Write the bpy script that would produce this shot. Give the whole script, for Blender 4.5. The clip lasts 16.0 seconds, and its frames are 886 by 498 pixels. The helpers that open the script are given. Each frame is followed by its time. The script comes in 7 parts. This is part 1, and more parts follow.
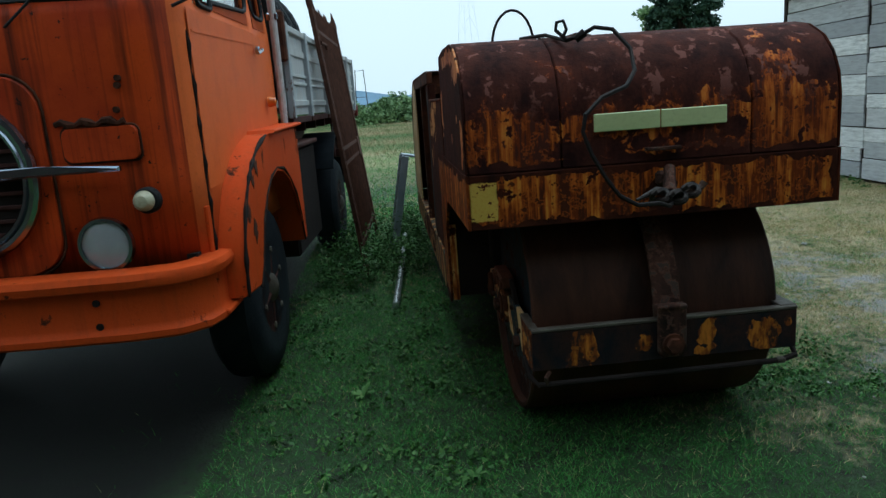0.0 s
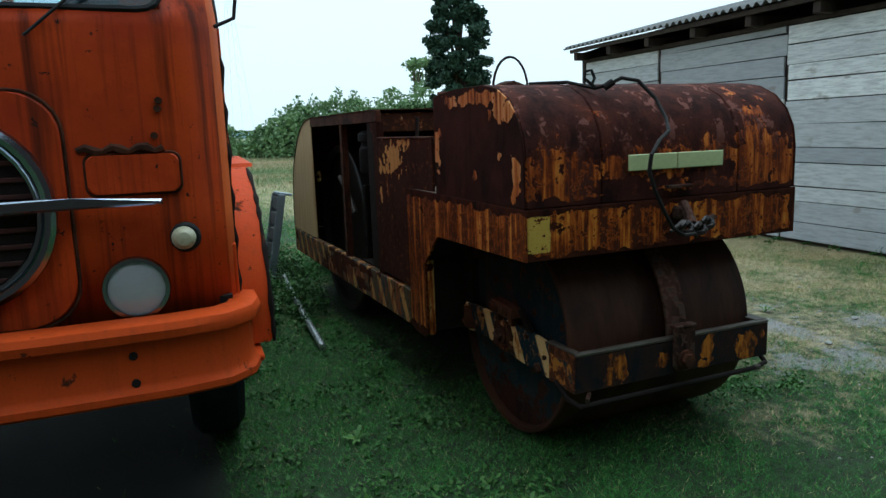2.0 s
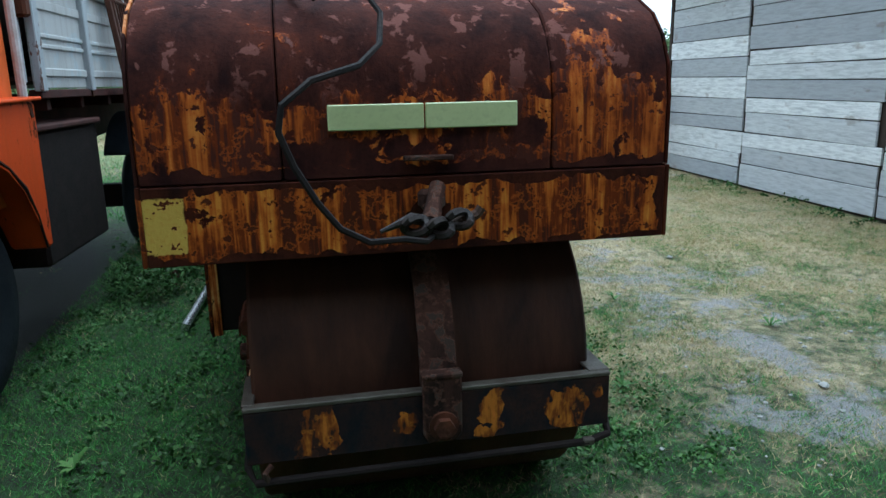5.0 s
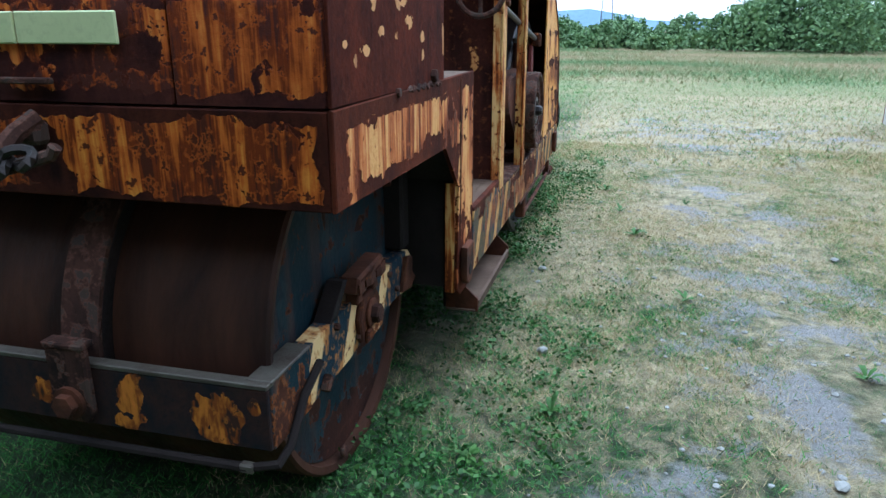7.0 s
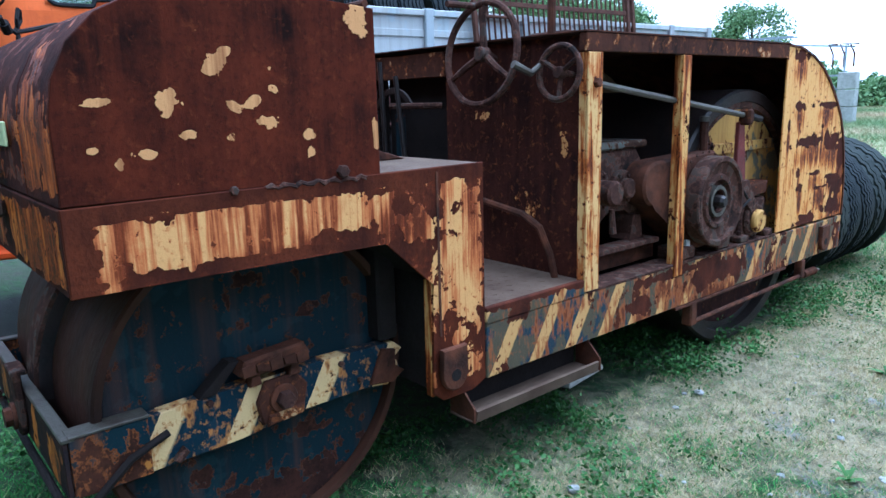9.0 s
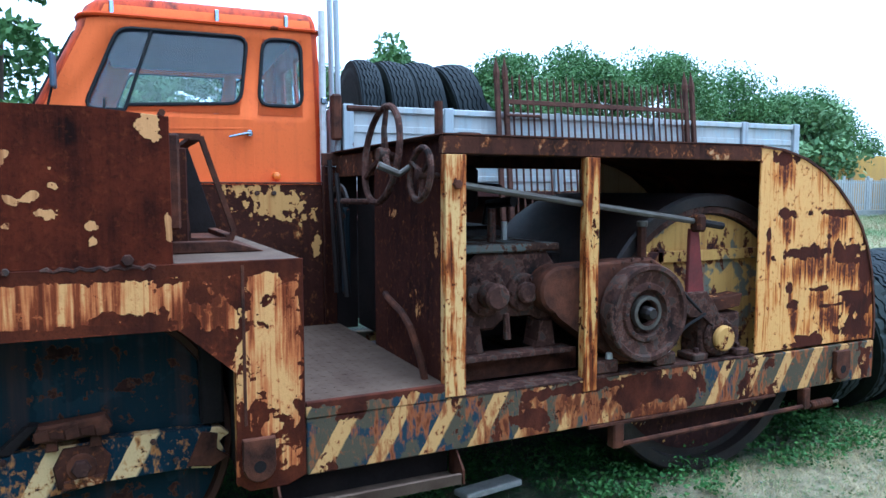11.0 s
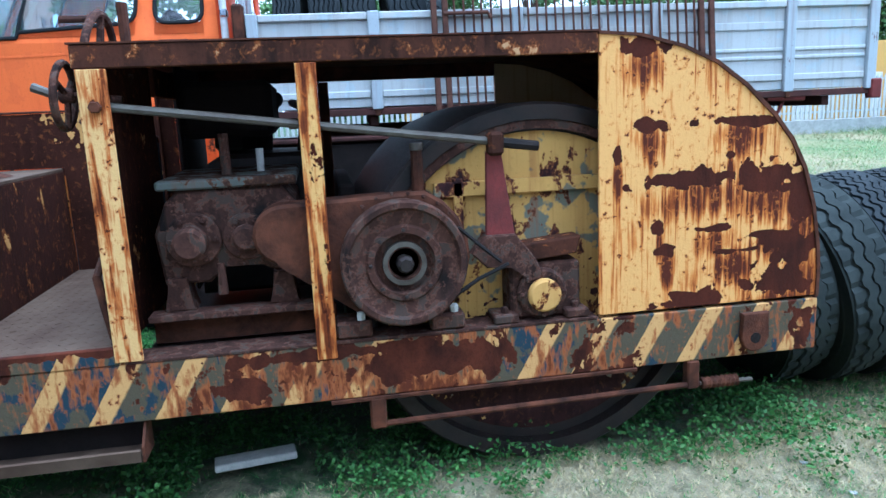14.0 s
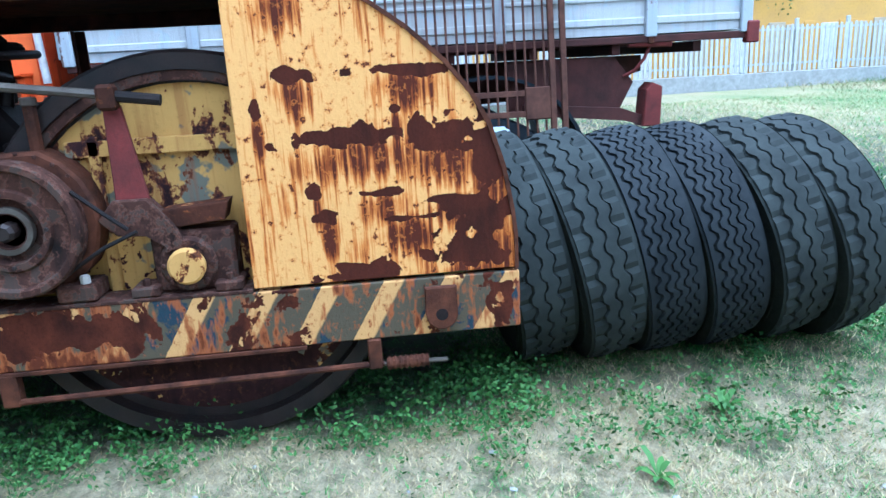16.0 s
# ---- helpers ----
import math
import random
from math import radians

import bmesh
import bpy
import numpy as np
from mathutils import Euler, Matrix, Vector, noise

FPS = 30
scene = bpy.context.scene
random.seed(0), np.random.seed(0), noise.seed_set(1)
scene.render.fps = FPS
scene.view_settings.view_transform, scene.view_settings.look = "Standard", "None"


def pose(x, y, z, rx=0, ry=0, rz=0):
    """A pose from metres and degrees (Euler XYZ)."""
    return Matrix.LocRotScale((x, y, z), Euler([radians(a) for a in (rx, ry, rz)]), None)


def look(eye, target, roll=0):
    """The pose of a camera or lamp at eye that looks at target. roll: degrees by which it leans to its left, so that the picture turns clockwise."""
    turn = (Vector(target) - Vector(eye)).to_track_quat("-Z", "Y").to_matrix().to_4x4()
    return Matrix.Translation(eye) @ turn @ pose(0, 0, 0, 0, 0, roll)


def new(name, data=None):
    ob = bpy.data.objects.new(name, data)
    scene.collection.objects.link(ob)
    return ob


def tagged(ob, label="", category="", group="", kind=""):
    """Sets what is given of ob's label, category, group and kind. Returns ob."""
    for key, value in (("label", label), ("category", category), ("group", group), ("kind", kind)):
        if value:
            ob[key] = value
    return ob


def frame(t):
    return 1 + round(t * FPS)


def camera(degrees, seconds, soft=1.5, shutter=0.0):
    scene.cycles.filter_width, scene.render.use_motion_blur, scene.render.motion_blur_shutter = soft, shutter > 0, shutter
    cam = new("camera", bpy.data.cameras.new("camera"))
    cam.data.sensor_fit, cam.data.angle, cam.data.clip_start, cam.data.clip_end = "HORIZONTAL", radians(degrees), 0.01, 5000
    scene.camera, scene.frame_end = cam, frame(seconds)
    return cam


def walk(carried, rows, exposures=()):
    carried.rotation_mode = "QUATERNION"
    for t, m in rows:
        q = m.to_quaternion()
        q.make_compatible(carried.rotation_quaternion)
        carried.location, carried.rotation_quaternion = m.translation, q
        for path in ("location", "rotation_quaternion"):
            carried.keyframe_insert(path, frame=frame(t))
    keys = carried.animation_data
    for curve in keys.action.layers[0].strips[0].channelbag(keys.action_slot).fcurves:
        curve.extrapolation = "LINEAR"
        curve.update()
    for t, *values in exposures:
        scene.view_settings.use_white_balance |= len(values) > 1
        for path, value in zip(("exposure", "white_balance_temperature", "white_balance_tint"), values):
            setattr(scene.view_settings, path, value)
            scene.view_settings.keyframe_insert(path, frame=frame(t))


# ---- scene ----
cam = camera(64.5, 16.0)
PATH = [
    (0, (-0.055, -0.158, 1.602), (0.083, 1.794, 1.188), -4.1),
    (0.5, (-0.479, -0.069, 1.604), (-0.087, 1.854, 1.22), -4.1),
    (1, (-0.833, -0.112, 1.615), (-0.29, 1.779, 1.259), -3.4),
    (1.5, (-1.096, -0.109, 1.649), (-0.432, 1.742, 1.278), -3.4),
    (2, (-1.26, 0.088, 1.64), (-0.481, 1.901, 1.308), -2.0),
    (2.5, (-1.303, 0.2, 1.62), (-0.45, 1.961, 1.203), -1.0),
    (3, (-1.037, 0.197, 1.591), (-0.237, 1.988, 1.207), -2.3),
    (3.5, (-0.65, 0.193, 1.619), (0.075, 2.009, 1.199), -2.5),
    (4, (-0.153, 0.405, 1.562), (0.529, 2.236, 1.137), -0.5),
    (4.2, (0.02, 0.466, 1.565), (0.683, 2.299, 1.118), -2.1),
    (6.3, (1.913, 0.971, 1.515), (1.599, 2.866, 0.958), -0.0),
    (6.5, (2.095, 1.037, 1.496), (1.694, 2.893, 0.868), -2.4),
    (7, (2.521, 1.276, 1.459), (2.034, 3.122, 0.862), -0.1),
    (7.5, (2.876, 1.545, 1.437), (2.004, 3.216, 0.766), -4.3),
    (8, (3.207, 1.8, 1.48), (1.967, 3.217, 0.808), -4.8),
    (8.5, (3.475, 2.101, 1.498), (2.124, 3.422, 0.842), -2.4),
    (9, (3.818, 2.335, 1.535), (2.324, 3.596, 1.116), -1.5),
    (9.5, (4.142, 2.553, 1.552), (2.575, 3.758, 1.246), -2.2),
    (9.7, (4.214, 2.662, 1.55), (2.623, 3.846, 1.289), -2.9),
    (11.8, (4.679, 4.062, 1.578), (2.797, 4.706, 1.374), -0.4),
    (12, (4.682, 4.204, 1.584), (2.792, 4.815, 1.348), -2.1),
    (12.5, (4.741, 4.618, 1.574), (2.804, 5.028, 1.289), -2.5),
    (13, (4.724, 4.933, 1.581), (2.767, 5.222, 1.285), -3.5),
    (13.5, (4.578, 5.278, 1.572), (2.625, 5.551, 1.241), -0.4),
    (14, (4.523, 5.57, 1.528), (2.59, 5.901, 1.138), -2.5),
    (14.5, (4.559, 5.972, 1.538), (2.629, 6.266, 1.107), -3.6),
    (15, (4.535, 6.329, 1.48), (2.652, 6.744, 0.948), -4.7),
    (15.5, (4.462, 6.689, 1.476), (2.598, 7.08, 0.866), -2.0),
    (16, (4.455, 7.1, 1.444), (2.533, 7.306, 0.933), -3.1),
]
walk(cam, [(t, look(eye, target, roll)) for t, eye, target, roll in PATH],
     exposures=[(0, -0.43, 5250, -6), (1.2, -0.24, 5250, -6), (3, -0.19, 5200, -6), (4.2, 0.02, 5080, -4), (6.3, 0.55, 4950, 4), (8.5, 0.7, 4480, 6), (9.7, 1.1, 4350, 5), (12, 0.62, 4450, 3), (14, 1.02, 4430, 4), (16, 1.25, 4400, 6)])
# ---- world, sun, exposure ----
world = bpy.data.worlds.new("sky")
scene.world = world
world.use_nodes = True
wn = world.node_tree
sky = wn.nodes.new("ShaderNodeTexSky")
sky.sky_type = "NISHITA"
sky.sun_disc = False
sky.sun_elevation = radians(73)
sky.sun_rotation = radians(26.5)
sky.air_density, sky.dust_density, sky.ozone_density = 1.0, 6.0, 1.0
grey = wn.nodes.new("ShaderNodeHueSaturation")
grey.inputs["Saturation"].default_value = 0.3
wn.links.new(sky.outputs[0], grey.inputs["Color"])
veil = wn.nodes.new("ShaderNodeMix")
veil.data_type = "RGBA"
veil.inputs[0].default_value = 0.8
wn.links.new(grey.outputs[0], veil.inputs[6])
veil.inputs[7].default_value = (9.7, 9.8, 9.9, 1)
wn.links.new(veil.outputs[2], wn.nodes["Background"].inputs[0])
wn.nodes["Background"].inputs[1].default_value = 0.15
sun = new("sun", bpy.data.lights.new("sun", "SUN"))
sun.data.energy, sun.data.angle, sun.data.color = 2.2, radians(45), (1.0, 0.97, 0.93)
sun.matrix_world = look((3, 6, 22), (0, 0, 0))

# ---- node helpers ----


class Graph:
    """A short way to wire a node material."""

    def __init__(self, name):
        self.mat = bpy.data.materials.new(name)
        self.mat.use_nodes = True
        self.tree = self.mat.node_tree
        self.out = self.tree.nodes["Principled BSDF"]
        self.place = self.node("ShaderNodeNewGeometry").outputs["Position"]

    def node(self, kind):
        return self.tree.nodes.new(kind)

    def put(self, socket, value):
        if isinstance(value, bpy.types.NodeSocket):
            self.tree.links.new(value, socket)
        elif isinstance(value, tuple) and len(value) == 3 and socket.type == "RGBA":
            socket.default_value = (*value, 1)
        else:
            socket.default_value = value

    def math(self, op, a, b=0.0, c=0.0):
        n = self.node("ShaderNodeMath")
        n.operation = op
        for s, v in zip(n.inputs, (a, b, c)):
            self.put(s, v)
        return n.outputs[0]

    def scaled(self, sx, sy, sz, source=None):
        n = self.node("ShaderNodeVectorMath")
        n.operation = "MULTIPLY"
        self.put(n.inputs[0], source or self.place)
        n.inputs[1].default_value = (sx, sy, sz)
        return n.outputs[0]

    def moved(self, dx, dy, dz, source=None):
        n = self.node("ShaderNodeVectorMath")
        n.operation = "ADD"
        self.put(n.inputs[0], source or self.place)
        n.inputs[1].default_value = (dx, dy, dz)
        return n.outputs[0]

    def noise(self, vector, scale=1.0, detail=4.0, rough=0.55, warp=0.0):
        n = self.node("ShaderNodeTexNoise")
        self.put(n.inputs["Vector"], vector)
        n.inputs["Scale"].default_value, n.inputs["Detail"].default_value = scale, detail
        n.inputs["Roughness"].default_value, n.inputs["Distortion"].default_value = rough, warp
        return n.outputs["Fac"]

    def span(self, value, low, high, a=0.0, b=1.0):
        n = self.node("ShaderNodeMapRange")
        self.put(n.inputs["Value"], value)
        for k, v in (("From Min", low), ("From Max", high), ("To Min", a), ("To Max", b)):
            self.put(n.inputs[k], v)
        return n.outputs["Result"]

    def mix(self, fac, a, b):
        n = self.node("ShaderNodeMix")
        n.data_type = "RGBA"
        self.put(n.inputs[0], fac)
        self.put(n.inputs[6], a)
        self.put(n.inputs[7], b)
        return n.outputs[2]

    def axes(self, source=None):
        n = self.node("ShaderNodeSeparateXYZ")
        self.put(n.inputs[0], source or self.place)
        return n.outputs

    def blob(self, axis, a, b, ra, rb):
        """1 in the middle of an ellipse on the plane across the given axis, 0 at its rim, less outside."""
        if axis == "x":
            c, s = (0, -a, -b), (0, 1 / ra, 1 / rb)
        elif axis == "y":
            c, s = (-a, 0, -b), (1 / ra, 0, 1 / rb)
        else:
            c, s = (-a, -b, 0), (1 / ra, 1 / rb, 0)
        v = self.scaled(*s, source=self.moved(*c))
        n = self.node("ShaderNodeVectorMath")
        n.operation = "LENGTH"
        self.put(n.inputs[0], v)
        return self.math("SUBTRACT", 1.0, n.outputs["Value"])

    def done(self, colour, rough=0.6, metal=0.0, height=None, depth=0.01, strength=0.6, gloss=0.5):
        self.out.inputs["Specular IOR Level"].default_value = gloss
        self.put(self.out.inputs["Base Color"], colour)
        self.put(self.out.inputs["Roughness"], rough)
        self.put(self.out.inputs["Metallic"], metal)
        if height is not None:
            n = self.node("ShaderNodeBump")
            self.put(n.inputs["Height"], height)
            n.inputs["Distance"].default_value, n.inputs["Strength"].default_value = depth, strength
            self.tree.links.new(n.outputs[0], self.out.inputs["Normal"])
        return self.mat


# ---- materials ----
YELLOW, CREAM = (0.66, 0.38, 0.09), (0.68, 0.47, 0.2)
DARK_RUST, MID_RUST, HOT_RUST = (0.022, 0.011, 0.008), (0.080, 0.030, 0.017), (0.32, 0.105, 0.026)
NAVY = (0.016, 0.034, 0.055)


def rusty(name, paint, cover=0.5, scale=6.0, streak=0.3, stain=0.6, spots=(), axis="x", stripes=None, second=NAVY, third=None,
          dark=DARK_RUST, mid=MID_RUST, hot=HOT_RUST, runs=22.0, wear=0.05, seed=0.0):
    """Old paint that has flaked off rusty plate. spots: ellipses of paint (weight over 0) or of bare rust (under 0)."""
    g = Graph(name)
    p = g.moved(seed, seed * 0.7, seed * 1.3)
    big = g.noise(g.scaled(1, 1, streak, p), scale, 5, 0.6, 0.25)
    fine = g.noise(p, scale * 7, 4, 0.65)
    m = g.math("ADD", g.math("MULTIPLY", big, 0.82), g.math("MULTIPLY", fine, 0.18))
    ragged = g.noise(p, 22, 3, 0.5, 0.3)
    for a, b, ra, rb, weight in spots:
        d = g.math("MULTIPLY_ADD", g.blob(axis, a, b, ra, rb), 0.8, g.math("MULTIPLY_ADD", ragged, 2.6, -1.3))
        m = g.math("MULTIPLY_ADD", g.span(d, 0.0, 0.35), weight, m)
    t = 0.5 + (0.5 - cover) * 0.55
    mask = g.span(m, t - 0.008, t + 0.012)
    halo = g.span(m, t - wear, t + 0.004)
    down = g.noise(g.scaled(1, 1, 0.05, p), runs, 3, 0.6)
    grain = g.noise(p, 55, 4, 0.7)
    bare = g.mix(g.span(g.noise(p, 3.2, 5, 0.65), 0.36, 0.66), dark, mid)
    bare = g.mix(g.span(down, 0.40, 0.72, 0.0, 0.7), bare, mid)
    bare = g.mix(g.span(g.noise(p, 26, 4, 0.7, 0.4), 0.56, 0.72, 0.0, 0.45), bare, hot)
    bare = g.mix(g.span(grain, 0.50, 0.75, 0.0, 0.6), bare, dark)
    bare = g.mix(g.math("MULTIPLY", halo, 0.75), bare, hot)
    coat = paint
    if stripes:
        pitch, slope, duty, phase = stripes
        x, y, z = g.axes()
        along = g.math("ADD", x if axis == "y" else y, g.math("MULTIPLY", z, slope))
        along = g.math("ADD", along, g.math("MULTIPLY_ADD", g.noise(p, 30, 2), 0.02, phase))
        band = g.span(g.math("FRACT", g.math("DIVIDE", along, pitch)), duty - 0.02, duty + 0.02)
        coat = g.mix(band, paint, second)
    if third:
        coat = g.mix(g.span(g.noise(p, 5, 4, 0.6), 0.55, 0.58), coat, third)
    coat = g.mix(g.math("MULTIPLY", g.span(down, 0.5, 0.68), stain), coat, hot)
    coat = g.mix(g.span(grain, 0.58, 0.8, 0.0, 0.35), coat, mid)
    colour = g.mix(mask, bare, coat)
    rough = g.span(mask, 0, 1, 0.88, 0.55)
    high = g.math("MULTIPLY_ADD", mask, 0.35, g.math("MULTIPLY", grain, 0.5))
    return g.done(colour, rough, 0.0, high, 0.006, 0.7, 0.08)


def streaky(name, bare, reds, paint, cover=0.5, fine=26.0, run=0.06, runny=0.5, axis="y", spots=(), edges=None, ends=None, fade=None, seed=0.0, third=None, stripes=None, second=NAVY, broad=5.0, flaky=0.3, dots=0.66, fresh=None, drips=0.14):
    """Paint on rusting plate, with rust that has run down it. bare: dark and light rust; reds: two run colours;
    spots: ellipses of paint (weight over 0) or bare rust (under 0), with drips below the bare ones; edges: bare below and above these z; ends: the same along the plate."""
    g = Graph(name)
    p = g.moved(seed, seed * 0.6, seed * 1.7)
    x, y, z = g.axes()
    along = x if axis == "y" else y
    wide = g.noise(g.scaled(1, 1, 0.7, p), broad, 5, 0.6, 0.3)
    flake = g.noise(p, 22, 5, 0.62, 0.5)
    grain = g.noise(p, 80, 4, 0.7)
    runs = g.noise(g.scaled(1, 1, run, p), fine, 3, 0.6, 0.1)
    broad_runs = g.noise(g.scaled(1, 1, run * 1.6, p), fine * 0.36, 3, 0.55, 0.1)
    lobes = g.noise(p, 13, 3, 0.5, 0.3)
    wob = g.math("MULTIPLY_ADD", lobes, 0.10, -0.05)
    m = g.math("MULTIPLY_ADD", wide, 0.8, g.math("MULTIPLY_ADD", flake, flaky, -0.05 - (flaky - 0.3) * 0.5 + (cover - 0.5) * 0.6))
    drip = None
    for a, b, ra, rb, weight in spots:
        d = g.math("MULTIPLY_ADD", g.blob(axis, a, b, ra, rb), 0.8, g.math("MULTIPLY_ADD", lobes, 2.2, -1.1))
        m = g.math("MULTIPLY_ADD", g.span(d, 0.0, 0.25), weight, m)
        if weight < 0:
            low = g.span(g.blob(axis, a, b - rb * 0.8 - 0.05, ra, rb * 0.6 + 0.09), 0.0, 0.7)
            drip = low if drip is None else g.math("MAXIMUM", drip, low)
    if edges:
        m = g.math("ADD", m, g.span(g.math("ADD", z, wob), edges[0] - 0.006, edges[0] + 0.006, -0.7, 0.0))
        m = g.math("ADD", m, g.span(g.math("ADD", z, wob), edges[1] - 0.006, edges[1] + 0.006, 0.0, -0.7))
    if ends:
        m = g.math("ADD", m, g.span(g.math("ADD", along, wob), ends[0] - 0.006, ends[0] + 0.006, -0.7, 0.0))
        m = g.math("ADD", m, g.span(g.math("ADD", along, wob), ends[1] - 0.006, ends[1] + 0.006, 0.0, -0.7))
    if fade:
        m = g.math("ADD", m, g.span(z, fade[0], fade[1], 0.0, fade[2]))
    mask = g.span(m, 0.492, 0.508)
    rim = g.span(m, 0.42, 0.50)
    # bare plate
    steel = g.mix(g.span(wide, 0.35, 0.65), bare[0], bare[1])
    steel = g.mix(g.span(broad_runs, 0.48, 0.66, 0, 0.55), steel, bare[1])
    steel = g.mix(g.span(grain, 0.5, 0.75, 0, 0.65), steel, bare[0])
    steel = g.mix(g.math("MULTIPLY", g.math("MULTIPLY", rim, runs), 0.8), steel, reds[0])
    # paint with runs
    coat = paint
    if stripes:
        pitch, slope, duty, phase = stripes
        s = g.math("ADD", along, g.math("MULTIPLY", z, slope))
        s = g.math("ADD", s, g.math("MULTIPLY_ADD", flake, 0.014, phase))
        coat = g.mix(g.span(g.math("FRACT", g.math("DIVIDE", s, pitch)), duty - 0.02, duty + 0.02), paint, second)
        if third:
            dark = g.mix(g.span(wide, 0.535, 0.56), second, third)
            coat = g.mix(g.span(g.math("FRACT", g.math("DIVIDE", s, pitch)), duty - 0.02, duty + 0.02), paint, dark)
    amount = g.math("MULTIPLY_ADD", broad_runs, 0.42, g.math("MULTIPLY", runs, 0.73))
    amount = g.math("ADD", amount, g.math("MULTIPLY_ADD", wide, 0.40, -0.20))
    if drip:
        amount = g.math("MULTIPLY_ADD", drip, drips, amount)
    t = 0.66 - runny * 0.16
    coat = g.mix(g.span(amount, t - 0.09, t - 0.01, 0, 0.9), coat, reds[1])
    coat = g.mix(g.span(amount, t - 0.005, t + 0.06, 0, 0.92), coat, reds[0])
    coat = g.mix(g.span(amount, t + 0.09, t + 0.13), coat, bare[1])
    speck = g.noise(p, 34, 3, 0.6)
    coat = g.mix(g.span(speck, dots - 0.08, dots, 0, 0.7), coat, reds[1])
    coat = g.mix(g.span(speck, dots, dots + 0.03, 0, 0.95), coat, bare[1])
    coat = g.mix(g.span(grain, 0.56, 0.8, 0, 0.3), coat, reds[0])
    colour = g.mix(mask, steel, coat)
    if third and not stripes:
        scuff = g.math("MULTIPLY_ADD", broad_runs, 0.6, g.math("MULTIPLY", flake, 0.45))
        colour = g.mix(g.math("MULTIPLY", g.span(scuff, 0.59, 0.615, 0, 0.8), g.span(z, third[1], third[2])), colour, third[0])
    if fresh:
        a, b, ra, rb, tint = fresh
        u = g.math("ABSOLUTE", g.math("ADD", g.math("SUBTRACT", along, a), g.math("MULTIPLY_ADD", lobes, 0.04, -0.02)))
        w = g.math("ABSOLUTE", g.math("ADD", g.math("SUBTRACT", z, b), g.math("MULTIPLY_ADD", flake, 0.04, -0.02)))
        inside = g.math("MULTIPLY", g.span(u, ra, ra - 0.004), g.span(w, rb, rb - 0.004))
        inside = g.math("MULTIPLY", inside, g.span(speck, 0.62, 0.60))
        colour = g.mix(inside, colour, g.mix(g.span(grain, 0.5, 0.8, 0, 0.4), tint, reds[1]))
    high = g.math("MULTIPLY_ADD", mask, 0.5, g.math("MULTIPLY_ADD", grain, 0.35, g.math("MULTIPLY", flake, 0.4)))
    return g.done(colour, g.span(mask, 0, 1, 0.85, 0.55), 0.0, high, 0.007, 0.8, 0.08)


def plain(name, colour, other=None, scale=8.0, rough=0.7, metal=0.0, bump=0.004, stretch=(1, 1, 1), strength=0.5, low=0.35, high=0.7):
    """One surface with grain and blotches between two near colours."""
    g = Graph(name)
    other = other or tuple(c * 0.6 for c in colour)
    v = g.scaled(*stretch)
    blot = g.span(g.noise(v, scale, 6, 0.6, 0.3), low, high)
    grain = g.noise(v, scale * 9, 4, 0.65)
    c = g.mix(blot, colour, other)
    c = g.mix(g.span(grain, 0.5, 0.8, 0, 0.4), c, tuple(q * 0.55 for q in other))
    return g.done(c, g.span(grain, 0.3, 0.7, min(1, rough + 0.08), max(0, rough - 0.12)), metal, grain, bump, strength, 0.18 if rough > 0.6 and metal < 0.5 else 0.5)


def pane(name, tint=(0.88, 0.94, 0.95), rough=0.0):
    g = Graph(name)
    g.out.inputs["Transmission Weight"].default_value = 1.0
    g.out.inputs["IOR"].default_value = 1.45
    dust = g.span(g.noise(g.place, 7, 5, 0.6), 0.5, 0.8, rough, rough + 0.03)
    return g.done(tint, dust)


def ground_colour(g):
    """How dry the lawn is (0 to 1) and how far off; shared by the ground and by the blades on it."""
    p = g.place
    x, y, z = g.axes()
    patch = g.noise(p, 1.1, 5, 0.65, 0.6)
    small = g.noise(p, 8.0, 5, 0.68, 0.5)
    dry = g.math("ADD", g.math("MULTIPLY", patch, 1.9), g.math("MULTIPLY", small, 1.7))
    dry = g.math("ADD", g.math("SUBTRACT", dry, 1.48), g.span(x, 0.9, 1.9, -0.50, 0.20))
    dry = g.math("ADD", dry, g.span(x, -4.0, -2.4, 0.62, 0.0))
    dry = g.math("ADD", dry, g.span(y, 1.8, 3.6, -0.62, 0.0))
    dry = g.math("ADD", dry, g.span(y, 4.6, 6.6, 0.0, 0.28))
    far = g.span(y, 13.0, 19.0)
    dry = g.math("MAXIMUM", g.math("MINIMUM", dry, 1.0), 0.0)
    return dry, far


M = {}
BARE, RUNS = ((0.014, 0.005, 0.004), (0.062, 0.0165, 0.008)), ((0.11, 0.024, 0.008), (0.40, 0.105, 0.016))
M["hood_front"] = streaky("hood_front", ((0.018, 0.006, 0.006), (0.068, 0.020, 0.013)), ((0.12, 0.023, 0.007), (0.40, 0.090, 0.011)), (0.60, 0.20, 0.032), 0.60, 36, 0.05, 0.86, "y", flaky=0.55, dots=0.61, edges=(1.32, 1.9), fade=(1.46, 1.62, -0.24),
                          spots=((1.62, 1.50, 0.14, 0.28, 0.22), (1.30, 1.40, 0.25, 0.05, -0.14), (0.85, 1.36, 0.25, 0.04, -0.14)), third=((0.17, 0.070, 0.055), 1.50, 1.62), broad=8)
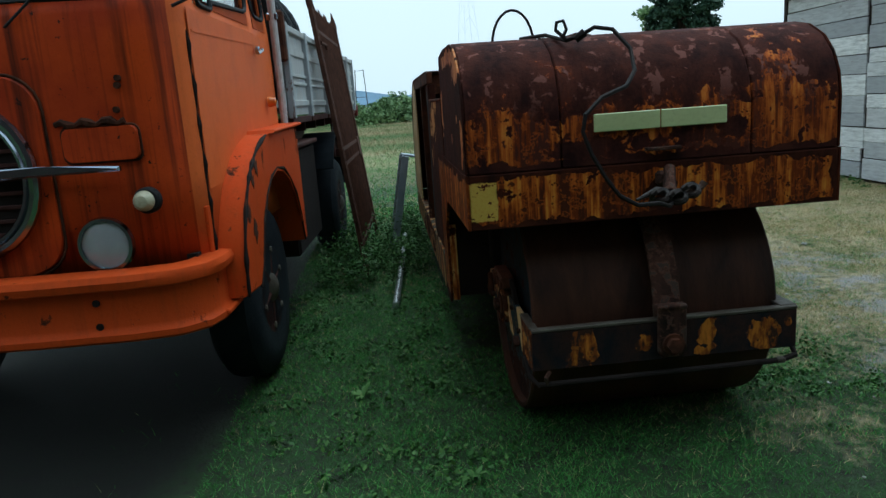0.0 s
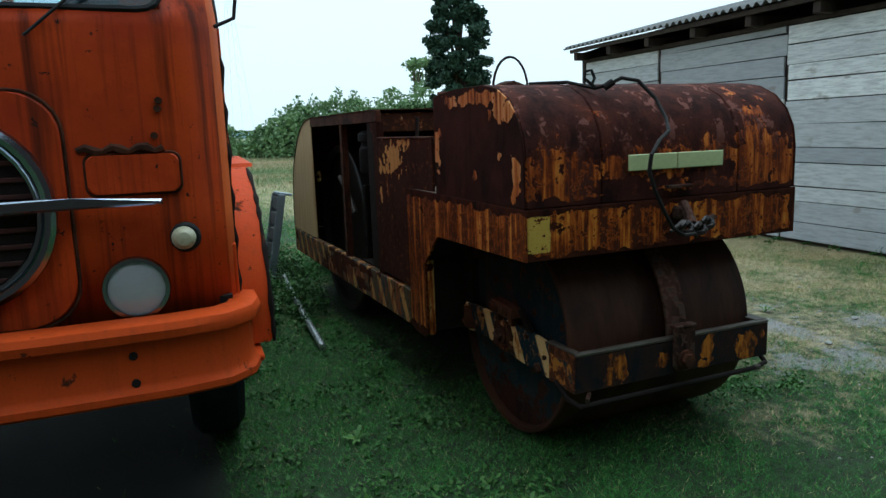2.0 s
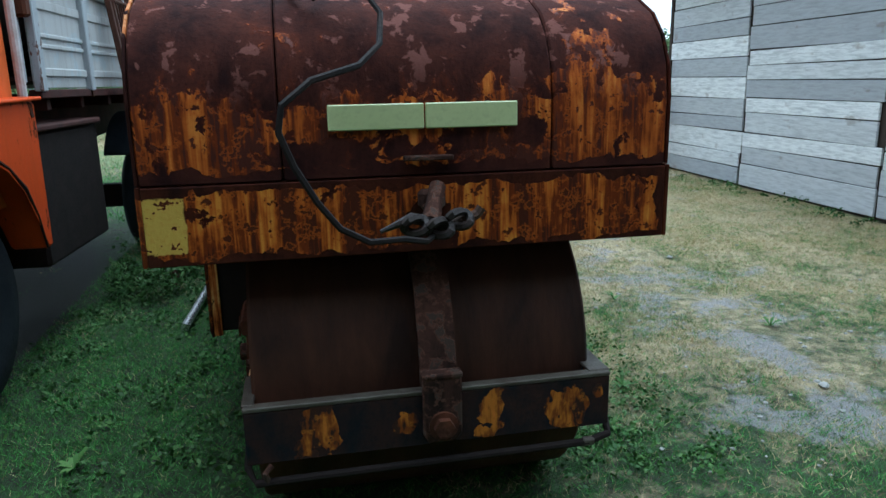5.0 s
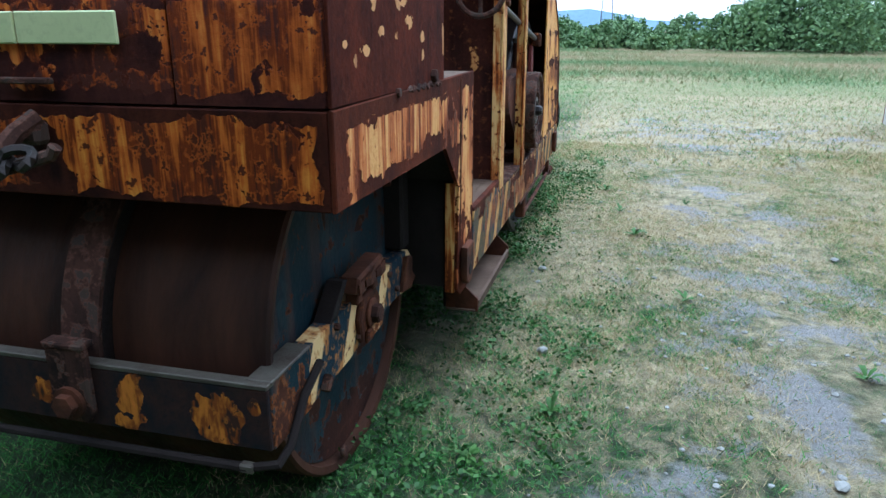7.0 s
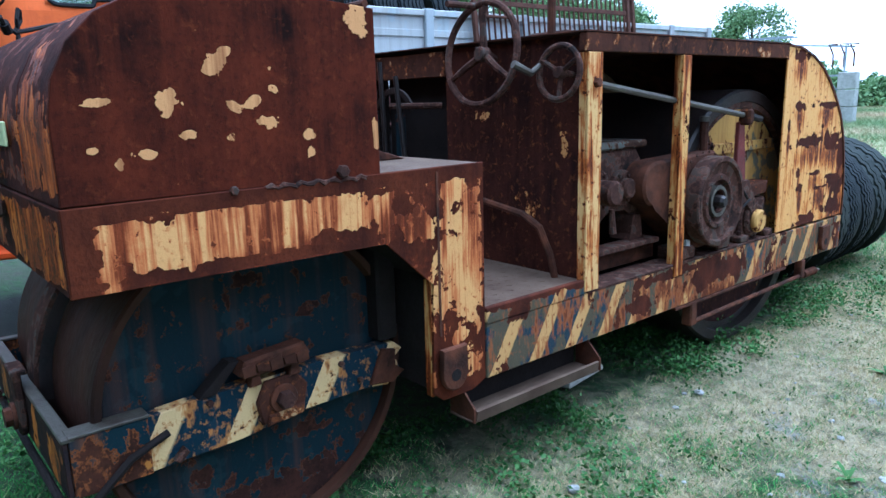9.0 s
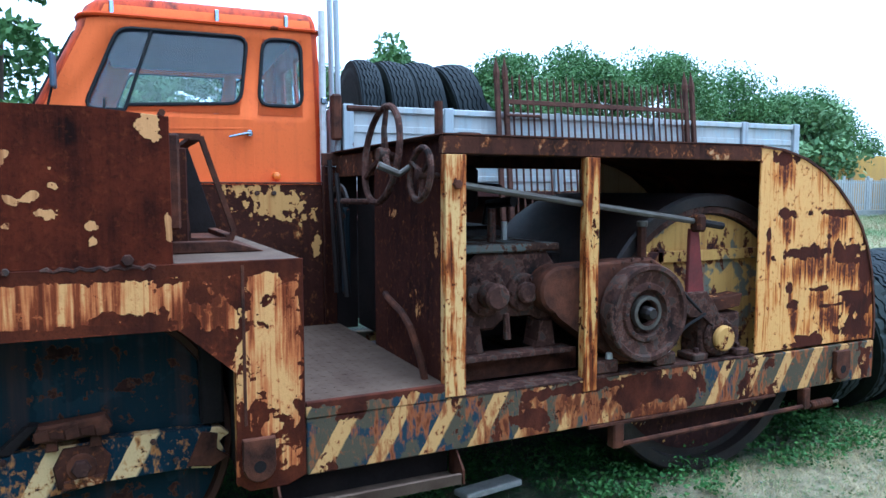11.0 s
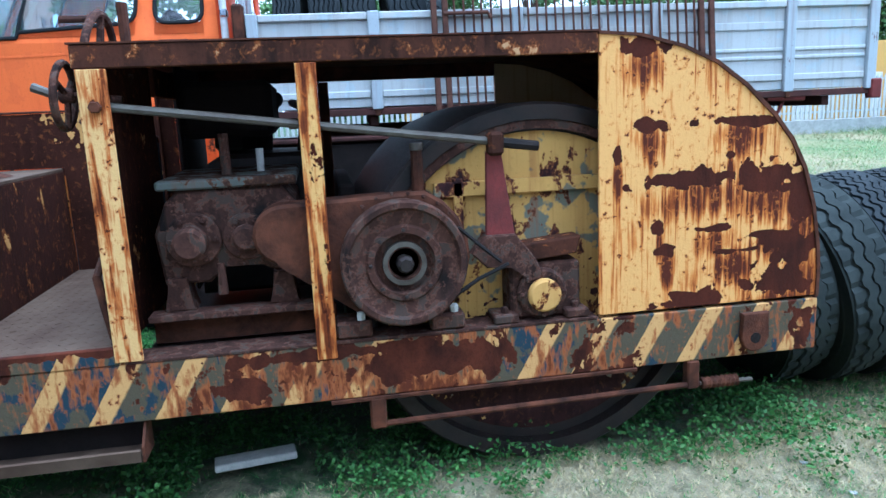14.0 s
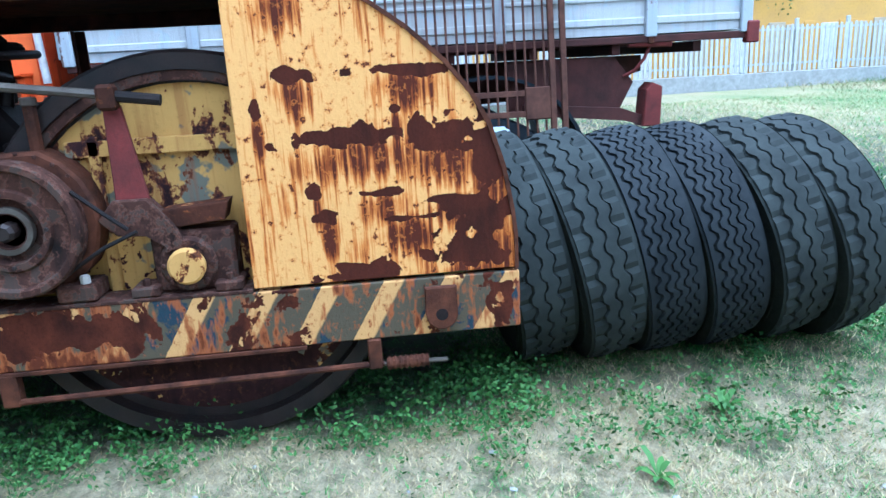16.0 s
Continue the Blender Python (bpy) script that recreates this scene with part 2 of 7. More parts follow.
M["hood_side"] = rusty("hood_side", (0.58, 0.29, 0.105), 0.14, 7, 0.8, 0.65, axis="x", dark=(0.012, 0.004, 0.003), mid=(0.090, 0.0175, 0.007), hot=(0.15, 0.036, 0.012), wear=0.015,
                       spots=((3.63, 1.776, 0.058, 0.055, 0.3), (3.15, 1.64, 0.034, 0.034, 0.3), (3.19, 1.68, 0.025, 0.029, 0.3), (2.83, 1.547, 0.040, 0.013, 0.3),
                              (3.01, 1.539, 0.030, 0.035, 0.3), (3.22, 1.525, 0.050, 0.018, 0.3), (3.27, 1.545, 0.029, 0.018, 0.3), (3.30, 1.483, 0.044, 0.018, 0.3), (3.33, 1.578, 0.020, 0.017, 0.3), (3.06, 1.454, 0.029, 0.013, 0.3),
                              (2.95, 1.41, 0.034, 0.012, 0.3), (2.82, 1.425, 0.015, 0.010, 0.3), (2.88, 1.381, 0.012, 0.020, 0.3), (3.19, 1.439, 0.018, 0.012, 0.3), (3.43, 1.435, 0.025, 0.024, 0.3), (3.44, 1.386, 0.018, 0.018, 0.3), (3.69, 1.431, 0.015, 0.055, 0.3), (3.32, 1.632, 0.012, 0.015, 0.3)))
M["band_front"] = streaky("band_front", BARE, ((0.12, 0.022, 0.006), (0.42, 0.100, 0.011)), (0.62, 0.24, 0.03), 0.74, 38, 0.06, 0.86, "y", broad=9, flaky=0.6, dots=0.60, edges=(1.07, 1.262), ends=(0.29, 1.862), fresh=(0.332, 1.172, 0.062, 0.082, (0.60, 0.40, 0.075)), spots=((1.10, 1.14, 0.08, 0.1, -0.4),))
M["band_side"] = streaky("band_side", ((0.026, 0.0075, 0.005), (0.095, 0.023, 0.009)), ((0.15, 0.030, 0.010), (0.46, 0.13, 0.035)), (0.66, 0.35, 0.115), 0.42, 34, 0.05, 0.52, "x", flaky=0.45, edges=(0.47, 1.245), ends=(2.80, 4.165),
                         spots=((3.10, 1.175, 0.42, 0.085, 0.5), (3.50, 1.18, 0.30, 0.075, 0.5), (4.075, 0.90, 0.13, 0.23, 0.7), (3.86, 1.10, 0.08, 0.07, 0.45), (4.03, 1.22, 0.07, 0.05, 0.4), (3.78, 1.21, 0.12, 0.07, -0.3), (3.3, 1.075, 0.5, 0.022, -0.3), (3.955, 0.58, 0.035, 0.2, -0.3)))
M["post"] = streaky("post_paint", BARE, RUNS, (0.66, 0.41, 0.15), 0.80, 40, 0.08, 0.12, "x", broad=9, flaky=0.42, dots=0.63)
M["post_rusty"] = streaky("post_rusty", BARE, RUNS, (0.62, 0.36, 0.11), 0.66, 40, 0.08, 0.48, "x", seed=2.0, broad=9)
M["tail"] = streaky("tail_paint", ((0.034, 0.012, 0.008), (0.075, 0.020, 0.011)), ((0.20, 0.048, 0.012), (0.52, 0.17, 0.028)), (0.70, 0.38, 0.115), 0.97, 60, 0.05, -0.16, "x", dots=0.64, drips=0.26, flaky=0.36,
                  spots=((6.88, 1.432, 0.10, 0.03, -0.6), (6.86, 1.74, 0.1, 0.05, -0.6), (7.12, 1.207, 0.33, 0.040, -0.6), (7.41, 1.20, 0.20, 0.07, -0.6), (7.56, 1.13, 0.09, 0.17, -0.6),
                         (7.28, 1.43, 0.16, 0.026, -0.6), (7.16, 0.998, 0.11, 0.017, -0.5), (7.53, 0.885, 0.15, 0.09, -0.6), (6.96, 0.918, 0.045, 0.03, -0.5), (7.23, 1.295, 0.03, 0.02, -0.5),
                         (7.08, 0.702, 0.17, 0.045, -0.6), (7.5, 0.75, 0.19, 0.07, -0.6), (6.74, 1.32, 0.025, 0.045, -0.5), (7.42, 0.957, 0.13, 0.016, -0.5), (7.25, 0.895, 0.13, 0.014, -0.5), (6.92, 1.015, 0.025, 0.03, -0.5)))
M["tail_left"] = rusty("tail_left_paint", (0.66, 0.46, 0.24), 0.86, 6, 0.5, 0.35, seed=3.0)
M["rail"] = streaky("rail_paint", ((0.028, 0.010, 0.007), (0.095, 0.026, 0.013)), ((0.11, 0.030, 0.012), (0.30, 0.095, 0.028)), (0.56, 0.32, 0.11), 0.60, 24, 0.30, -0.12, "x", flaky=0.28, dots=0.67, edges=(0.40, 0.70),
                  spots=((5.6, 0.62, 0.6, 0.03, -0.3), (5.95, 0.55, 0.35, 0.09, -0.2), (5.25, 0.50, 0.12, 0.05, -0.3), (4.45, 0.52, 0.4, 0.10, 0.2), (7.0, 0.54, 0.5, 0.10, 0.3), (7.6, 0.55, 0.08, 0.1, -0.2)),
                  stripes=(0.235, -0.60, 0.33, 0.057), second=(0.088, 0.073, 0.046), third=(0.026, 0.044, 0.060), broad=6)
M["beam"] = rusty("beam_paint", (0.44, 0.26, 0.12), 0.30, 11, 0.8, 0.5, seed=5.0)
M["tray_side"] = rusty("tray_side_paint", (0.012, 0.026, 0.034), 0.45, 14, 0.8, 0.3, third=(0.42, 0.17, 0.03), seed=7.0)
M["plate"] = rusty("cab_plate", (0.55, 0.30, 0.09), 0.20, 7, 0.6, 0.4, dark=(0.026, 0.010, 0.007), mid=(0.050, 0.0175, 0.011),
                   spots=((4.40, 1.49, 0.19, 0.12, 0.3), (4.62, 1.42, 0.06, 0.05, 0.25), (4.18, 1.57, 0.1, 0.04, 0.2), (4.66, 1.22, 0.03, 0.08, 0.25)), axis="x")
M["bulkhead"] = rusty("bulkhead_paint", (0.56, 0.28, 0.09), 0.13, 13, 0.7, 0.4, dark=(0.016, 0.006, 0.005), mid=(0.058, 0.017, 0.010), axis="y", spots=((1.55, 1.02, 0.05, 0.10, 0.15), (1.75, 1.32, 0.03, 0.06, 0.2), (1.22, 1.45, 0.05, 0.04, 0.2)))
M["tray"] = streaky("tray_paint", ((0.008, 0.013, 0.017), (0.040, 0.020, 0.015)), ((0.16, 0.045, 0.012), (0.44, 0.16, 0.02)), (0.54, 0.175, 0.024), 0.12, 26, 0.3, 0.98, "y", flaky=0.5, broad=10,
                    spots=((0.73, 0.51, 0.075, 0.09, 0.6), (1.275, 0.50, 0.06, 0.08, 0.6), (1.54, 0.51, 0.075, 0.08, 0.6), (1.0, 0.5, 0.04, 0.06, 0.35), (1.65, 0.54, 0.02, 0.03, 0.4)))
M["arm"] = streaky("arm_paint", ((0.016, 0.009, 0.008), (0.05, 0.022, 0.016)), ((0.12, 0.035, 0.014), (0.44, 0.19, 0.05)), (0.66, 0.45, 0.20), 0.86, 26, 0.5, -0.3, "x", stripes=(0.29, -0.55, 0.31, -0.0315), second=(0.010, 0.024, 0.036), third=(0.016, 0.034, 0.05), broad=9)
M["drum_face"] = rusty("drum_face_paint", (0.010, 0.021, 0.027), 0.66, 19, 0.9, 0.25, third=(0.016, 0.031, 0.037), dark=(0.010, 0.007, 0.007), mid=(0.060, 0.023, 0.015), hot=(0.14, 0.05, 0.022), runs=14, spots=((3.38, 0.10, 0.42, 0.13, -0.3), (3.10, 0.30, 0.05, 0.04, -0.2), (3.5, 0.34, 0.08, 0.03, -0.2), (3.3, 0.95, 0.06, 0.03, -0.2), (3.55, 0.8, 0.05, 0.03, -0.2)), axis="x")
M["drum"] = plain("drum_steel", (0.064, 0.025, 0.013), (0.020, 0.009, 0.006), 4, 0.66, 0.0, 0.003, (2, 0.6, 0.6))
M["rust"] = plain("rust", (0.026, 0.011, 0.007), (0.120, 0.042, 0.020), 9, 0.85, 0, 0.006)
M["iron"] = rusty("dirty_iron", (0.058, 0.040, 0.031), 0.42, 15, 1.0, 0.35, dark=(0.013, 0.010, 0.009), mid=(0.074, 0.034, 0.024), hot=(0.15, 0.070, 0.046))
M["lid"] = rusty("lid_paint", (0.105, 0.112, 0.098), 0.48, 12, 1.0, 0.5, dark=(0.016, 0.011, 0.009), mid=(0.060, 0.030, 0.020), hot=(0.14, 0.065, 0.035))
M["grease"] = plain("greasy_iron", (0.010, 0.008, 0.007), (0.030, 0.017, 0.013), 9, 0.55, 0.25)
M["bright_pipe"] = plain("bright_pipe", (0.60, 0.62, 0.64), (0.42, 0.42, 0.42), 10, 0.3, 0.8)
M["rod"] = plain("worn_rod", (0.098, 0.086, 0.066), (0.050, 0.034, 0.024), 10, 0.6, 0.2)
M["engine_yellow"] = rusty("engine_yellow", (0.54, 0.32, 0.085), 0.60, 9, 0.7, 0.45, dark=(0.018, 0.011, 0.012), mid=(0.06, 0.024, 0.022), third=(0.17, 0.165, 0.12), hot=(0.24, 0.085, 0.03))
M["drum_yellow"] = rusty("drum_yellow", (0.54, 0.32, 0.085), 0.60, 9, 0.7, 0.45, dark=(0.018, 0.011, 0.012), mid=(0.06, 0.024, 0.022), third=(0.17, 0.165, 0.12), hot=(0.24, 0.085, 0.03), axis="x", spots=((6.45, 0.22, 0.75, 0.42, -0.4),))
M["cap_yellow"] = rusty("cap_yellow", (0.52, 0.30, 0.085), 0.60, 18, 0.8, 0.3)
M["hood_left"] = streaky("hood_left", ((0.016, 0.006, 0.005), (0.050, 0.015, 0.010)), RUNS, (0.58, 0.26, 0.10), 0.14, 26, 0.06, 0.5, "x", flaky=0.5,
                         spots=((2.80, 1.40, 0.04, 0.14, 0.4), (2.9, 1.72, 0.10, 0.06, 0.5), (3.2, 1.79, 0.35, 0.035, 0.5), (3.66, 1.52, 0.05, 0.12, 0.5), (3.2, 1.42, 0.03, 0.03, 0.4), (2.95, 1.52, 0.025, 0.03, 0.4)))
M["band_left"] = streaky("band_left", BARE, ((0.10, 0.022, 0.007), (0.38, 0.10, 0.014)), (0.60, 0.26, 0.05), 0.76, 36, 0.05, 0.86, "x", edges=(0.46, 1.262), flaky=0.6, broad=8, dots=0.61)
M["floor_plate"] = plain("floor_plate", (0.118, 0.080, 0.054), (0.070, 0.042, 0.028), 6, 0.8)
M["sign_plate"] = plain("sign_plate", (0.64, 0.68, 0.34), (0.56, 0.61, 0.29), 5, 0.45, 0, 0.001)
M["cable"] = plain("black_cable", (0.010, 0.009, 0.009), (0.020, 0.014, 0.012), 12, 0.8)
M["dirty_white"] = plain("dirty_white", (0.55, 0.53, 0.48), (0.36, 0.34, 0.3), 12, 0.8)

g = Graph("orange_paint")
edge = g.noise(g.scaled(1, 1, 0.05), 13, 4, 0.6)
thin = g.noise(g.scaled(1, 1, 0.03), 42, 3, 0.6)
dirt = g.noise(g.place, 2.6, 6, 0.62)
chips = g.noise(g.place, 19, 5, 0.65, 0.5)
col = g.mix(g.span(dirt, 0.35, 0.7), (0.58, 0.070, 0.008), (0.38, 0.036, 0.006))
col = g.mix(g.span(edge, 0.50, 0.68, 0, 0.88), col, (0.085, 0.015, 0.006))
col = g.mix(g.span(thin, 0.55, 0.70, 0, 0.5), col, (0.06, 0.014, 0.007))
col = g.mix(g.span(chips, 0.66, 0.675), col, (0.035, 0.014, 0.010))
col = g.mix(g.span(g.noise(g.place, 70, 4, 0.7), 0.55, 0.8, 0, 0.35), col, (0.16, 0.022, 0.006))
M["orange"] = g.done(col, g.span(dirt, 0.3, 0.7, 0.40, 0.62), 0.0, chips, 0.003, 0.35, 0.15)
M["orange_worn"] = rusty("orange_worn", (0.56, 0.070, 0.009), 0.70, 8, 0.6, 0.3, hot=(0.3, 0.06, 0.015), dark=(0.022, 0.011, 0.009), mid=(0.07, 0.024, 0.014))
# Paler than the front paint: the flank's sky sheen put into the colour.
M["orange_sheen"] = rusty("orange_sheen", (0.68, 0.140, 0.030), 0.92, 4, 0.4, 0.12, hot=(0.3, 0.07, 0.02), third=(0.64, 0.130, 0.030))
M["bumper"] = rusty("bumper_paint", (0.52, 0.068, 0.010), 0.74, 8, 0.9, 0.35, hot=(0.28, 0.05, 0.014), dark=(0.02, 0.012, 0.01))
g = Graph("dull_chrome")
haze = g.noise(g.place, 4, 4, 0.6)
M["chrome"] = g.done((0.36, 0.40, 0.46), g.span(haze, 0.3, 0.7, 0.10, 0.24), 1.0, haze, 0.001, 0.2)
M["black"] = plain("black_rubber", (0.012, 0.012, 0.013), (0.022, 0.022, 0.022), 10, 0.7)
# Near-black carries the shade in holes and recesses; also serves blackened parts.
M["hollow"] = plain("black_steel_hollow_shade", (0.012, 0.009, 0.008), (0.02, 0.014, 0.012), 8, 0.9)
M["tyre"] = plain("weathered_rubber", (0.009, 0.012, 0.014), (0.022, 0.026, 0.028), 7, 0.75, 0, 0.003)
M["tyre_old"] = plain("dusty_rubber", (0.034, 0.040, 0.037), (0.015, 0.018, 0.017), 6, 0.85, 0, 0.003)
M["sidewall"] = plain("mossy_sidewall", (0.007, 0.009, 0.007), (0.014, 0.016, 0.011), 6, 0.8)
M["wheel_blue"] = plain("dusty_blue_rubber", (0.010, 0.014, 0.019), (0.020, 0.026, 0.032), 6, 0.8)
M["bed"] = rusty("bed_paint", (0.46, 0.465, 0.45), 0.86, 4, 0.5, 0.25, hot=(0.22, 0.16, 0.13), third=(0.44, 0.48, 0.49), dark=(0.1, 0.07, 0.06), mid=(0.2, 0.16, 0.14))
M["bed_dirty"] = rusty("bed_dirty", (0.385, 0.415, 0.43), 0.72, 9, 0.4, 0.35, hot=(0.2, 0.12, 0.09), dark=(0.08, 0.05, 0.04), mid=(0.16, 0.1, 0.08))
M["chassis"] = plain("chassis_red", (0.072, 0.027, 0.022), (0.035, 0.018, 0.015), 6, 0.85)
M["red"] = plain("faded_red", (0.17, 0.035, 0.030), (0.09, 0.025, 0.022), 9, 0.7)
M["gate"] = plain("rusty_gate", (0.095, 0.042, 0.026), (0.045, 0.020, 0.014), 12, 0.85)
M["glass"] = pane("window_glass")
# Blue-grey tint carries the sky's reflection on the windscreen.
M["sky_tint_glass"] = pane("sky_tint_glass", (0.42, 0.56, 0.64))
g = Graph("ribbed_lens")
g.out.inputs["Transmission Weight"].default_value = 0.92
ribs = g.noise(g.scaled(1.6, 1, 0.1), 34, 2, 0.5)
M["lens"] = g.done((0.97, 0.99, 0.99), 0.03, 0.0, ribs, 0.01, 0.3)
M["reflector"] = plain("silvered_bowl", (0.84, 0.86, 0.87), (0.70, 0.72, 0.73), 12, 0.25, 1.0, 0.001)
M["amber"] = plain("amber_lens", (0.7, 0.2, 0.02), (0.6, 0.14, 0.015), 20, 0.25, 0, 0.0005)
M["ivory"] = plain("ivory_lens", (0.55, 0.52, 0.36), (0.4, 0.38, 0.25), 20, 0.3, 0, 0.001)
M["cab_inside"] = plain("cab_lining", (0.10, 0.13, 0.17), (0.06, 0.075, 0.1), 6, 0.8)
M["white_pipe"] = plain("white_pipe", (0.62, 0.62, 0.62), (0.42, 0.38, 0.34), 12, 0.5)
M["concrete"] = plain("concrete", (0.36, 0.36, 0.34), (0.24, 0.24, 0.22), 5, 0.9, 0, 0.01)
M["pink_wall"] = plain("pink_plaster", (0.62, 0.36, 0.27), (0.56, 0.31, 0.23), 1.2, 0.9, 0, 0.01)
M["stone"] = plain("quoin_stone", (0.50, 0.45, 0.40), (0.38, 0.34, 0.30), 4, 0.9, 0, 0.01)
M["shutter"] = plain("dark_shutter", (0.10, 0.085, 0.09), (0.06, 0.05, 0.05), 6, 0.8)
M["roof_tile"] = plain("brown_tiles", (0.20, 0.09, 0.06), (0.13, 0.06, 0.045), 5, 0.9)
M["white_panel"] = plain("white_panel", (0.62, 0.60, 0.55), (0.5, 0.48, 0.44), 2, 0.8)
M["ochre"] = plain("ochre_wall", (0.58, 0.34, 0.08), (0.5, 0.30, 0.09), 1.5, 0.9)
M["picket"] = plain("grey_picket", (0.50, 0.51, 0.50), (0.36, 0.36, 0.35), 5, 0.9, 0, 0.004, (6, 6, 1))
M["tan_panel"] = plain("tan_panel", (0.45, 0.37, 0.24), (0.36, 0.30, 0.21), 2, 0.9)
M["truss"] = plain("galvanised", (0.32, 0.37, 0.42), (0.2, 0.23, 0.26), 5, 0.6, 0.3)
M["fibre_cement"] = plain("fibre_cement", (0.17, 0.17, 0.165), (0.10, 0.10, 0.10), 4, 0.9)
# Grey pylon steel painted near white for the haze and glare.
M["hazed_steel"] = plain("hazed_steel", (0.75, 0.78, 0.8), (0.65, 0.68, 0.7), 5, 0.6)
M["bark"] = plain("bark", (0.085, 0.062, 0.045), (0.045, 0.034, 0.026), 8, 0.95, 0, 0.02, (1, 1, 0.3))
M["timber"] = plain("dark_timber", (0.06, 0.045, 0.036), (0.032, 0.024, 0.02), 6, 0.9, 0, 0.005, (1, 1, 0.3))

# grey boards: every board takes its own tone
g = Graph("grey_board")
tone = g.node("ShaderNodeObjectInfo").outputs["Random"]
v = g.scaled(1, 0.12, 1)
grain = g.noise(v, 34, 6, 0.65, 0.4)
knots = g.noise(g.scaled(1, 0.5, 1), 7, 3, 0.5)
col = g.mix(g.span(tone, 0.15, 0.9), (0.40, 0.41, 0.43), (0.86, 0.86, 0.85))
col = g.mix(g.span(grain, 0.42, 0.72, 0, 0.65), col, (0.24, 0.24, 0.25))
col = g.mix(g.span(knots, 0.66, 0.74, 0, 0.5), col, (0.20, 0.15, 0.11))
M["board"] = g.done(col, 0.88, 0, grain, 0.004, 0.7)

# ground, grass and leaves
g = Graph("lawn_soil")
dry, far = ground_colour(g)
x, y, z = g.axes()
fine = g.noise(g.place, 90, 5, 0.75)
mid = g.noise(g.place, 14, 5, 0.65)
# Dark brown soil; its darkness also carries the shade beside the lorry.
shady_loam = g.mix(g.span(mid, 0.35, 0.65), (0.018, 0.016, 0.011), (0.055, 0.047, 0.032))
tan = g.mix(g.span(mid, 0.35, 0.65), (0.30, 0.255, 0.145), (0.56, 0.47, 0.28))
soil = g.mix(g.math("MAXIMUM", g.span(x, 0.9, 2.0), far), shady_loam, tan)
col = g.mix(g.span(dry, 0.2, 0.8), g.mix(g.span(mid, 0.3, 0.6), shady_loam, (0.030, 0.085, 0.014)), soil)
col = g.mix(g.span(fine, 0.42, 0.72, 0, 0.6), col, g.mix(dry, (0.02, 0.03, 0.012), (0.15, 0.125, 0.085)))
stony = g.math("ADD", g.noise(g.place, 1.7, 5, 0.65, 0.3), g.math("MULTIPLY", g.math("MAXIMUM", g.blob("z", 3.25, 5.0, 0.9, 4.5), g.blob("z", 3.0, 12.0, 3.0, 3.5)), 0.10))
stony = g.math("MULTIPLY", g.span(stony, 0.56, 0.63), g.span(x, 2.2, 2.8))
col = g.mix(g.math("MULTIPLY", stony, 0.85), col, g.mix(g.span(fine, 0.3, 0.7), (0.40, 0.39, 0.40), (0.19, 0.185, 0.18)))
field = g.mix(g.span(g.noise(g.scaled(0.35, 1, 1), 0.16, 4, 0.6), 0.42, 0.6), (0.13, 0.175, 0.06), (0.33, 0.265, 0.145))
# Shade under and ahead of the lorry, put into the soil colour.
shaded = g.span(g.math("ADD", g.blob("z", -2.0, 5.2, 1.15, 3.7), g.math("MULTIPLY", mid, 0.2)), 0.0, 0.2)
col = g.mix(g.math("MULTIPLY", shaded, 0.9), col, (0.012, 0.010, 0.008))
col = g.mix(far, col, field)
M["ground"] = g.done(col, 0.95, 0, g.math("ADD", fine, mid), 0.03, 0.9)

g = Graph("grass_blade")
dry, far = ground_colour(g)
own = g.node("ShaderNodeNewGeometry").outputs["Random Per Island"]
tone = g.math("FRACT", g.math("MULTIPLY", own, 17.3))
pick = g.span(g.math("ADD", dry, g.math("MULTIPLY_ADD", own, 1.1, -0.55)), 0.42, 0.58)
green = g.mix(tone, (0.016, 0.085, 0.012), (0.135, 0.37, 0.075))
straw = g.mix(tone, (0.28, 0.225, 0.11), (0.64, 0.515, 0.28))
straw = g.mix(g.math("MULTIPLY", far, 0.8), straw, g.mix(tone, (0.22, 0.25, 0.10), (0.46, 0.44, 0.24)))
col = g.mix(pick, green, straw)
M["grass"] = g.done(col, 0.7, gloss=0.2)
M["grass"].node_tree.nodes["Principled BSDF"].inputs["Subsurface Weight"].default_value = 0.0

g = Graph("tall_straw")
own = g.node("ShaderNodeNewGeometry").outputs["Random Per Island"]
patch = g.span(g.noise(g.scaled(0.35, 1, 1), 0.16, 4, 0.6), 0.40, 0.62)
pick = g.span(g.math("ADD", patch, g.math("MULTIPLY_ADD", own, 0.8, -0.4)), 0.3, 0.7)
M["straw"] = g.done(g.mix(pick, (0.12, 0.19, 0.065), (0.36, 0.285, 0.165)), 0.8)


def leafy(name, a, b):
    g = Graph(name)
    own = g.node("ShaderNodeNewGeometry").outputs["Random Per Island"]
    c = g.mix(own, a, b)
    c = g.mix(g.span(g.noise(g.place, 0.8, 3), 0.4, 0.6, 0, 0.4), c, tuple(q * 0.5 for q in a))
    return g.done(c, 0.6, gloss=0.25)


M["weed"] = leafy("weed_leaf", (0.030, 0.090, 0.017), (0.092, 0.19, 0.038))
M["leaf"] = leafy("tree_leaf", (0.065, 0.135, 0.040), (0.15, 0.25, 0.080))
# Paler than the near leaf: distance haze put into the green.
M["leaf_far"] = leafy("hazy_far_leaf", (0.11, 0.19, 0.075), (0.22, 0.32, 0.13))
M["leaf_bright"] = leafy("hedge_leaf", (0.06, 0.15, 0.025), (0.13, 0.25, 0.05))
M["needle"] = leafy("pine_needle", (0.022, 0.050, 0.030), (0.045, 0.085, 0.05))

# ---- mesh helpers ----
HOME = {}


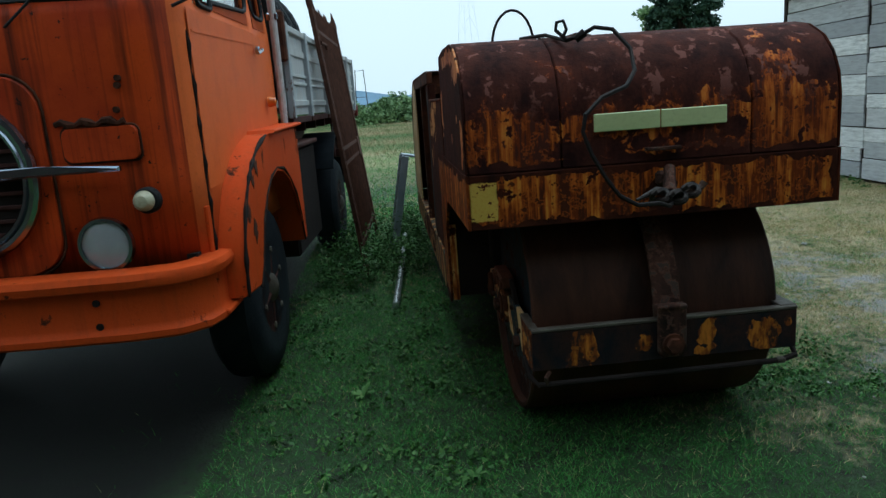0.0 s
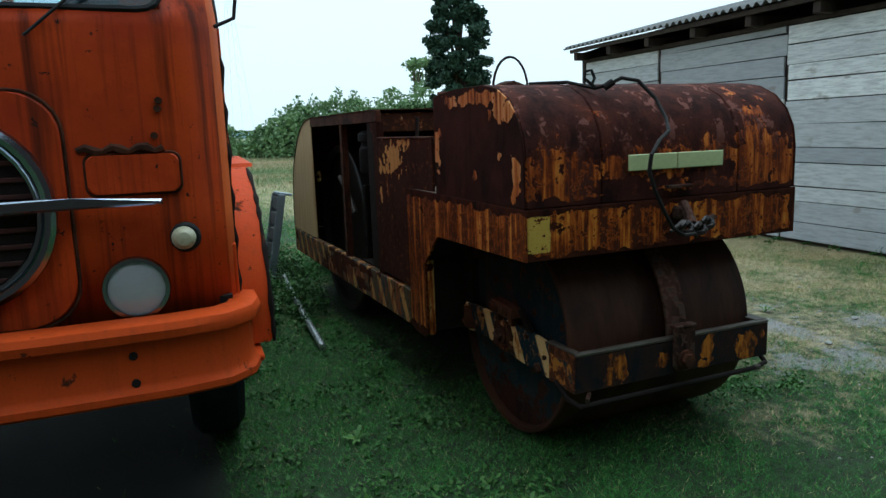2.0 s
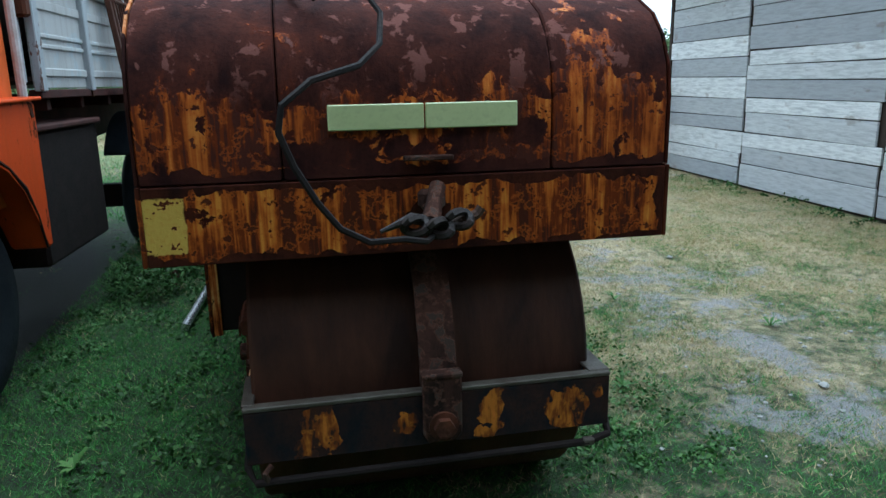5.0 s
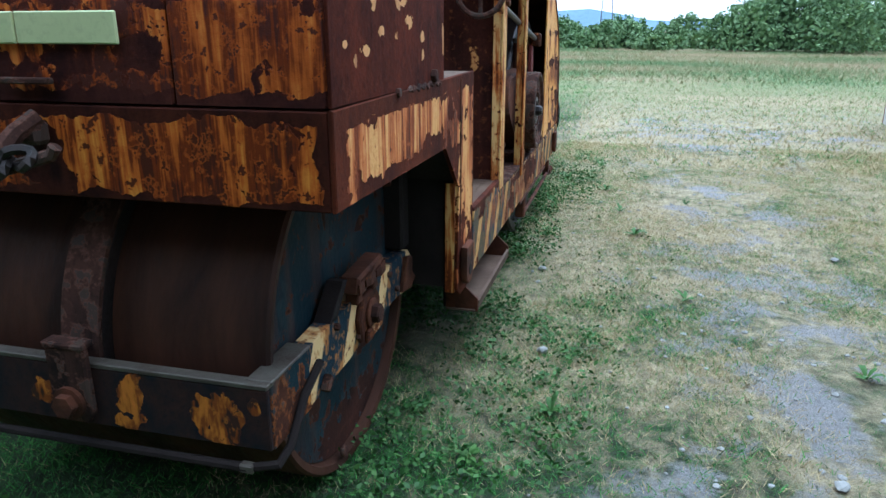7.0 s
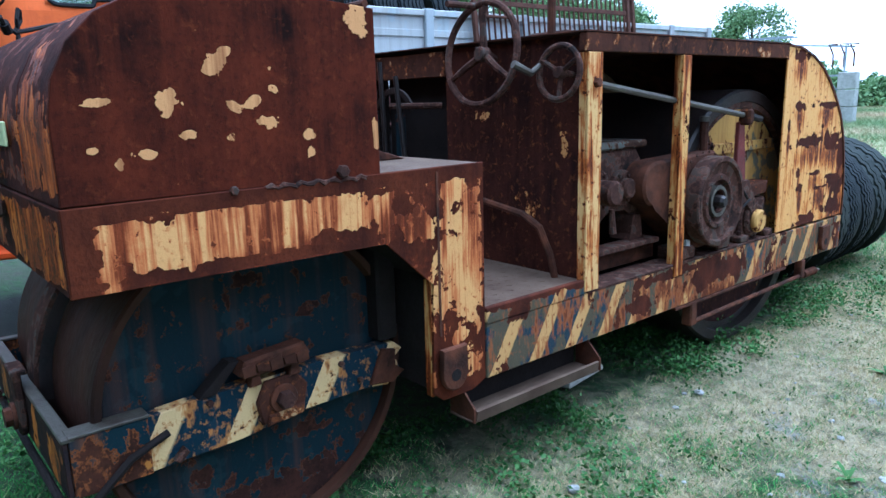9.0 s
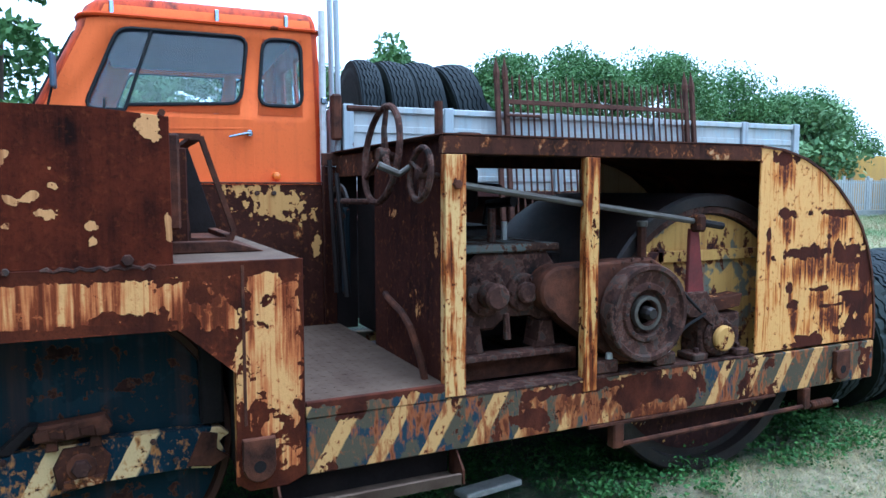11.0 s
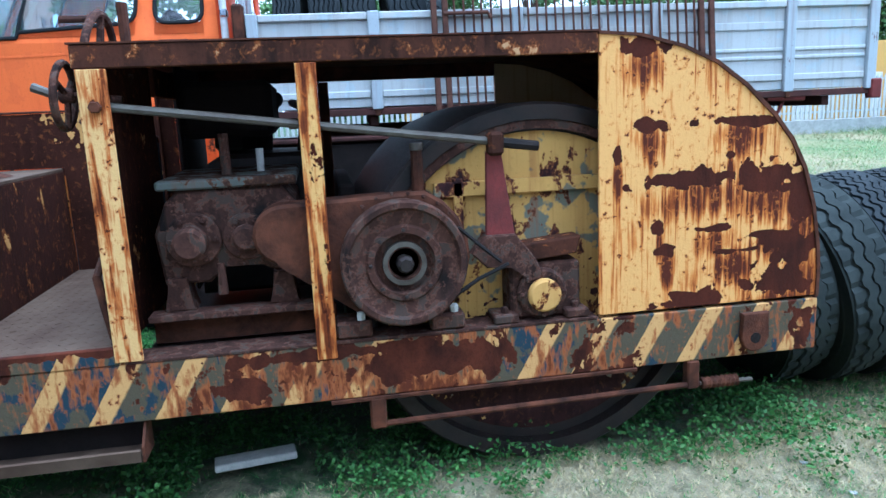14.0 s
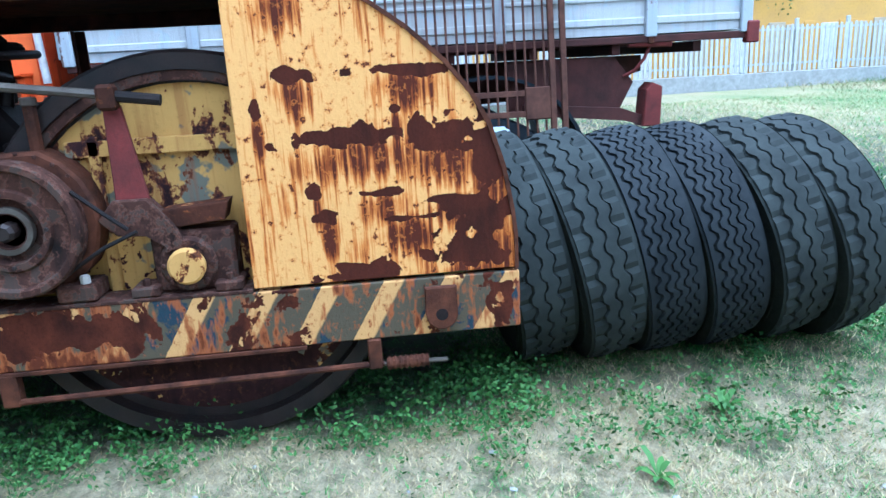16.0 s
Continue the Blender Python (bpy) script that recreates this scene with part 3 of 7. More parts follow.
def thing(name, label, category, base=(0, 0, 0), turn=0.0, group="", kind=""):
    ob = new(name)
    ob.matrix_basis = pose(*base, 0, 0, turn)
    ob.empty_display_size = 0.1
    HOME[ob] = pose(*base, 0, 0, turn)
    return tagged(ob, label, category, group, kind)


def part(name, bm, material, parent=None, label="", smooth=False, local=False):
    """Links a bmesh as one mesh object, under a thing or a part when one is given. local: its points are in the thing's own frame."""
    me = bpy.data.meshes.new(name)
    home = HOME.get(parent, Matrix())
    if not local:
        bmesh.ops.transform(bm, matrix=home.inverted(), verts=bm.verts)
    bmesh.ops.recalc_face_normals(bm, faces=bm.faces)
    if smooth:
        for f in bm.faces:
            f.smooth = True
        for e in bm.edges:
            if len(e.link_faces) == 2 and e.calc_face_angle() > 0.6:
                e.smooth = False
    bm.to_mesh(me)
    bm.free()
    me.materials.append(M[material] if isinstance(material, str) else material)
    ob = new(name, me)
    if parent is not None:
        ob.parent = parent
    HOME[ob] = home
    if label:
        tagged(ob, label)
    return ob


def box(x0, x1, y0, y1, z0, z1, bevel=0.004, bm=None, m=None):
    own = bmesh.new()
    bmesh.ops.create_cube(own, size=1)
    bmesh.ops.transform(own, matrix=Matrix.Translation(((x0 + x1) / 2, (y0 + y1) / 2, (z0 + z1) / 2)) @ Matrix.Diagonal((x1 - x0, y1 - y0, z1 - z0, 1)), verts=own.verts)
    if bevel:
        bmesh.ops.bevel(own, geom=own.edges, offset=bevel, segments=1, affect="EDGES")
    return join(bm, own, m)


def join(bm, own, m=None):
    if m is not None:
        bmesh.ops.transform(own, matrix=m, verts=own.verts)
    if bm is None:
        return own
    table = {v: bm.verts.new(v.co) for v in own.verts}
    for f in own.faces:
        bm.faces.new([table[v] for v in f.verts])
    own.free()
    return bm


def prism(points, axis, a, b, bevel=0.004, bm=None, m=None):
    """An outline drawn on the plane across an axis, carried from a to b along it."""
    own = bmesh.new()

    def at(p, h):
        return {"x": (h, *p), "y": (p[0], h, p[1]), "z": (*p, h)}[axis]

    low = [own.verts.new(at(p, a)) for p in points]
    top = [own.verts.new(at(p, b)) for p in points]
    n = len(points)
    own.faces.new(low)
    own.faces.new(top[::-1])
    for i in range(n):
        own.faces.new((low[i], low[(i + 1) % n], top[(i + 1) % n], top[i]))
    if bevel:
        rim = [e for e in own.edges if (e.verts[0] in low[:]) == (e.verts[1] in low[:])]
        bmesh.ops.bevel(own, geom=rim, offset=bevel, segments=1, affect="EDGES")
    return join(bm, own, m)


def tube(points, r, seg=8, bm=None, m=None, closed=False):
    """A round bar along a line of points."""
    own = bmesh.new()
    pts = [Vector(p) for p in points]
    n = len(pts)
    rings = []
    ref = None
    for i, p in enumerate(pts):
        if closed:
            d = pts[(i + 1) % n] - pts[i - 1]
        else:
            d = pts[min(i + 1, n - 1)] - pts[max(i - 1, 0)]
        d.normalize()
        if ref is None:
            ref = d.orthogonal().normalized()
        ref = (ref - d * ref.dot(d)).normalized()
        side = d.cross(ref)
        rr = r[i] if isinstance(r, (list, tuple)) else r
        rings.append([own.verts.new(p + (ref * math.cos(k * math.tau / seg) + side * math.sin(k * math.tau / seg)) * rr) for k in range(seg)])
    for i in range(n if closed else n - 1):
        a, b = rings[i], rings[(i + 1) % n]
        for k in range(seg):
            own.faces.new((a[k], a[(k + 1) % seg], b[(k + 1) % seg], b[k]))
    if not closed:
        own.faces.new(rings[0][::-1])
        own.faces.new(rings[-1])
    return join(bm, own, m)


def lathe(profile, centre, axis="x", seg=48, bm=None, m=None, closed=False):
    """A profile of (radius, place along the axis) turned about an axis through centre."""
    own = bmesh.new()
    c = Vector(centre)
    rings = []
    for r, h in profile:
        ring = []
        for k in range(seg):
            a = k * math.tau / seg
            u, v = r * math.cos(a), r * math.sin(a)
            ring.append(own.verts.new(c + Vector({"x": (h, u, v), "y": (u, h, v), "z": (u, v, h)}[axis])))
        rings.append(ring)
    count = len(rings)
    for i in range(count if closed else count - 1):
        a, b = rings[i], rings[(i + 1) % count]
        for k in range(seg):
            own.faces.new((a[k], a[(k + 1) % seg], b[(k + 1) % seg], b[k]))
    if not closed:
        for ring, r in ((rings[0], profile[0][0]), (rings[-1], profile[-1][0])):
            if r > 1e-4:
                own.faces.new(ring)
    return join(bm, own, m)


def disc(c, axis, r, a, b, seg=32, bevel=0.0, bm=None, m=None):
    i = "xyz".index(axis)
    base = list(c)
    base[i] = 0
    k = bevel
    prof = [(r - k, a), (r, a + k), (r, b - k), (r - k, b)] if k else [(r, a), (r, b)]
    return lathe(prof, base, axis, seg, bm, m)


def bolt(c, axis, r, h, bm=None):
    i = "xyz".index(axis)
    base = list(c)
    base[i] = 0
    return lathe([(r, c[i]), (r, c[i] + h * 0.8), (r * 0.8, c[i] + h)], base, axis, 6, bm)


def arc(cx, cy, r, a0, a1, n):
    return [(cx + r * math.cos(radians(a0 + (a1 - a0) * i / n)), cy + r * math.sin(radians(a0 + (a1 - a0) * i / n))) for i in range(n + 1)]


def cloud(name, verts, faces, material, parent=None, label="", category="", kind="stuff", group=""):
    """One mesh from arrays: many small leaves or blades."""
    me = bpy.data.meshes.new(name)
    nf, k = faces.shape
    me.vertices.add(len(verts))
    me.vertices.foreach_set("co", np.asarray(verts, np.float32).ravel())
    me.loops.add(nf * k)
    me.loops.foreach_set("vertex_index", faces.astype(np.int32).ravel())
    me.polygons.add(nf)
    me.polygons.foreach_set("loop_start", np.arange(0, nf * k, k, dtype=np.int32))
    me.polygons.foreach_set("loop_total", np.full(nf, k, np.int32))
    me.update(calc_edges=True)
    me.validate()
    me.materials.append(M[material])
    ob = new(name, me)
    if parent is not None:
        ob.parent = parent
        HOME[ob] = HOME[parent]
    return tagged(ob, label, category, group, kind)

# ---- ground ----
def height(x, y):
    """Gentle unevenness of the field, flat round the machines."""
    r = np.sqrt((np.asarray(x) - 2) ** 2 + (np.asarray(y) - 5) ** 2)
    far = np.clip((r - 12) / 40, 0, 1)
    return 0.012 * np.sin(x * 2.1 + 0.4) * np.sin(y * 1.7) - 0.012 + far * (0.25 * np.sin(x * 0.09) * np.cos(y * 0.07) - 0.1)


def spread(lo, hi, fine_lo, fine_hi, fine, coarse):
    a = -np.geomspace(coarse, fine_lo - lo, 26)[::-1] + fine_lo
    b = np.arange(fine_lo, fine_hi, fine)
    c = np.geomspace(coarse, hi - fine_hi, 26) + fine_hi
    return np.concatenate([a, b, [fine_hi], c])


gx, gy = spread(-900, 900, -6, 9, 0.15, 0.3), spread(-900, 1500, -2, 15, 0.15, 0.3)
X, Y = np.meshgrid(gx, gy)
verts = np.stack([X, Y, height(X, Y)], -1).reshape(-1, 3)
idx = np.arange(len(gx) * len(gy)).reshape(len(gy), len(gx))
faces = np.stack([idx[:-1, :-1], idx[:-1, 1:], idx[1:, 1:], idx[1:, :-1]], -1).reshape(-1, 4)
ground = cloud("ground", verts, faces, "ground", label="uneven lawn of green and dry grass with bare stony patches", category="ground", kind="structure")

rng = np.random.default_rng(7)


def bare(x, y):
    """How bare the soil is, 0 to 1."""
    n = np.sin(x * 2.3 + 1.3 * np.sin(y * 1.1)) * np.sin(y * 1.9 + np.sin(x * 1.7)) + 0.5 * np.sin(x * 5.1 + y * 3.7) * np.sin(y * 4.3 - x * 2.9)
    track = np.exp(-((x - 3.45) / 0.55) ** 2) * 0.8
    return np.clip(n * 0.35 + track * 0.6 + 0.25, 0, 1)


def blades(count, x0, x1, y0, y1, tall, wide, keep):
    x, y = rng.uniform(x0, x1, count), rng.uniform(y0, y1, count)
    ok = rng.uniform(0, 1, count) < keep(x, y)
    x, y = x[ok], y[ok]
    m = len(x)
    a, lean = rng.uniform(0, 2 * np.pi, m), rng.uniform(0.4, 1.9, m)
    h = tall * rng.uniform(0.45, 1.25, m)
    b = rng.uniform(0, 2 * np.pi, m)
    z = height(x, y) - 0.004
    w = wide * rng.uniform(0.6, 1.3, m)
    p0 = np.stack([x - np.cos(a) * w, y - np.sin(a) * w, z], -1)
    p1 = np.stack([x + np.cos(a) * w, y + np.sin(a) * w, z], -1)
    p2 = np.stack([x + np.cos(b) * h * lean, y + np.sin(b) * h * lean, z + h], -1)
    v = np.stack([p0, p1, p2], 1).reshape(-1, 3)
    return v, np.arange(m * 3).reshape(-1, 3)


def lawn(x, y):
    k = 1.0 - bare(x, y)
    under = ((x > 0.35) & (x < 1.75) & (y > 4.2) & (y < 7.6)) | ((x < -1.0) & (x > -3.1) & (y > 2.3))
    shed = x > 6.72 + 0.05 * (y - 5.5)
    return np.where(under | shed, 0.05, k)


def clump(x, y):
    return 0.5 + 0.5 * np.sin(x * 9.1 + 2.1 * np.sin(y * 5.3)) * np.sin(y * 8.3 + 1.7 * np.sin(x * 6.1))


v, f = blades(1300000, -1.0, 6.9, 0.4, 11.0, 0.026, 0.0020, lambda x, y: lawn(x, y) * (0.55 + 0.45 * clump(x, y)))
cloud("lawn_grass", v, f, "grass", label="short lawn grass, patchy green and straw", category="grass")
v, f = blades(420000, -1.6, 6.9, 0.4, 13.0, 0.036, 0.0022, lambda x, y: lawn(x, y) * (clump(x * 0.6 + 3, y * 0.6) > 0.72))
cloud("grass_tufts", v, f, "grass", label="longer tufts in the lawn", category="grass")
v, f = blades(300000, -16, 26, 9.5, 32, 0.07, 0.006, lambda x, y: 0.9 * np.exp(-np.clip(y - 12, 0, 99) / 16))
cloud("rough_grass", v, f, "grass", label="rough grass of the yard behind", category="grass")
v, f = blades(300000, -30, 34, 17, 60, 0.22, 0.011, lambda x, y: np.clip((y - 21) / 8, 0, 1))
cloud("tall_straw", v, f, "straw", label="tall dry grass across the field", category="grass")


def leaves(px, py, pz, size, flat=0.6):
    """Small pointed leaves at the given places."""
    m = len(px)
    u = rng.normal(size=(m, 3))
    u[:, 2] *= flat
    u /= np.linalg.norm(u, axis=1)[:, None]
    w = rng.normal(size=(m, 3))
    w[:, 2] *= flat
    w -= u * (w * u).sum(1)[:, None]
    w /= np.linalg.norm(w, axis=1)[:, None]
    s = size * rng.uniform(0.55, 1.3, m)[:, None]
    c = np.stack([px, py, pz], -1)
    v = np.stack([c - u * s, c + w * s * 0.55 - u * s * 0.1, c + u * s, c - w * s * 0.55 - u * s * 0.1], 1).reshape(-1, 3)
    return v, np.arange(m * 4).reshape(-1, 4)


def weed_patch(n, per, x0, x1, y0, y1, size, tall, label, hug=1.0):
    cx, cy = x0 + (x1 - x0) * rng.uniform(0, 1, n) ** hug, rng.uniform(y0, y1, n)
    gap = np.sin(cy * 3.1 + x0) * np.sin(cx * 4.3 + cy * 1.7) > rng.uniform(-0.9, 1.1, n)
    cx, cy = cx[~gap], cy[~gap]
    n = len(cx)
    ht = tall * rng.uniform(0.3, 1.2, n)
    i = np.repeat(np.arange(n), per)
    k = rng.uniform(0, 1, len(i)) ** 0.7
    r = 0.07 * np.sqrt(rng.uniform(0, 1, len(i))) * (0.5 + ht[i] / tall)
    a = rng.uniform(0, 2 * np.pi, len(i))
    x, y = cx[i] + r * np.cos(a), cy[i] + r * np.sin(a)
    clear = (x > 1.40) & (x < 1.86) & (y > 4.96) & (y < 5.46)
    x, y, k, i = x[~clear], y[~clear], k[~clear], i[~clear]
    v, f = leaves(x, y, height(x, y) + 0.012 + k * ht[i], size)
    return cloud("weeds", v, f, "weed", label=label, category="weeds")


weed_patch(420, 50, 1.15, 2.05, 4.7, 7.75, 0.0125, 0.13, "low leafy weeds growing along the roller", 1.2)
weed_patch(330, 26, 1.35, 2.5, 2.9, 5.0, 0.0135, 0.06, "low clover by the drum", 1.7)
weed_patch(90, 14, 1.6, 3.0, 4.8, 9.8, 0.010, 0.04, "clover in the lawn beside the roller")
weed_patch(230, 40, 0.9, 2.25, 7.5, 9.8, 0.013, 0.10, "weeds round the tyres")
weed_patch(230, 70, -0.75, 0.30, 5.9, 8.6, 0.018, 0.36, "dense weeds between lorry and roller")
weed_patch(300, 20, -0.9, 0.5, 2.4, 6.2, 0.016, 0.05, "broad-leaved weeds in the gap")
weed_patch(150, 14, -1.0, 5.5, 1.2, 3.0, 0.013, 0.035, "scattered weeds in the lawn")
weed_patch(70, 30, 6.45, 6.8, 4.0, 11.5, 0.02, 0.10, "weeds at the foot of the shed")

# stones in the bare track
bm = bmesh.new()
pr = random.Random(4)
for _ in range(420):
    x, y = pr.gauss(3.45, 0.7), pr.uniform(2.0, 11.0)
    s = pr.uniform(0.006, 0.02)
    own = bmesh.new()
    bmesh.ops.create_icosphere(own, subdivisions=1, radius=s)
    for vv in own.verts:
        vv.co *= pr.uniform(0.7, 1.2)
        vv.co.z *= 0.6
    join(bm, own, Matrix.Translation((x, y, float(height(x, y)) + s * 0.1)))
tagged(part("gravel", bm, "concrete"), "pale stones on bare ground", "gravel", kind="stuff")

# ---- the board shed ----
def shed_x(y):
    return 6.72 + 0.05 * (y - 5.5)


shed = thing("shed_wall", "wall of weathered grey boards under a corrugated roof", "shed", (6.1, 6.0, 0), kind="structure")
cols = [(0.2, 3.9), (3.91, 7.05), (7.06, 9.7), (9.71, 12.0)]
pr = random.Random(11)
for ci, (a, b) in enumerate(cols):
    z = 0.03
    while z < 2.77:
        h = pr.choice((0.20, 0.24, 0.26, 0.28, 0.31))
        h = min(h, 2.85 - z)
        a2, b2 = a + pr.uniform(0, 0.05), b - pr.uniform(0, 0.05)
        if ci == 2 and 0.7 < z < 1.5:
            a2 += pr.uniform(0.0, 0.16)
        skew = pr.uniform(-0.008, 0.008)
        off = pr.uniform(0, 0.012)
        own = bmesh.new()
        pts = [(a2, z + 0.006 + skew), (b2, z + 0.006 - skew), (b2, z + h - 0.006 - skew), (a2, z + h - 0.006 + skew)]
        lo = [own.verts.new((shed_x(y) - off, y, zz)) for y, zz in pts]
        hi = [own.verts.new((shed_x(y) - off + 0.03, y, zz)) for y, zz in pts]
        own.faces.new(lo)
        own.faces.new(hi[::-1])
        for i in range(4):
            own.faces.new((lo[i], lo[(i + 1) % 4], hi[(i + 1) % 4], hi[i]))
        bmesh.ops.bevel(own, geom=[e for e in own.edges], offset=0.004, segments=1, affect="EDGES")
        part("board", own, "board", shed)
        z += h
part("backing", prism([(shed_x(0.2) + 0.04, 0.2), (shed_x(12.0) + 0.04, 12.0), (shed_x(12.0) + 0.10, 12.0), (shed_x(0.2) + 0.10, 0.2)], "z", 0, 2.85, 0), "timber", shed)
for y in (0.6, 1.8, 3.0, 4.1, 5.2, 6.3, 7.4, 8.5, 9.6, 10.7, 11.8):
    part("rafter", box(shed_x(y) - 0.32, shed_x(y) + 3.0, y, y + 0.11, 2.89, 3.03, 0.006), "timber", shed)
part("wall_plate", prism([(shed_x(0.2) - 0.05, 0.2), (shed_x(12.0) - 0.05, 12.0), (shed_x(12.0) + 0.08, 12.0), (shed_x(0.2) + 0.08, 0.2)], "z", 2.85, 2.91, 0.004), "timber", shed)
part("eave_board", prism([(shed_x(0.2) - 0.36, 0.2), (shed_x(12.0) - 0.36, 12.0), (shed_x(12.0) - 0.32, 12.0), (shed_x(0.2) - 0.32, 0.2)], "z", 3.03, 3.10, 0.004), "timber", shed)
bm = bmesh.new()
ny = 560
for i in range(ny + 1):
    y = 0.1 + i * 12.05 / ny
    w = 0.028 * math.sin(i * math.tau / 7)
    for x, z in ((shed_x(y) - 0.42, 3.13), (shed_x(y) + 3.2, 3.97)):
        bm.verts.new((x, y, z + w))
        bm.verts.new((x, y, z + w + 0.008))
bm.verts.ensure_lookup_table()
for i in range(ny):
    p, q = i * 4, i * 4 + 4
    for a, b in ((0, 2), (3, 1), (2, 3), (1, 0)):
        bm.faces.new((bm.verts[p + a], bm.verts[p + b], bm.verts[q + b], bm.verts[q + a]))
part("corrugated_roof", bm, "fibre_cement", shed, "grey corrugated roof sheets", True)
for name, y in (("end_wall", 0.2), ("far_end_wall", 12.0)):
    own = prism([(shed_x(y), 0), (shed_x(y) + 3.05, 0), (shed_x(y) + 3.05, 3.86), (shed_x(y), 3.06)], "y", y - 0.09 if y < 1 else y + 0.02, y - 0.01 if y < 1 else y + 0.10, 0)
    part(name, own, "timber", shed)
part("back_wall", box(9.75, 9.85, 0.2, 12.0, 0, 3.84, 0), "timber", shed)

# sheet fence that goes on past the shed
screen = thing("sheet_fence", "short fence of white and rust-red upright sheets", "fence", (6.40, 12.9, 0), kind="structure")
for i in range(10):
    y = 11.9 + i * 0.2
    part("sheet", box(6.34 + 0.05 * (i % 2), 6.37 + 0.05 * (i % 2), y, y + 0.19, 0.04, 2.0 + 0.06 * (i % 3), 0.006), "red" if i in (3, 6, 9) else "white_pipe", screen)
for y in (12.0, 13.7):
    part("fence_post", box(6.45, 6.53, y, y + 0.08, -0.02, 2.2, 0.01), "timber", screen)

# plain unseen wall behind the starting point, added to shade the forecourt
light_block = thing("shade_wall", "plain dark wall, unseen, added to shade the forecourt", "wall", (0, -4, 0), kind="structure")
part("wall", box(-8.5, 9.0, -3.6, -3.2, -0.1, 7.0, 0.02), "timber", light_block)

# ---- the road roller ----
RIGHT, LEFT = 1.89, 0.262
roller = thing("road_roller", "rusty yellow tandem road roller, derelict, with peeling paint", "road roller", (1.1, 5.2, 0))
HOOD = [(2.728, 1.292), (2.728, 1.51), (2.745, 1.605), (2.79, 1.695), (2.862, 1.768), (2.97, 1.822), (3.10, 1.845), (3.43, 1.845), (3.70, 1.822), (3.70, 1.292)]
for x0, x1 in ((0.274, 0.668), (0.672, 1.488), (1.492, 1.874)):
    part("cover_sheet", prism(HOOD, "x", x0, x1, 0.006), "hood_front", roller, "curved rusty tank cover with orange paint runs", True)
for x0, x1, skin in ((0.263, 0.272, "hood_left"), (1.876, 1.886, "hood_side")):
    part("cover_end", prism(HOOD, "x", x0, x1, 0.002), skin, roller, "dark rusty side plate with flaked yellow spots")
part("cover_hinge", tube([(0.285, 3.68, 1.838), (1.87, 3.68, 1.838)], 0.012), "rust", roller)
# tank skirt below the cover
part("tank_front", box(0.277, 1.875, 2.722, 2.736, 1.055, 1.285, 0.003), "band_front", roller, "front tank plate with yellow streaks")
part("tank_lid", box(0.277, 1.875, 2.745, 3.70, 1.264, 1.288, 0.002), "rust", roller)
SKIRT = [(2.722, 1.055), (3.71, 1.055), (3.915, 0.87), (3.90, 0.44), (3.95, 0.40), (4.10, 0.40), (4.172, 0.43), (4.172, 1.298), (2.722, 1.288)]
for x0, x1, skin in ((LEFT, LEFT + 0.014, "band_left"), (RIGHT - 0.014, RIGHT, "band_side")):
    part("tank_side", prism(SKIRT, "x", x0, x1, 0.003), skin, roller, "tank side plate, cream paint streaked with rust")
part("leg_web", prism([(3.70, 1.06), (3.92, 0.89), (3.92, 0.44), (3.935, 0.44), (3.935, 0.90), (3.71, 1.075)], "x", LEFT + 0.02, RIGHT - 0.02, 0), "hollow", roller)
for x0, x1 in ((LEFT + 0.016, LEFT + 0.055), (RIGHT - 0.055, RIGHT - 0.016)):
    part("leg_flange", box(x0, x1, 3.907, 3.919, 0.42, 0.88, 0.002), "post_rusty", roller, "yellow leg flange")
part("skirt_lip", box(0.28, 1.87, 2.74, 2.78, 1.055, 1.067, 0.002), "rust", roller)
part("box_top", box(LEFT + 0.016, RIGHT - 0.016, 3.705, 4.168, 1.278, 1.296, 0.003), "floor_plate", roller, "dusty steel box top")
part("box_back", box(LEFT + 0.016, RIGHT - 0.016, 4.156, 4.170, 0.705, 1.277, 0.003), "plate", roller)
part("weld_strip", box(RIGHT, RIGHT + 0.003, 3.935, 3.947, 0.66, 1.28, 0.001), "rust", roller)
part("cover_weld", tube([(1.886, 3.28 + 0.02 * i, 1.288 + 0.006 * math.sin(i * 2.3)) for i in range(19)], [0.006 + 0.005 * math.sin(i * 1.7) ** 2 for i in range(19)], 6), "iron", roller, "ragged weld with a bolt")
part("cover_bolt", bolt((1.886, 3.55, 1.315), "x", 0.022, 0.018), "iron", roller)
part("cover_bolt", bolt((1.886, 3.18, 1.29), "x", 0.014, 0.012), "iron", roller)
# seat frame behind the cover
bm = box(0.90, 1.42, 3.705, 3.80, 1.298, 1.74, 0.006)
part("seat_back_plate", bm, "plate", roller, "brown plate with blue paint remains")
part("cover_post", box(1.46, 1.56, 3.705, 3.76, 1.40, 1.79, 0.01), "rust", roller)
SEAT = [(3.80, 1.345), (3.76, 1.79), (3.86, 1.79), (3.99, 1.38), (3.97, 1.345)]
# Far side painted near-black for the shade inside the open frame.
part("seat_side", prism(SEAT, "x", 0.80, 0.812, 0.002), "hollow", roller)
for (ya, za), (yb, zb) in zip(SEAT, SEAT[1:] + SEAT[:1]):
    part("seat_side_bar", tube([(1.40, ya, za), (1.40, yb, zb)], 0.016, 4), "rust", roller)
part("seat_gusset", prism([(3.715, 1.347), (3.79, 1.347), (3.772, 1.775), (3.752, 1.775)], "x", 1.385, 1.397, 0.001), "plate", roller, "brown gusset with blue paint remains")
part("seat_frame_top", box(0.80, 1.41, 3.81, 3.86, 1.77, 1.792, 0.003), "rust", roller)
part("seat_frame_foot", box(0.80, 1.41, 3.95, 3.99, 1.345, 1.37, 0.003), "rust", roller)
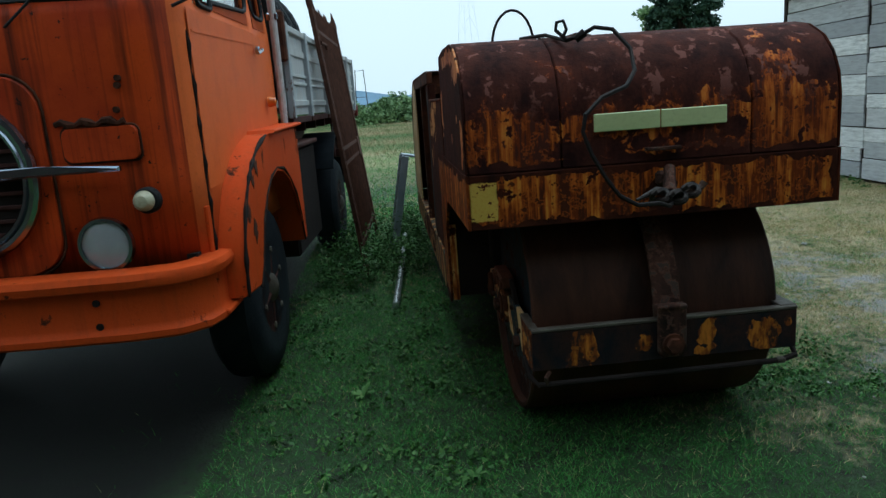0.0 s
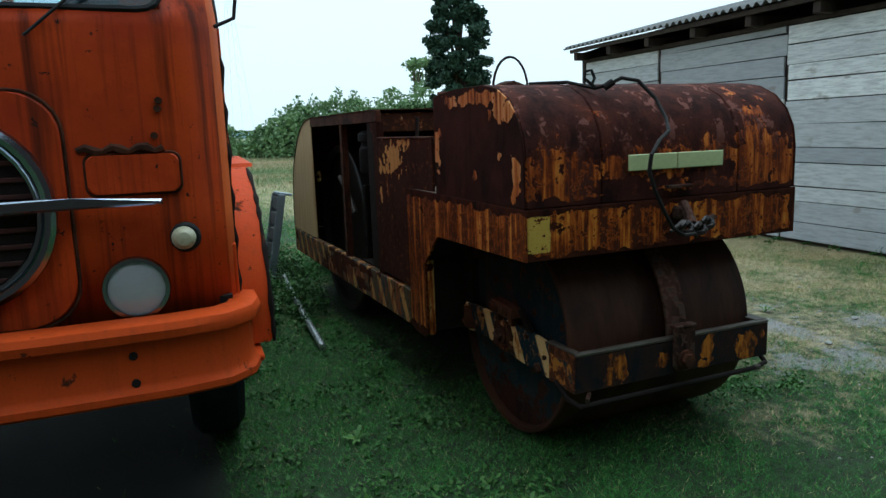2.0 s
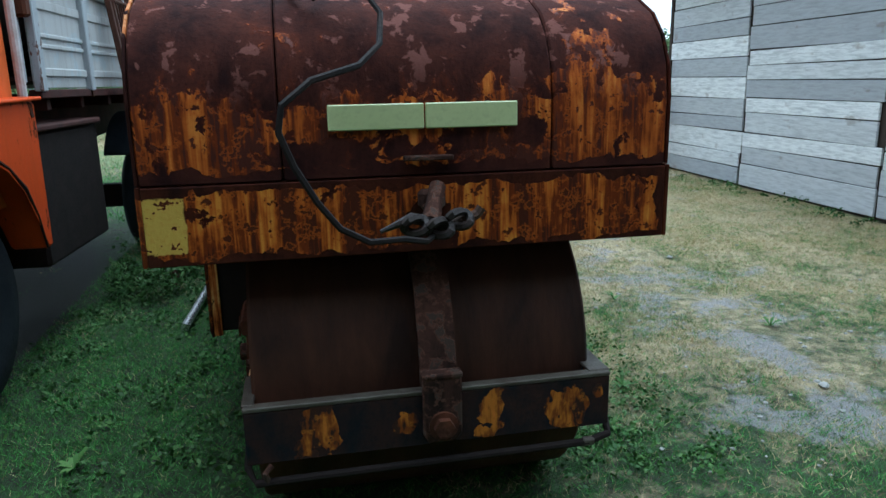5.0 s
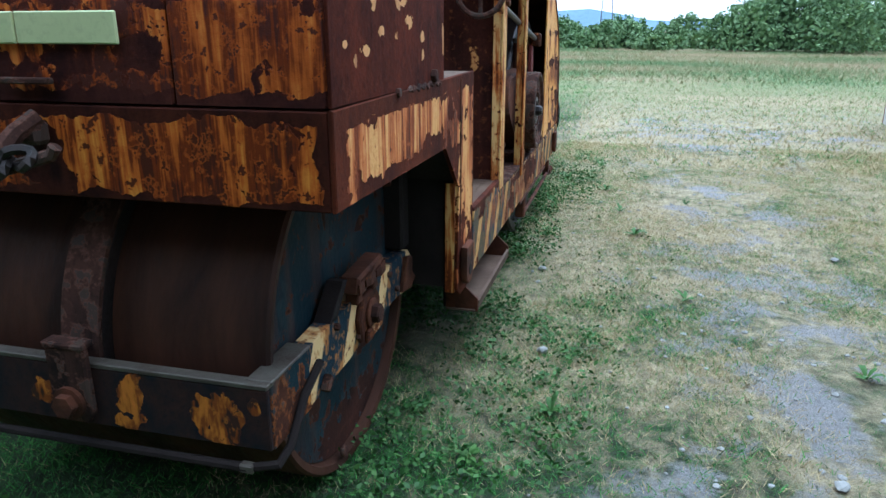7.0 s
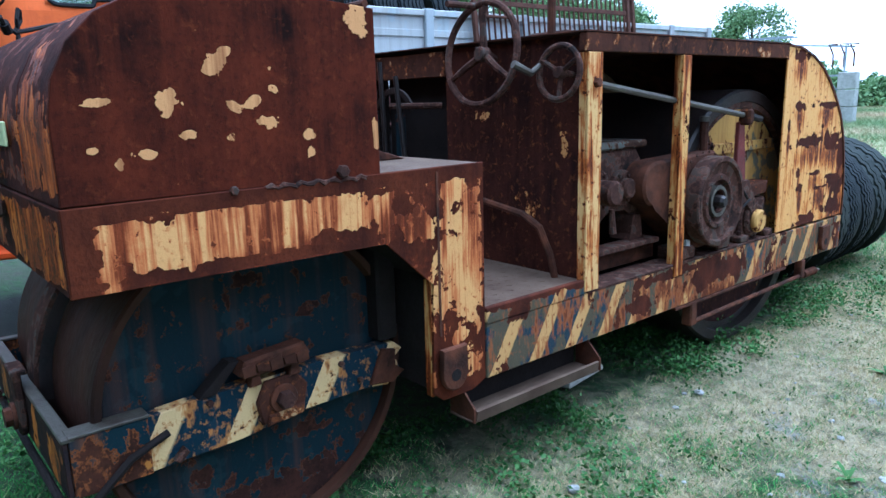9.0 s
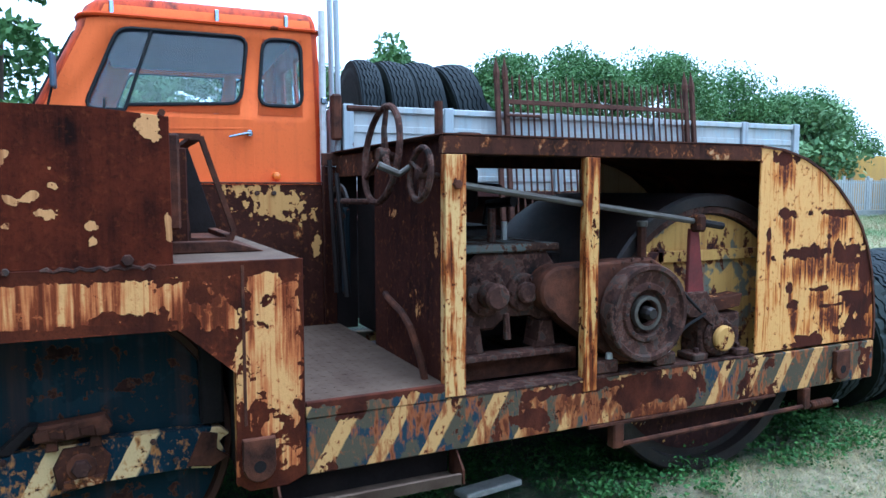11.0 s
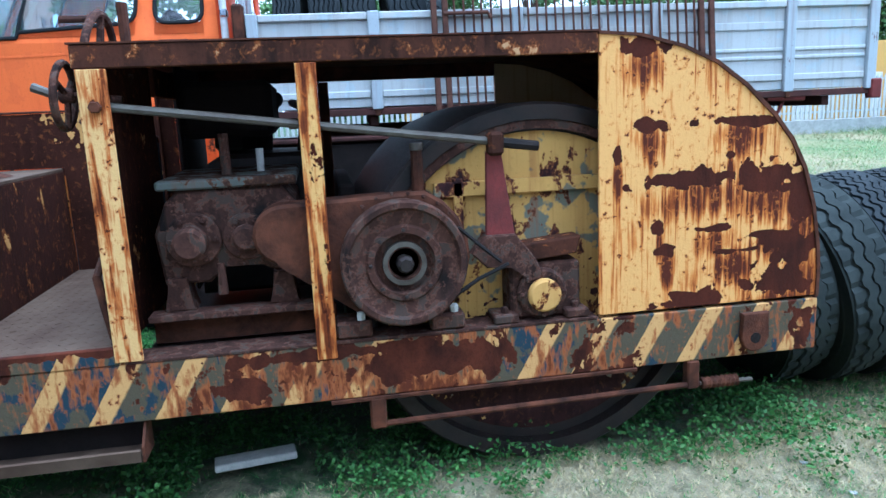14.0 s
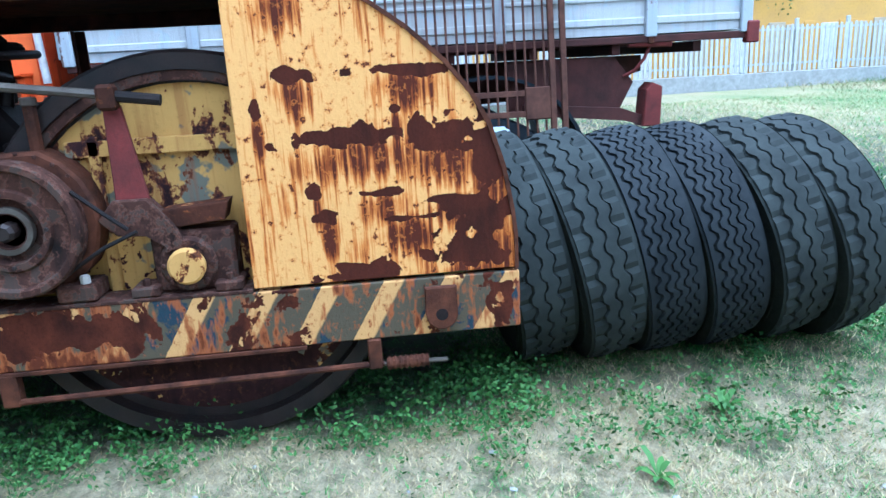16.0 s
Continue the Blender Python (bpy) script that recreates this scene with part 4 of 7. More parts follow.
part("seat_base", prism([(3.72, 1.298), (4.10, 1.298), (3.95, 1.345), (3.72, 1.345)], "x", 0.75, 1.5, 0.003), "rust", roller)
# operator's place
part("floor_plate", box(LEFT + 0.03, RIGHT - 0.005, 4.172, 4.80, 0.70, 0.716, 0.003), "floor_plate", roller, "worn chequered floor plate")
bm = bmesh.new()
for i in range(12):
    for k in range(24):
        u, v = 4.20 + i * 0.05, 0.40 + k * 0.062
        s = 1 if (i + k) % 2 else -1
        box(-0.012, 0.012, -0.003, 0.003, 0.716, 0.7172, 0, bm, pose(v, u, 0, 0, 0, 45 * s))
tagged(part("tread_pattern", bm, "floor_plate", roller), kind="stuff")
part("floor_edge", box(RIGHT - 0.02, RIGHT + 0.006, 4.174, 4.80, 0.655, 0.722, 0.004), "rail", roller)
part("side_wall", prism([(3.74, 1.302), (3.74, 1.598), (4.70, 1.598), (4.70, 0.68), (4.178, 0.68), (4.178, 1.302)], "x", LEFT, LEFT + 0.014, 0.003), "plate", roller, "dark side wall with yellow flakes")
part("wall_rail", box(LEFT - 0.004, LEFT + 0.022, 3.74, 4.70, 1.60, 1.612, 0.003), "rust", roller)
for y in (4.30, 4.40):
    part("wall_bolt", bolt((LEFT + 0.014, y, 1.545), "x", 0.016, 0.01), "iron", roller)
part("bulkhead", box(0.95, RIGHT - 0.025, 4.805, 4.820, 0.70, 1.785, 0.003), "bulkhead", roller, "brown bulkhead plate with yellow chips")
# Near-black sheets give the recess its shade; the corner one is added.
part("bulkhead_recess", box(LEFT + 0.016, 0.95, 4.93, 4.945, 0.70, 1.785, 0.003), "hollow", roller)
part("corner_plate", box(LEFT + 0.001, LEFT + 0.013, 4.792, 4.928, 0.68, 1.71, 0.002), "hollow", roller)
part("bulkhead_beam", box(LEFT, 0.948, 4.795, 4.84, 1.645, 1.775, 0.004), "beam", roller, "upper cross beam with paint remains")
part("quadrant", prism(arc(0.62, 1.40, 0.20, 25, 155, 10) + arc(0.62, 1.40, 0.17, 155, 25, 10), "y", 4.70, 4.715, 0.002), "grease", roller, "toothed lever quadrant")
for x, lean, top in ((0.52, 0.02, 1.74), (0.72, -0.02, 1.66)):
    part("lever", tube([(x, 4.72, 0.95), (x + lean, 4.69, 1.40), (x + lean * 1.5, 4.67, top)], [0.02, 0.014, 0.014]), "grease", roller)
part("lever_link", tube([(0.60, 4.70, 1.50), (0.90, 4.70, 1.50), (0.94, 4.78, 1.50)], 0.016), "iron", roller)
part("lever_post", box(0.60, 0.66, 4.72, 4.76, 0.95, 1.46, 0.01), "drum_face", roller, "dark blue lever post")
SW = (1.32, 4.71, 1.735)
bm = tube([(SW[0] + 0.235 * math.cos(a), SW[1] + 0.03 * math.sin(a), SW[2] + 0.235 * math.sin(a)) for a in [i * math.tau / 40 for i in range(40)]], 0.017, 8, closed=True)
rim = part("steering_wheel", bm, "iron", roller, "bare rusty steering wheel", True)
for k in range(3):
    a = radians(90 + 120 * k)
    bm = tube([(SW[0], SW[1] + 0.02, SW[2]), (SW[0] + 0.12 * math.cos(a), SW[1] + 0.015 * math.sin(a), SW[2] + 0.12 * math.sin(a)), (SW[0] + 0.232 * math.cos(a), SW[1] + 0.03 * math.sin(a), SW[2] + 0.232 * math.sin(a))], [0.02, 0.016, 0.013], 6)
    part("spoke", bm, "iron", rim)
part("hub", disc((SW[0], 0, SW[2]), "y", 0.035, SW[1] - 0.02, SW[1] + 0.04, 16, 0.006), "iron", rim)
part("wheel_knob", tube([(SW[0] - 0.06, SW[1] + 0.03, SW[2] + 0.225), (SW[0] - 0.065, 4.56, SW[2] + 0.225)], 0.015), "iron", rim)
part("column", tube([(SW[0], SW[1] + 0.03, SW[2]), (SW[0], 4.83, SW[2] - 0.03)], 0.022), "iron", roller)
HW = (1.80, 4.71, 1.63)
bm = tube([(HW[0] + 0.112 * math.cos(a), HW[1] + 0.01 * math.sin(a), HW[2] + 0.112 * math.sin(a)) for a in [i * math.tau / 28 for i in range(28)]], 0.014, 8, closed=True)
hand = part("brake_wheel", bm, "iron", roller, "small rusty handwheel with a crank", True)
for k in range(3):
    a = radians(30 + 120 * k)
    part("spoke", tube([(HW[0], HW[1] + 0.01, HW[2]), (HW[0] + 0.11 * math.cos(a), HW[1], HW[2] + 0.11 * math.sin(a))], 0.011, 6), "iron", hand)
part("hub", disc((HW[0], 0, HW[2]), "y", 0.026, HW[1] - 0.015, HW[1] + 0.035, 12, 0.004), "iron", hand)
part("crank_handle", tube([(1.695, 4.705, 1.665), (1.685, 4.66, 1.632), (1.67, 4.565, 1.67)], [0.012, 0.016, 0.018]), "rod", hand, "bare steel handle")
part("brake_shaft", tube([(HW[0], HW[1] + 0.02, HW[2]), (HW[0], 4.90, HW[2] - 0.02)], 0.014), "iron", roller)
part("roof_pipe", tube([(1.60, 4.89, 1.80), (1.60, 4.89, 1.97)], 0.02, 10), "rust", roller, "short pipe standing on the roof")
part("grab_pipe", tube([(1.15, 4.79, 1.02), (1.30, 4.74, 1.03), (1.60, 4.70, 1.00), (1.70, 4.70, 0.95), (1.74, 4.73, 0.82), (1.75, 4.75, 0.716)], 0.017), "rust", roller, "bent floor pipe", True)
# engine house
def angle_post(name, y0, y1, z0, z1, material, x=RIGHT, side=-1):
    bm = box(min(x, x + side * 0.012), max(x, x + side * 0.012), y0, y1, z0, z1, 0.003)
    box(min(x + side * 0.014, x + side * 0.05), max(x + side * 0.014, x + side * 0.05), y0, y0 + 0.012, z0, z1, 0.002, bm)
    return part(name, bm, material, roller)


angle_post("front_post", 4.782, 4.882, 0.665, 1.712, "post", RIGHT + 0.01)
angle_post("middle_post", 5.512, 5.588, 0.60, 1.712, "post_rusty", RIGHT + 0.012)
angle_post("left_post", 4.70, 4.79, 0.66, 1.712, "plate", LEFT, 1)
angle_post("left_post", 5.60, 5.66, 0.60, 1.712, "rust", LEFT, 1)
part("air_cleaner", lathe([(0.001, 1.345), (0.085, 1.35), (0.095, 1.37), (0.095, 1.53), (0.075, 1.545), (0.075, 1.575), (0.098, 1.585), (0.098, 1.635), (0.07, 1.66), (0.001, 1.665)], (0.38, 5.20, 0), "z", 24), "black", roller, "black oil-bath air cleaner", True)
part("cleaner_stand", tube([(0.38, 5.20, 1.35), (0.38, 5.20, 1.20), (0.60, 5.22, 1.10)], 0.03, 8), "hollow", roller)
part("slanted_lever", tube([(0.42, 6.30, 1.26), (0.40, 5.90, 1.08), (0.40, 5.80, 0.98)], 0.022, 8), "rod", roller, "slanted grey lever")
part("valve_stem", tube([(0.37, 6.90, 1.24), (0.48, 6.90, 1.20)], 0.014, 8), "iron", roller)
star = bmesh.new()
for k in range(5):
    a = k * math.tau / 5 + 0.3
    tube([(0.372, 6.90, 1.24), (0.372, 6.90 + 0.055 * math.cos(a), 1.24 + 0.055 * math.sin(a))], [0.022, 0.014], 8, star)
part("valve_handle", star, "cap_yellow", roller, "yellow star-shaped valve handle")
part("post_bolt", bolt((RIGHT + 0.011, 4.835, 1.585), "x", 0.022, 0.02), "rust", roller)
part("top_beam", box(RIGHT - 0.035, RIGHT + 0.008, 4.772, 6.655, 1.714, 1.793, 0.004), "beam", roller, "rusty top beam with paint remains")
part("top_beam", box(LEFT - 0.004, LEFT + 0.035, 4.70, 6.655, 1.714, 1.793, 0.004), "rust", roller)
part("roof_sheet", box(LEFT - 0.008, RIGHT + 0.012, 4.765, 6.66, 1.795, 1.801, 0.0), "rust", roller, "rusty roof sheet")
part("roof_mount", box(1.35, 1.60, 5.0, 5.12, 1.803, 1.835, 0.008), "iron", roller)
CURVE = [(6.66, 1.797), (6.83, 1.784), (7.01, 1.738), (7.16, 1.672), (7.29, 1.58), (7.42, 1.46), (7.51, 1.35), (7.575, 1.23), (7.625, 1.07), (7.655, 0.90), (7.665, 0.80), (7.665, 0.668)]
TAIL = [(6.66, 0.668)] + CURVE
part("tail_panel", prism(TAIL, "x", RIGHT - 0.012, RIGHT, 0.003), "tail", roller, "cream tail panel with rust patches and runs")
part("tail_panel", prism(TAIL, "x", LEFT, LEFT + 0.012, 0.003), "tail_left", roller, "pale cream tail panel")
inner = [(y - 0.012 * (y - 6.5), z - 0.012) for y, z in CURVE]
part("tail_sheet", prism(CURVE + inner[::-1], "x", LEFT - 0.006, RIGHT + 0.008, 0), "rust", roller, "curved rusty tail sheet")
part("side_rail", box(RIGHT - 0.05, RIGHT + 0.002, 4.176, 7.668, 0.425, 0.653, 0.005), "rail", roller, "main rail with worn hazard stripes")
part("side_rail", box(LEFT - 0.002, LEFT + 0.05, 4.176, 7.668, 0.425, 0.653, 0.005), "rail", roller, "main rail with worn hazard stripes")
part("rail_flange", box(RIGHT - 0.14, RIGHT + 0.004, 4.815, 6.655, 0.653, 0.666, 0.002), "iron", roller)
part("rail_strip", box(RIGHT - 0.02, RIGHT + 0.008, 5.55, 6.83, 0.408, 0.424, 0.002), "rust", roller)
part("tail_beam", box(LEFT + 0.052, RIGHT - 0.052, 7.62, 7.662, 0.43, 0.65, 0.004), "rust", roller)
for y in (4.3, 5.65, 7.2):
    part("cross_beam", box(LEFT + 0.052, RIGHT - 0.052, y, y + 0.08, 0.44, 0.60, 0.004), "hollow", roller)
def lug(y, z, parent):
    bm = prism(arc(y, z, 0.062, 180, 360, 10) + [(y + 0.062, z + 0.11), (y - 0.062, z + 0.11)], "x", RIGHT + 0.006, RIGHT + 0.034, 0.005)
    one = part("towing_lug", bm, "rust", parent, "steel towing lug with a hole", True)
    part("lug_hole", disc((0, y, z), "x", 0.024, RIGHT + 0.03, RIGHT + 0.0355, 16), "hollow", one)


lug(3.985, 0.505, roller)
lug(7.355, 0.512, roller)
step = part("step", box(1.80, 1.932, 4.05, 4.84, 0.286, 0.296, 0.003), "floor_plate", roller, "rusty channel step hung under the rail")
part("step_lip", prism([(1.927, 0.286), (1.940, 0.286), (1.946, 0.332), (1.934, 0.335)], "y", 4.07, 4.84, 0.002), "floor_plate", step)
part("step_back", box(1.785, 1.797, 4.07, 4.84, 0.29, 0.424, 0.002), "hollow", step)
for y in (4.06, 4.85):
    part("step_end", prism([(1.80, 0.424), (1.86, 0.424), (1.943, 0.345), (1.943, 0.286), (1.80, 0.286)], "y", y - 0.005, y + 0.005, 0.001), "rust", step)
# rear drum
RC, RR = (6.45, 0.772), 0.772
prof = [(0.30, 1.68), (RR - 0.075, 1.70), (RR - 0.07, 1.755), (RR - 0.012, 1.76), (RR, 1.745), (RR, 0.475), (RR - 0.012, 0.46), (RR - 0.07, 0.465), (RR - 0.075, 0.52), (0.30, 0.54)]
drum = part("rear_drum", lathe(prof, (0, *RC), "x", 72), "grease", roller, "large rear steel drum", True)
part("drum_plate", lathe([(0.01, 1.686), (0.62, 1.706), (0.655, 1.704)], (0, *RC), "x", 56), "drum_yellow", drum, "drum face with flaked yellow paint")
part("drum_rib", box(1.70, 1.735, 6.02, 6.88, 1.175, 1.235, 0.004), "engine_yellow", drum)
part("drum_rib", box(1.70, 1.735, 6.10, 6.14, 0.40, 1.25, 0.004), "engine_yellow", drum)
part("drum_guard", prism(arc(*RC, 0.70, 20, 160, 24) + arc(*RC, 0.665, 160, 20, 24), "x", 1.708, 1.745, 0), "iron", drum)
part("axle_box", box(1.70, 1.84, 6.30, 6.60, 0.668, 0.90, 0.012), "iron", roller)
# gearbox and belt drive
gear = part("gearbox", prism([(4.95, 0.90), (4.93, 1.10), (4.98, 1.22), (5.03, 1.265), (5.42, 1.265), (5.47, 1.20), (5.48, 0.95), (5.40, 0.90), (5.33, 0.97), (5.18, 0.97), (5.12, 0.90)], "x", 1.15, 1.715, 0.012), "iron", roller, "greasy cast gearbox")
part("gearbox_lid", box(1.10, 1.735, 4.955, 5.48, 1.268, 1.305, 0.008), "lid", gear, "flat grey gearbox lid")
for y, z, r, out in ((5.075, 1.075, 0.085, 0.11), (5.275, 1.075, 0.072, 0.05)):
    cap = part("bearing_flange", disc((0, y, z), "x", r + 0.02, 1.712, 1.74, 28, 0.005), "iron", gear, "", True)
    part("bearing_cap", disc((0, y, z), "x", r * 0.72, 1.74, 1.74 + out, 24, 0.012), "iron", cap, "rounded bearing cap", True)
    for k in range(6):
        part("cap_bolt", bolt((1.738, y + r * math.cos(k * 1.047), z + r * math.sin(k * 1.047)), "x", 0.010, 0.014), "iron", cap)
for y in (5.00, 5.40):
    part("gearbox_foot", prism([(y - 0.06, 0.80), (y + 0.06, 0.80), (y + 0.045, 0.83), (y + 0.035, 0.93), (y - 0.035, 0.93), (y - 0.045, 0.83)], "x", 1.62, 1.74, 0.004), "iron", gear)
part("drain_tap", tube([(1.75, 5.17, 0.98), (1.76, 5.17, 0.86)], [0.014, 0.02]), "iron", gear)
part("oil_filler", tube([(1.55, 5.20, 1.30), (1.55, 5.20, 1.47)], [0.022, 0.02]), "iron", gear)
part("oil_filler", tube([(1.45, 5.33, 1.30), (1.45, 5.33, 1.40)], [0.016, 0.016]), "dirty_white", gear)
# Added dark sheet; keeps the slit above the rail dark.
part("belly_pan", box(0.40, 1.82, 4.83, 5.64, 0.600, 0.608, 0), "grease", roller)
part("engine_bed", box(1.70, 1.80, 4.89, 5.52, 0.775, 0.800, 0.003), "iron", roller)
part("engine_bed_web", box(1.70, 1.715, 4.89, 5.60, 0.668, 0.774, 0.002), "rust", roller)
guard = [(5.42 + 0.115 * math.cos(radians(a)), 1.085 + 0.115 * math.sin(radians(a))) for a in range(95, 266, 17)]
guard += [(5.865 + 0.275 * math.cos(radians(a)), 0.965 + 0.275 * math.sin(radians(a))) for a in range(230, 446, 18)]
belt_guard = part("belt_guard", prism(guard, "x", 1.70, 1.842, 0.012), "rust", roller, "rounded rusty belt guard", True)
for k in range(7):
    a = radians(40 + 14 * k)
    part("guard_rivet", bolt((1.842, 5.865 + 0.255 * math.cos(a), 0.965 + 0.255 * math.sin(a)), "x", 0.008, 0.006), "iron", belt_guard)
PC = (0, 5.865, 0.96)
bm = lathe([(0.02, 1.86), (0.235, 1.86), (0.242, 1.868), (0.242, 1.945), (0.235, 1.952), (0.215, 1.952), (0.205, 1.935), (0.150, 1.925), (0.142, 1.938), (0.118, 1.938), (0.108, 1.905), (0.085, 1.90), (0.08, 1.93), (0.06, 1.93), (0.056, 1.90), (0.02, 1.90)], PC, "x", 56)
pulley = part("belt_pulley", bm, "iron", roller, "stepped flat belt pulley, brown with rust", True)
part("pulley_ring", lathe([(0.066, 1.902), (0.066, 1.936), (0.084, 1.936), (0.084, 1.902)], PC, "x", 40), "rod", pulley, "worn grey ring", True)
part("pulley_nut", lathe([(0.034, 1.90), (0.034, 1.955), (0.024, 1.972), (0.001, 1.972)], PC, "x", 8), "grease", pulley)
for k in range(8):
    a = k * math.tau / 8
    part("pulley_bolt", bolt((1.936, 5.865 + 0.130 * math.cos(a), 0.96 + 0.130 * math.sin(a)), "x", 0.008, 0.006), "grease", pulley)
part("drive_belt", tube([(1.90, 5.98, 0.76), (1.90, 6.16, 0.87), (1.90, 6.28, 0.92)], 0.008, 6), "cable", roller)
part("drive_belt", tube([(1.90, 6.08, 1.08), (1.90, 6.18, 0.99), (1.90, 6.25, 0.93)], 0.008, 6), "cable", roller)
part("control_rod", tube([(1.86, 4.86, 1.585), (1.86, 6.39, 1.378)], 0.016), "rod", roller, "long grey control rod")
part("rod_end", tube([(1.86, 6.22, 1.40), (1.86, 6.42, 1.372)], 0.02), "cable", roller)
part("rod_clamp", box(1.83, 1.90, 6.215, 6.275, 1.345, 1.435, 0.012), "beam", roller)
part("rocker_arm", prism([(6.205, 0.98), (6.33, 0.98), (6.275, 1.36), (6.215, 1.36)], "x", 1.82, 1.845, 0.004), "red", roller, "dull red rocker arm")
part("rocker_bracket", prism([(6.14, 0.96), (6.20, 1.03), (6.32, 1.03), (6.40, 0.93), (6.44, 0.84), (6.38, 0.83), (6.30, 0.90), (6.20, 0.90)], "x", 1.80, 1.87, 0.006), "iron", roller)
motor = part("side_motor", disc((0, 6.43, 0.775), "x", 0.105, 1.72, 1.865, 32, 0.012), "iron", roller, "small flanged motor", True)
part("motor_cap", disc((0, 6.43, 0.775), "x", 0.068, 1.865, 1.905, 28, 0.010), "cap_yellow", motor, "yellow round end cap", True)
for k in range(8):
    a = k * math.tau / 8
    part("motor_bolt", bolt((1.865, 6.43 + 0.088 * math.cos(a), 0.775 + 0.088 * math.sin(a)), "x", 0.010, 0.010), "iron", motor)
part("motor_shield", prism([(6.36, 0.91), (6.58, 0.93), (6.60, 1.0), (6.36, 0.98)], "x", 1.74, 1.85, 0.004), "beam", roller)
for y in (6.27, 6.57):
    part("motor_foot", box(1.76, 1.89, y - 0.05, y + 0.05, 0.668, 0.705, 0.006), "iron", roller)
    part("foot_bolt", bolt((1.85, y, 0.705), "z", 0.015, 0.025), "iron", roller)
for y in (5.66, 6.03):
    part("bearing_foot", box(1.74, 1.89, y - 0.07, y + 0.07, 0.668, 0.735, 0.010), "iron", roller)
    part("foot_bolt", bolt((1.86, y + 0.03, 0.735), "z", 0.018, 0.03), "dirty_white", roller)
part("filler_pipe", tube([(1.78, 5.95, 1.18), (1.78, 5.95, 1.375)], [0.024, 0.024]), "rust", roller)
part("filler_cap", disc((1.78, 5.95, 0), "z", 0.028, 1.375, 1.405, 16, 0.004), "rod", roller)
# engine block on the far side
part("engine_block", prism([(4.98, 0.70), (5.02, 1.30), (5.12, 1.36), (5.52, 1.36), (5.60, 1.25), (5.60, 0.70)], "x", 0.55, 1.08, 0.02), "grease", roller, "dark oily engine block")
# Added black block; stands for the dark void under the roof.
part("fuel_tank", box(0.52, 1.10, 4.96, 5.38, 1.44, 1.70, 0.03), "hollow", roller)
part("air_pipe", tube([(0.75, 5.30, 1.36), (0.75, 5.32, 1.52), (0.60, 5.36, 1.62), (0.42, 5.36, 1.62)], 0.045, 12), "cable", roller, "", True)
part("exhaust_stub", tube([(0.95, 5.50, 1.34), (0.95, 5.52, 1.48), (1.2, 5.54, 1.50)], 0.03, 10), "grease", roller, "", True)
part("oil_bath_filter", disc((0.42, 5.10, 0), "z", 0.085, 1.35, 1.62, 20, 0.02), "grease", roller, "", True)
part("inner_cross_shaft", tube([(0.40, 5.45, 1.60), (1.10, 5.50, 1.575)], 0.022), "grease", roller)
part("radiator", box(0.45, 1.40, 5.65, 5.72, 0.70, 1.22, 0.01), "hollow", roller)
# brake rod under the rail
bm = tube([(1.885, 5.735, 0.302), (1.885, 7.12, 0.318)], 0.013)
rod = part("brake_rod", bm, "rust", roller, "long thin rusty brake rod")
part("rod_bracket", box(1.84, 1.90, 5.70, 5.765, 0.285, 0.42, 0.008), "rust", roller)
part("rod_bracket", box(1.85, 1.90, 7.06, 7.115, 0.30, 0.425, 0.006), "rust", roller)
part("spring", lathe([(0.022 + 0.006 * (i % 2), 7.13 + 0.011 * i) for i in range(16)], (1.885, 0, 0.316), "y", 10), "rust", rod)
part("rod_tip", tube([(1.885, 7.12, 0.316), (1.885, 7.37, 0.31)], 0.010), "rod", rod)
# front drum in its yoke
FC, FR = (3.35, 0.575), 0.575
prof = [(0.10, 1.605), (FR - 0.035, 1.61), (FR - 0.03, 1.648), (FR - 0.008, 1.652), (FR, 1.642), (FR, 0.535), (FR - 0.008, 0.525), (FR - 0.03, 0.529), (FR - 0.035, 0.568), (0.10, 0.573)]
drum = part("front_drum", lathe(prof, (0, *FC), "x", 80), "drum", roller, "smooth brown steel front drum", True)
for x0, x1 in ((1.608, 1.616), (0.561, 0.569)):
    part("drum_face", disc((0, *FC), "x", FR - 0.04, x0, x1, 64), "drum_face", drum, "flaking dark blue drum face")
part("drum_plug", disc((0, FC[0] - 0.13, 0.075), "x", 0.02, 1.645, 1.66, 14, 0.004), "iron", drum)
ARM = [(2.90, 0.415), (2.90, 0.597), (3.20, 0.612), (3.46, 0.618), (3.80, 0.612), (3.87, 0.606), (3.905, 0.575), (3.86, 0.55), (3.89, 0.50), (3.83, 0.44), (3.72, 0.462), (3.45, 0.455), (3.22, 0.425)]
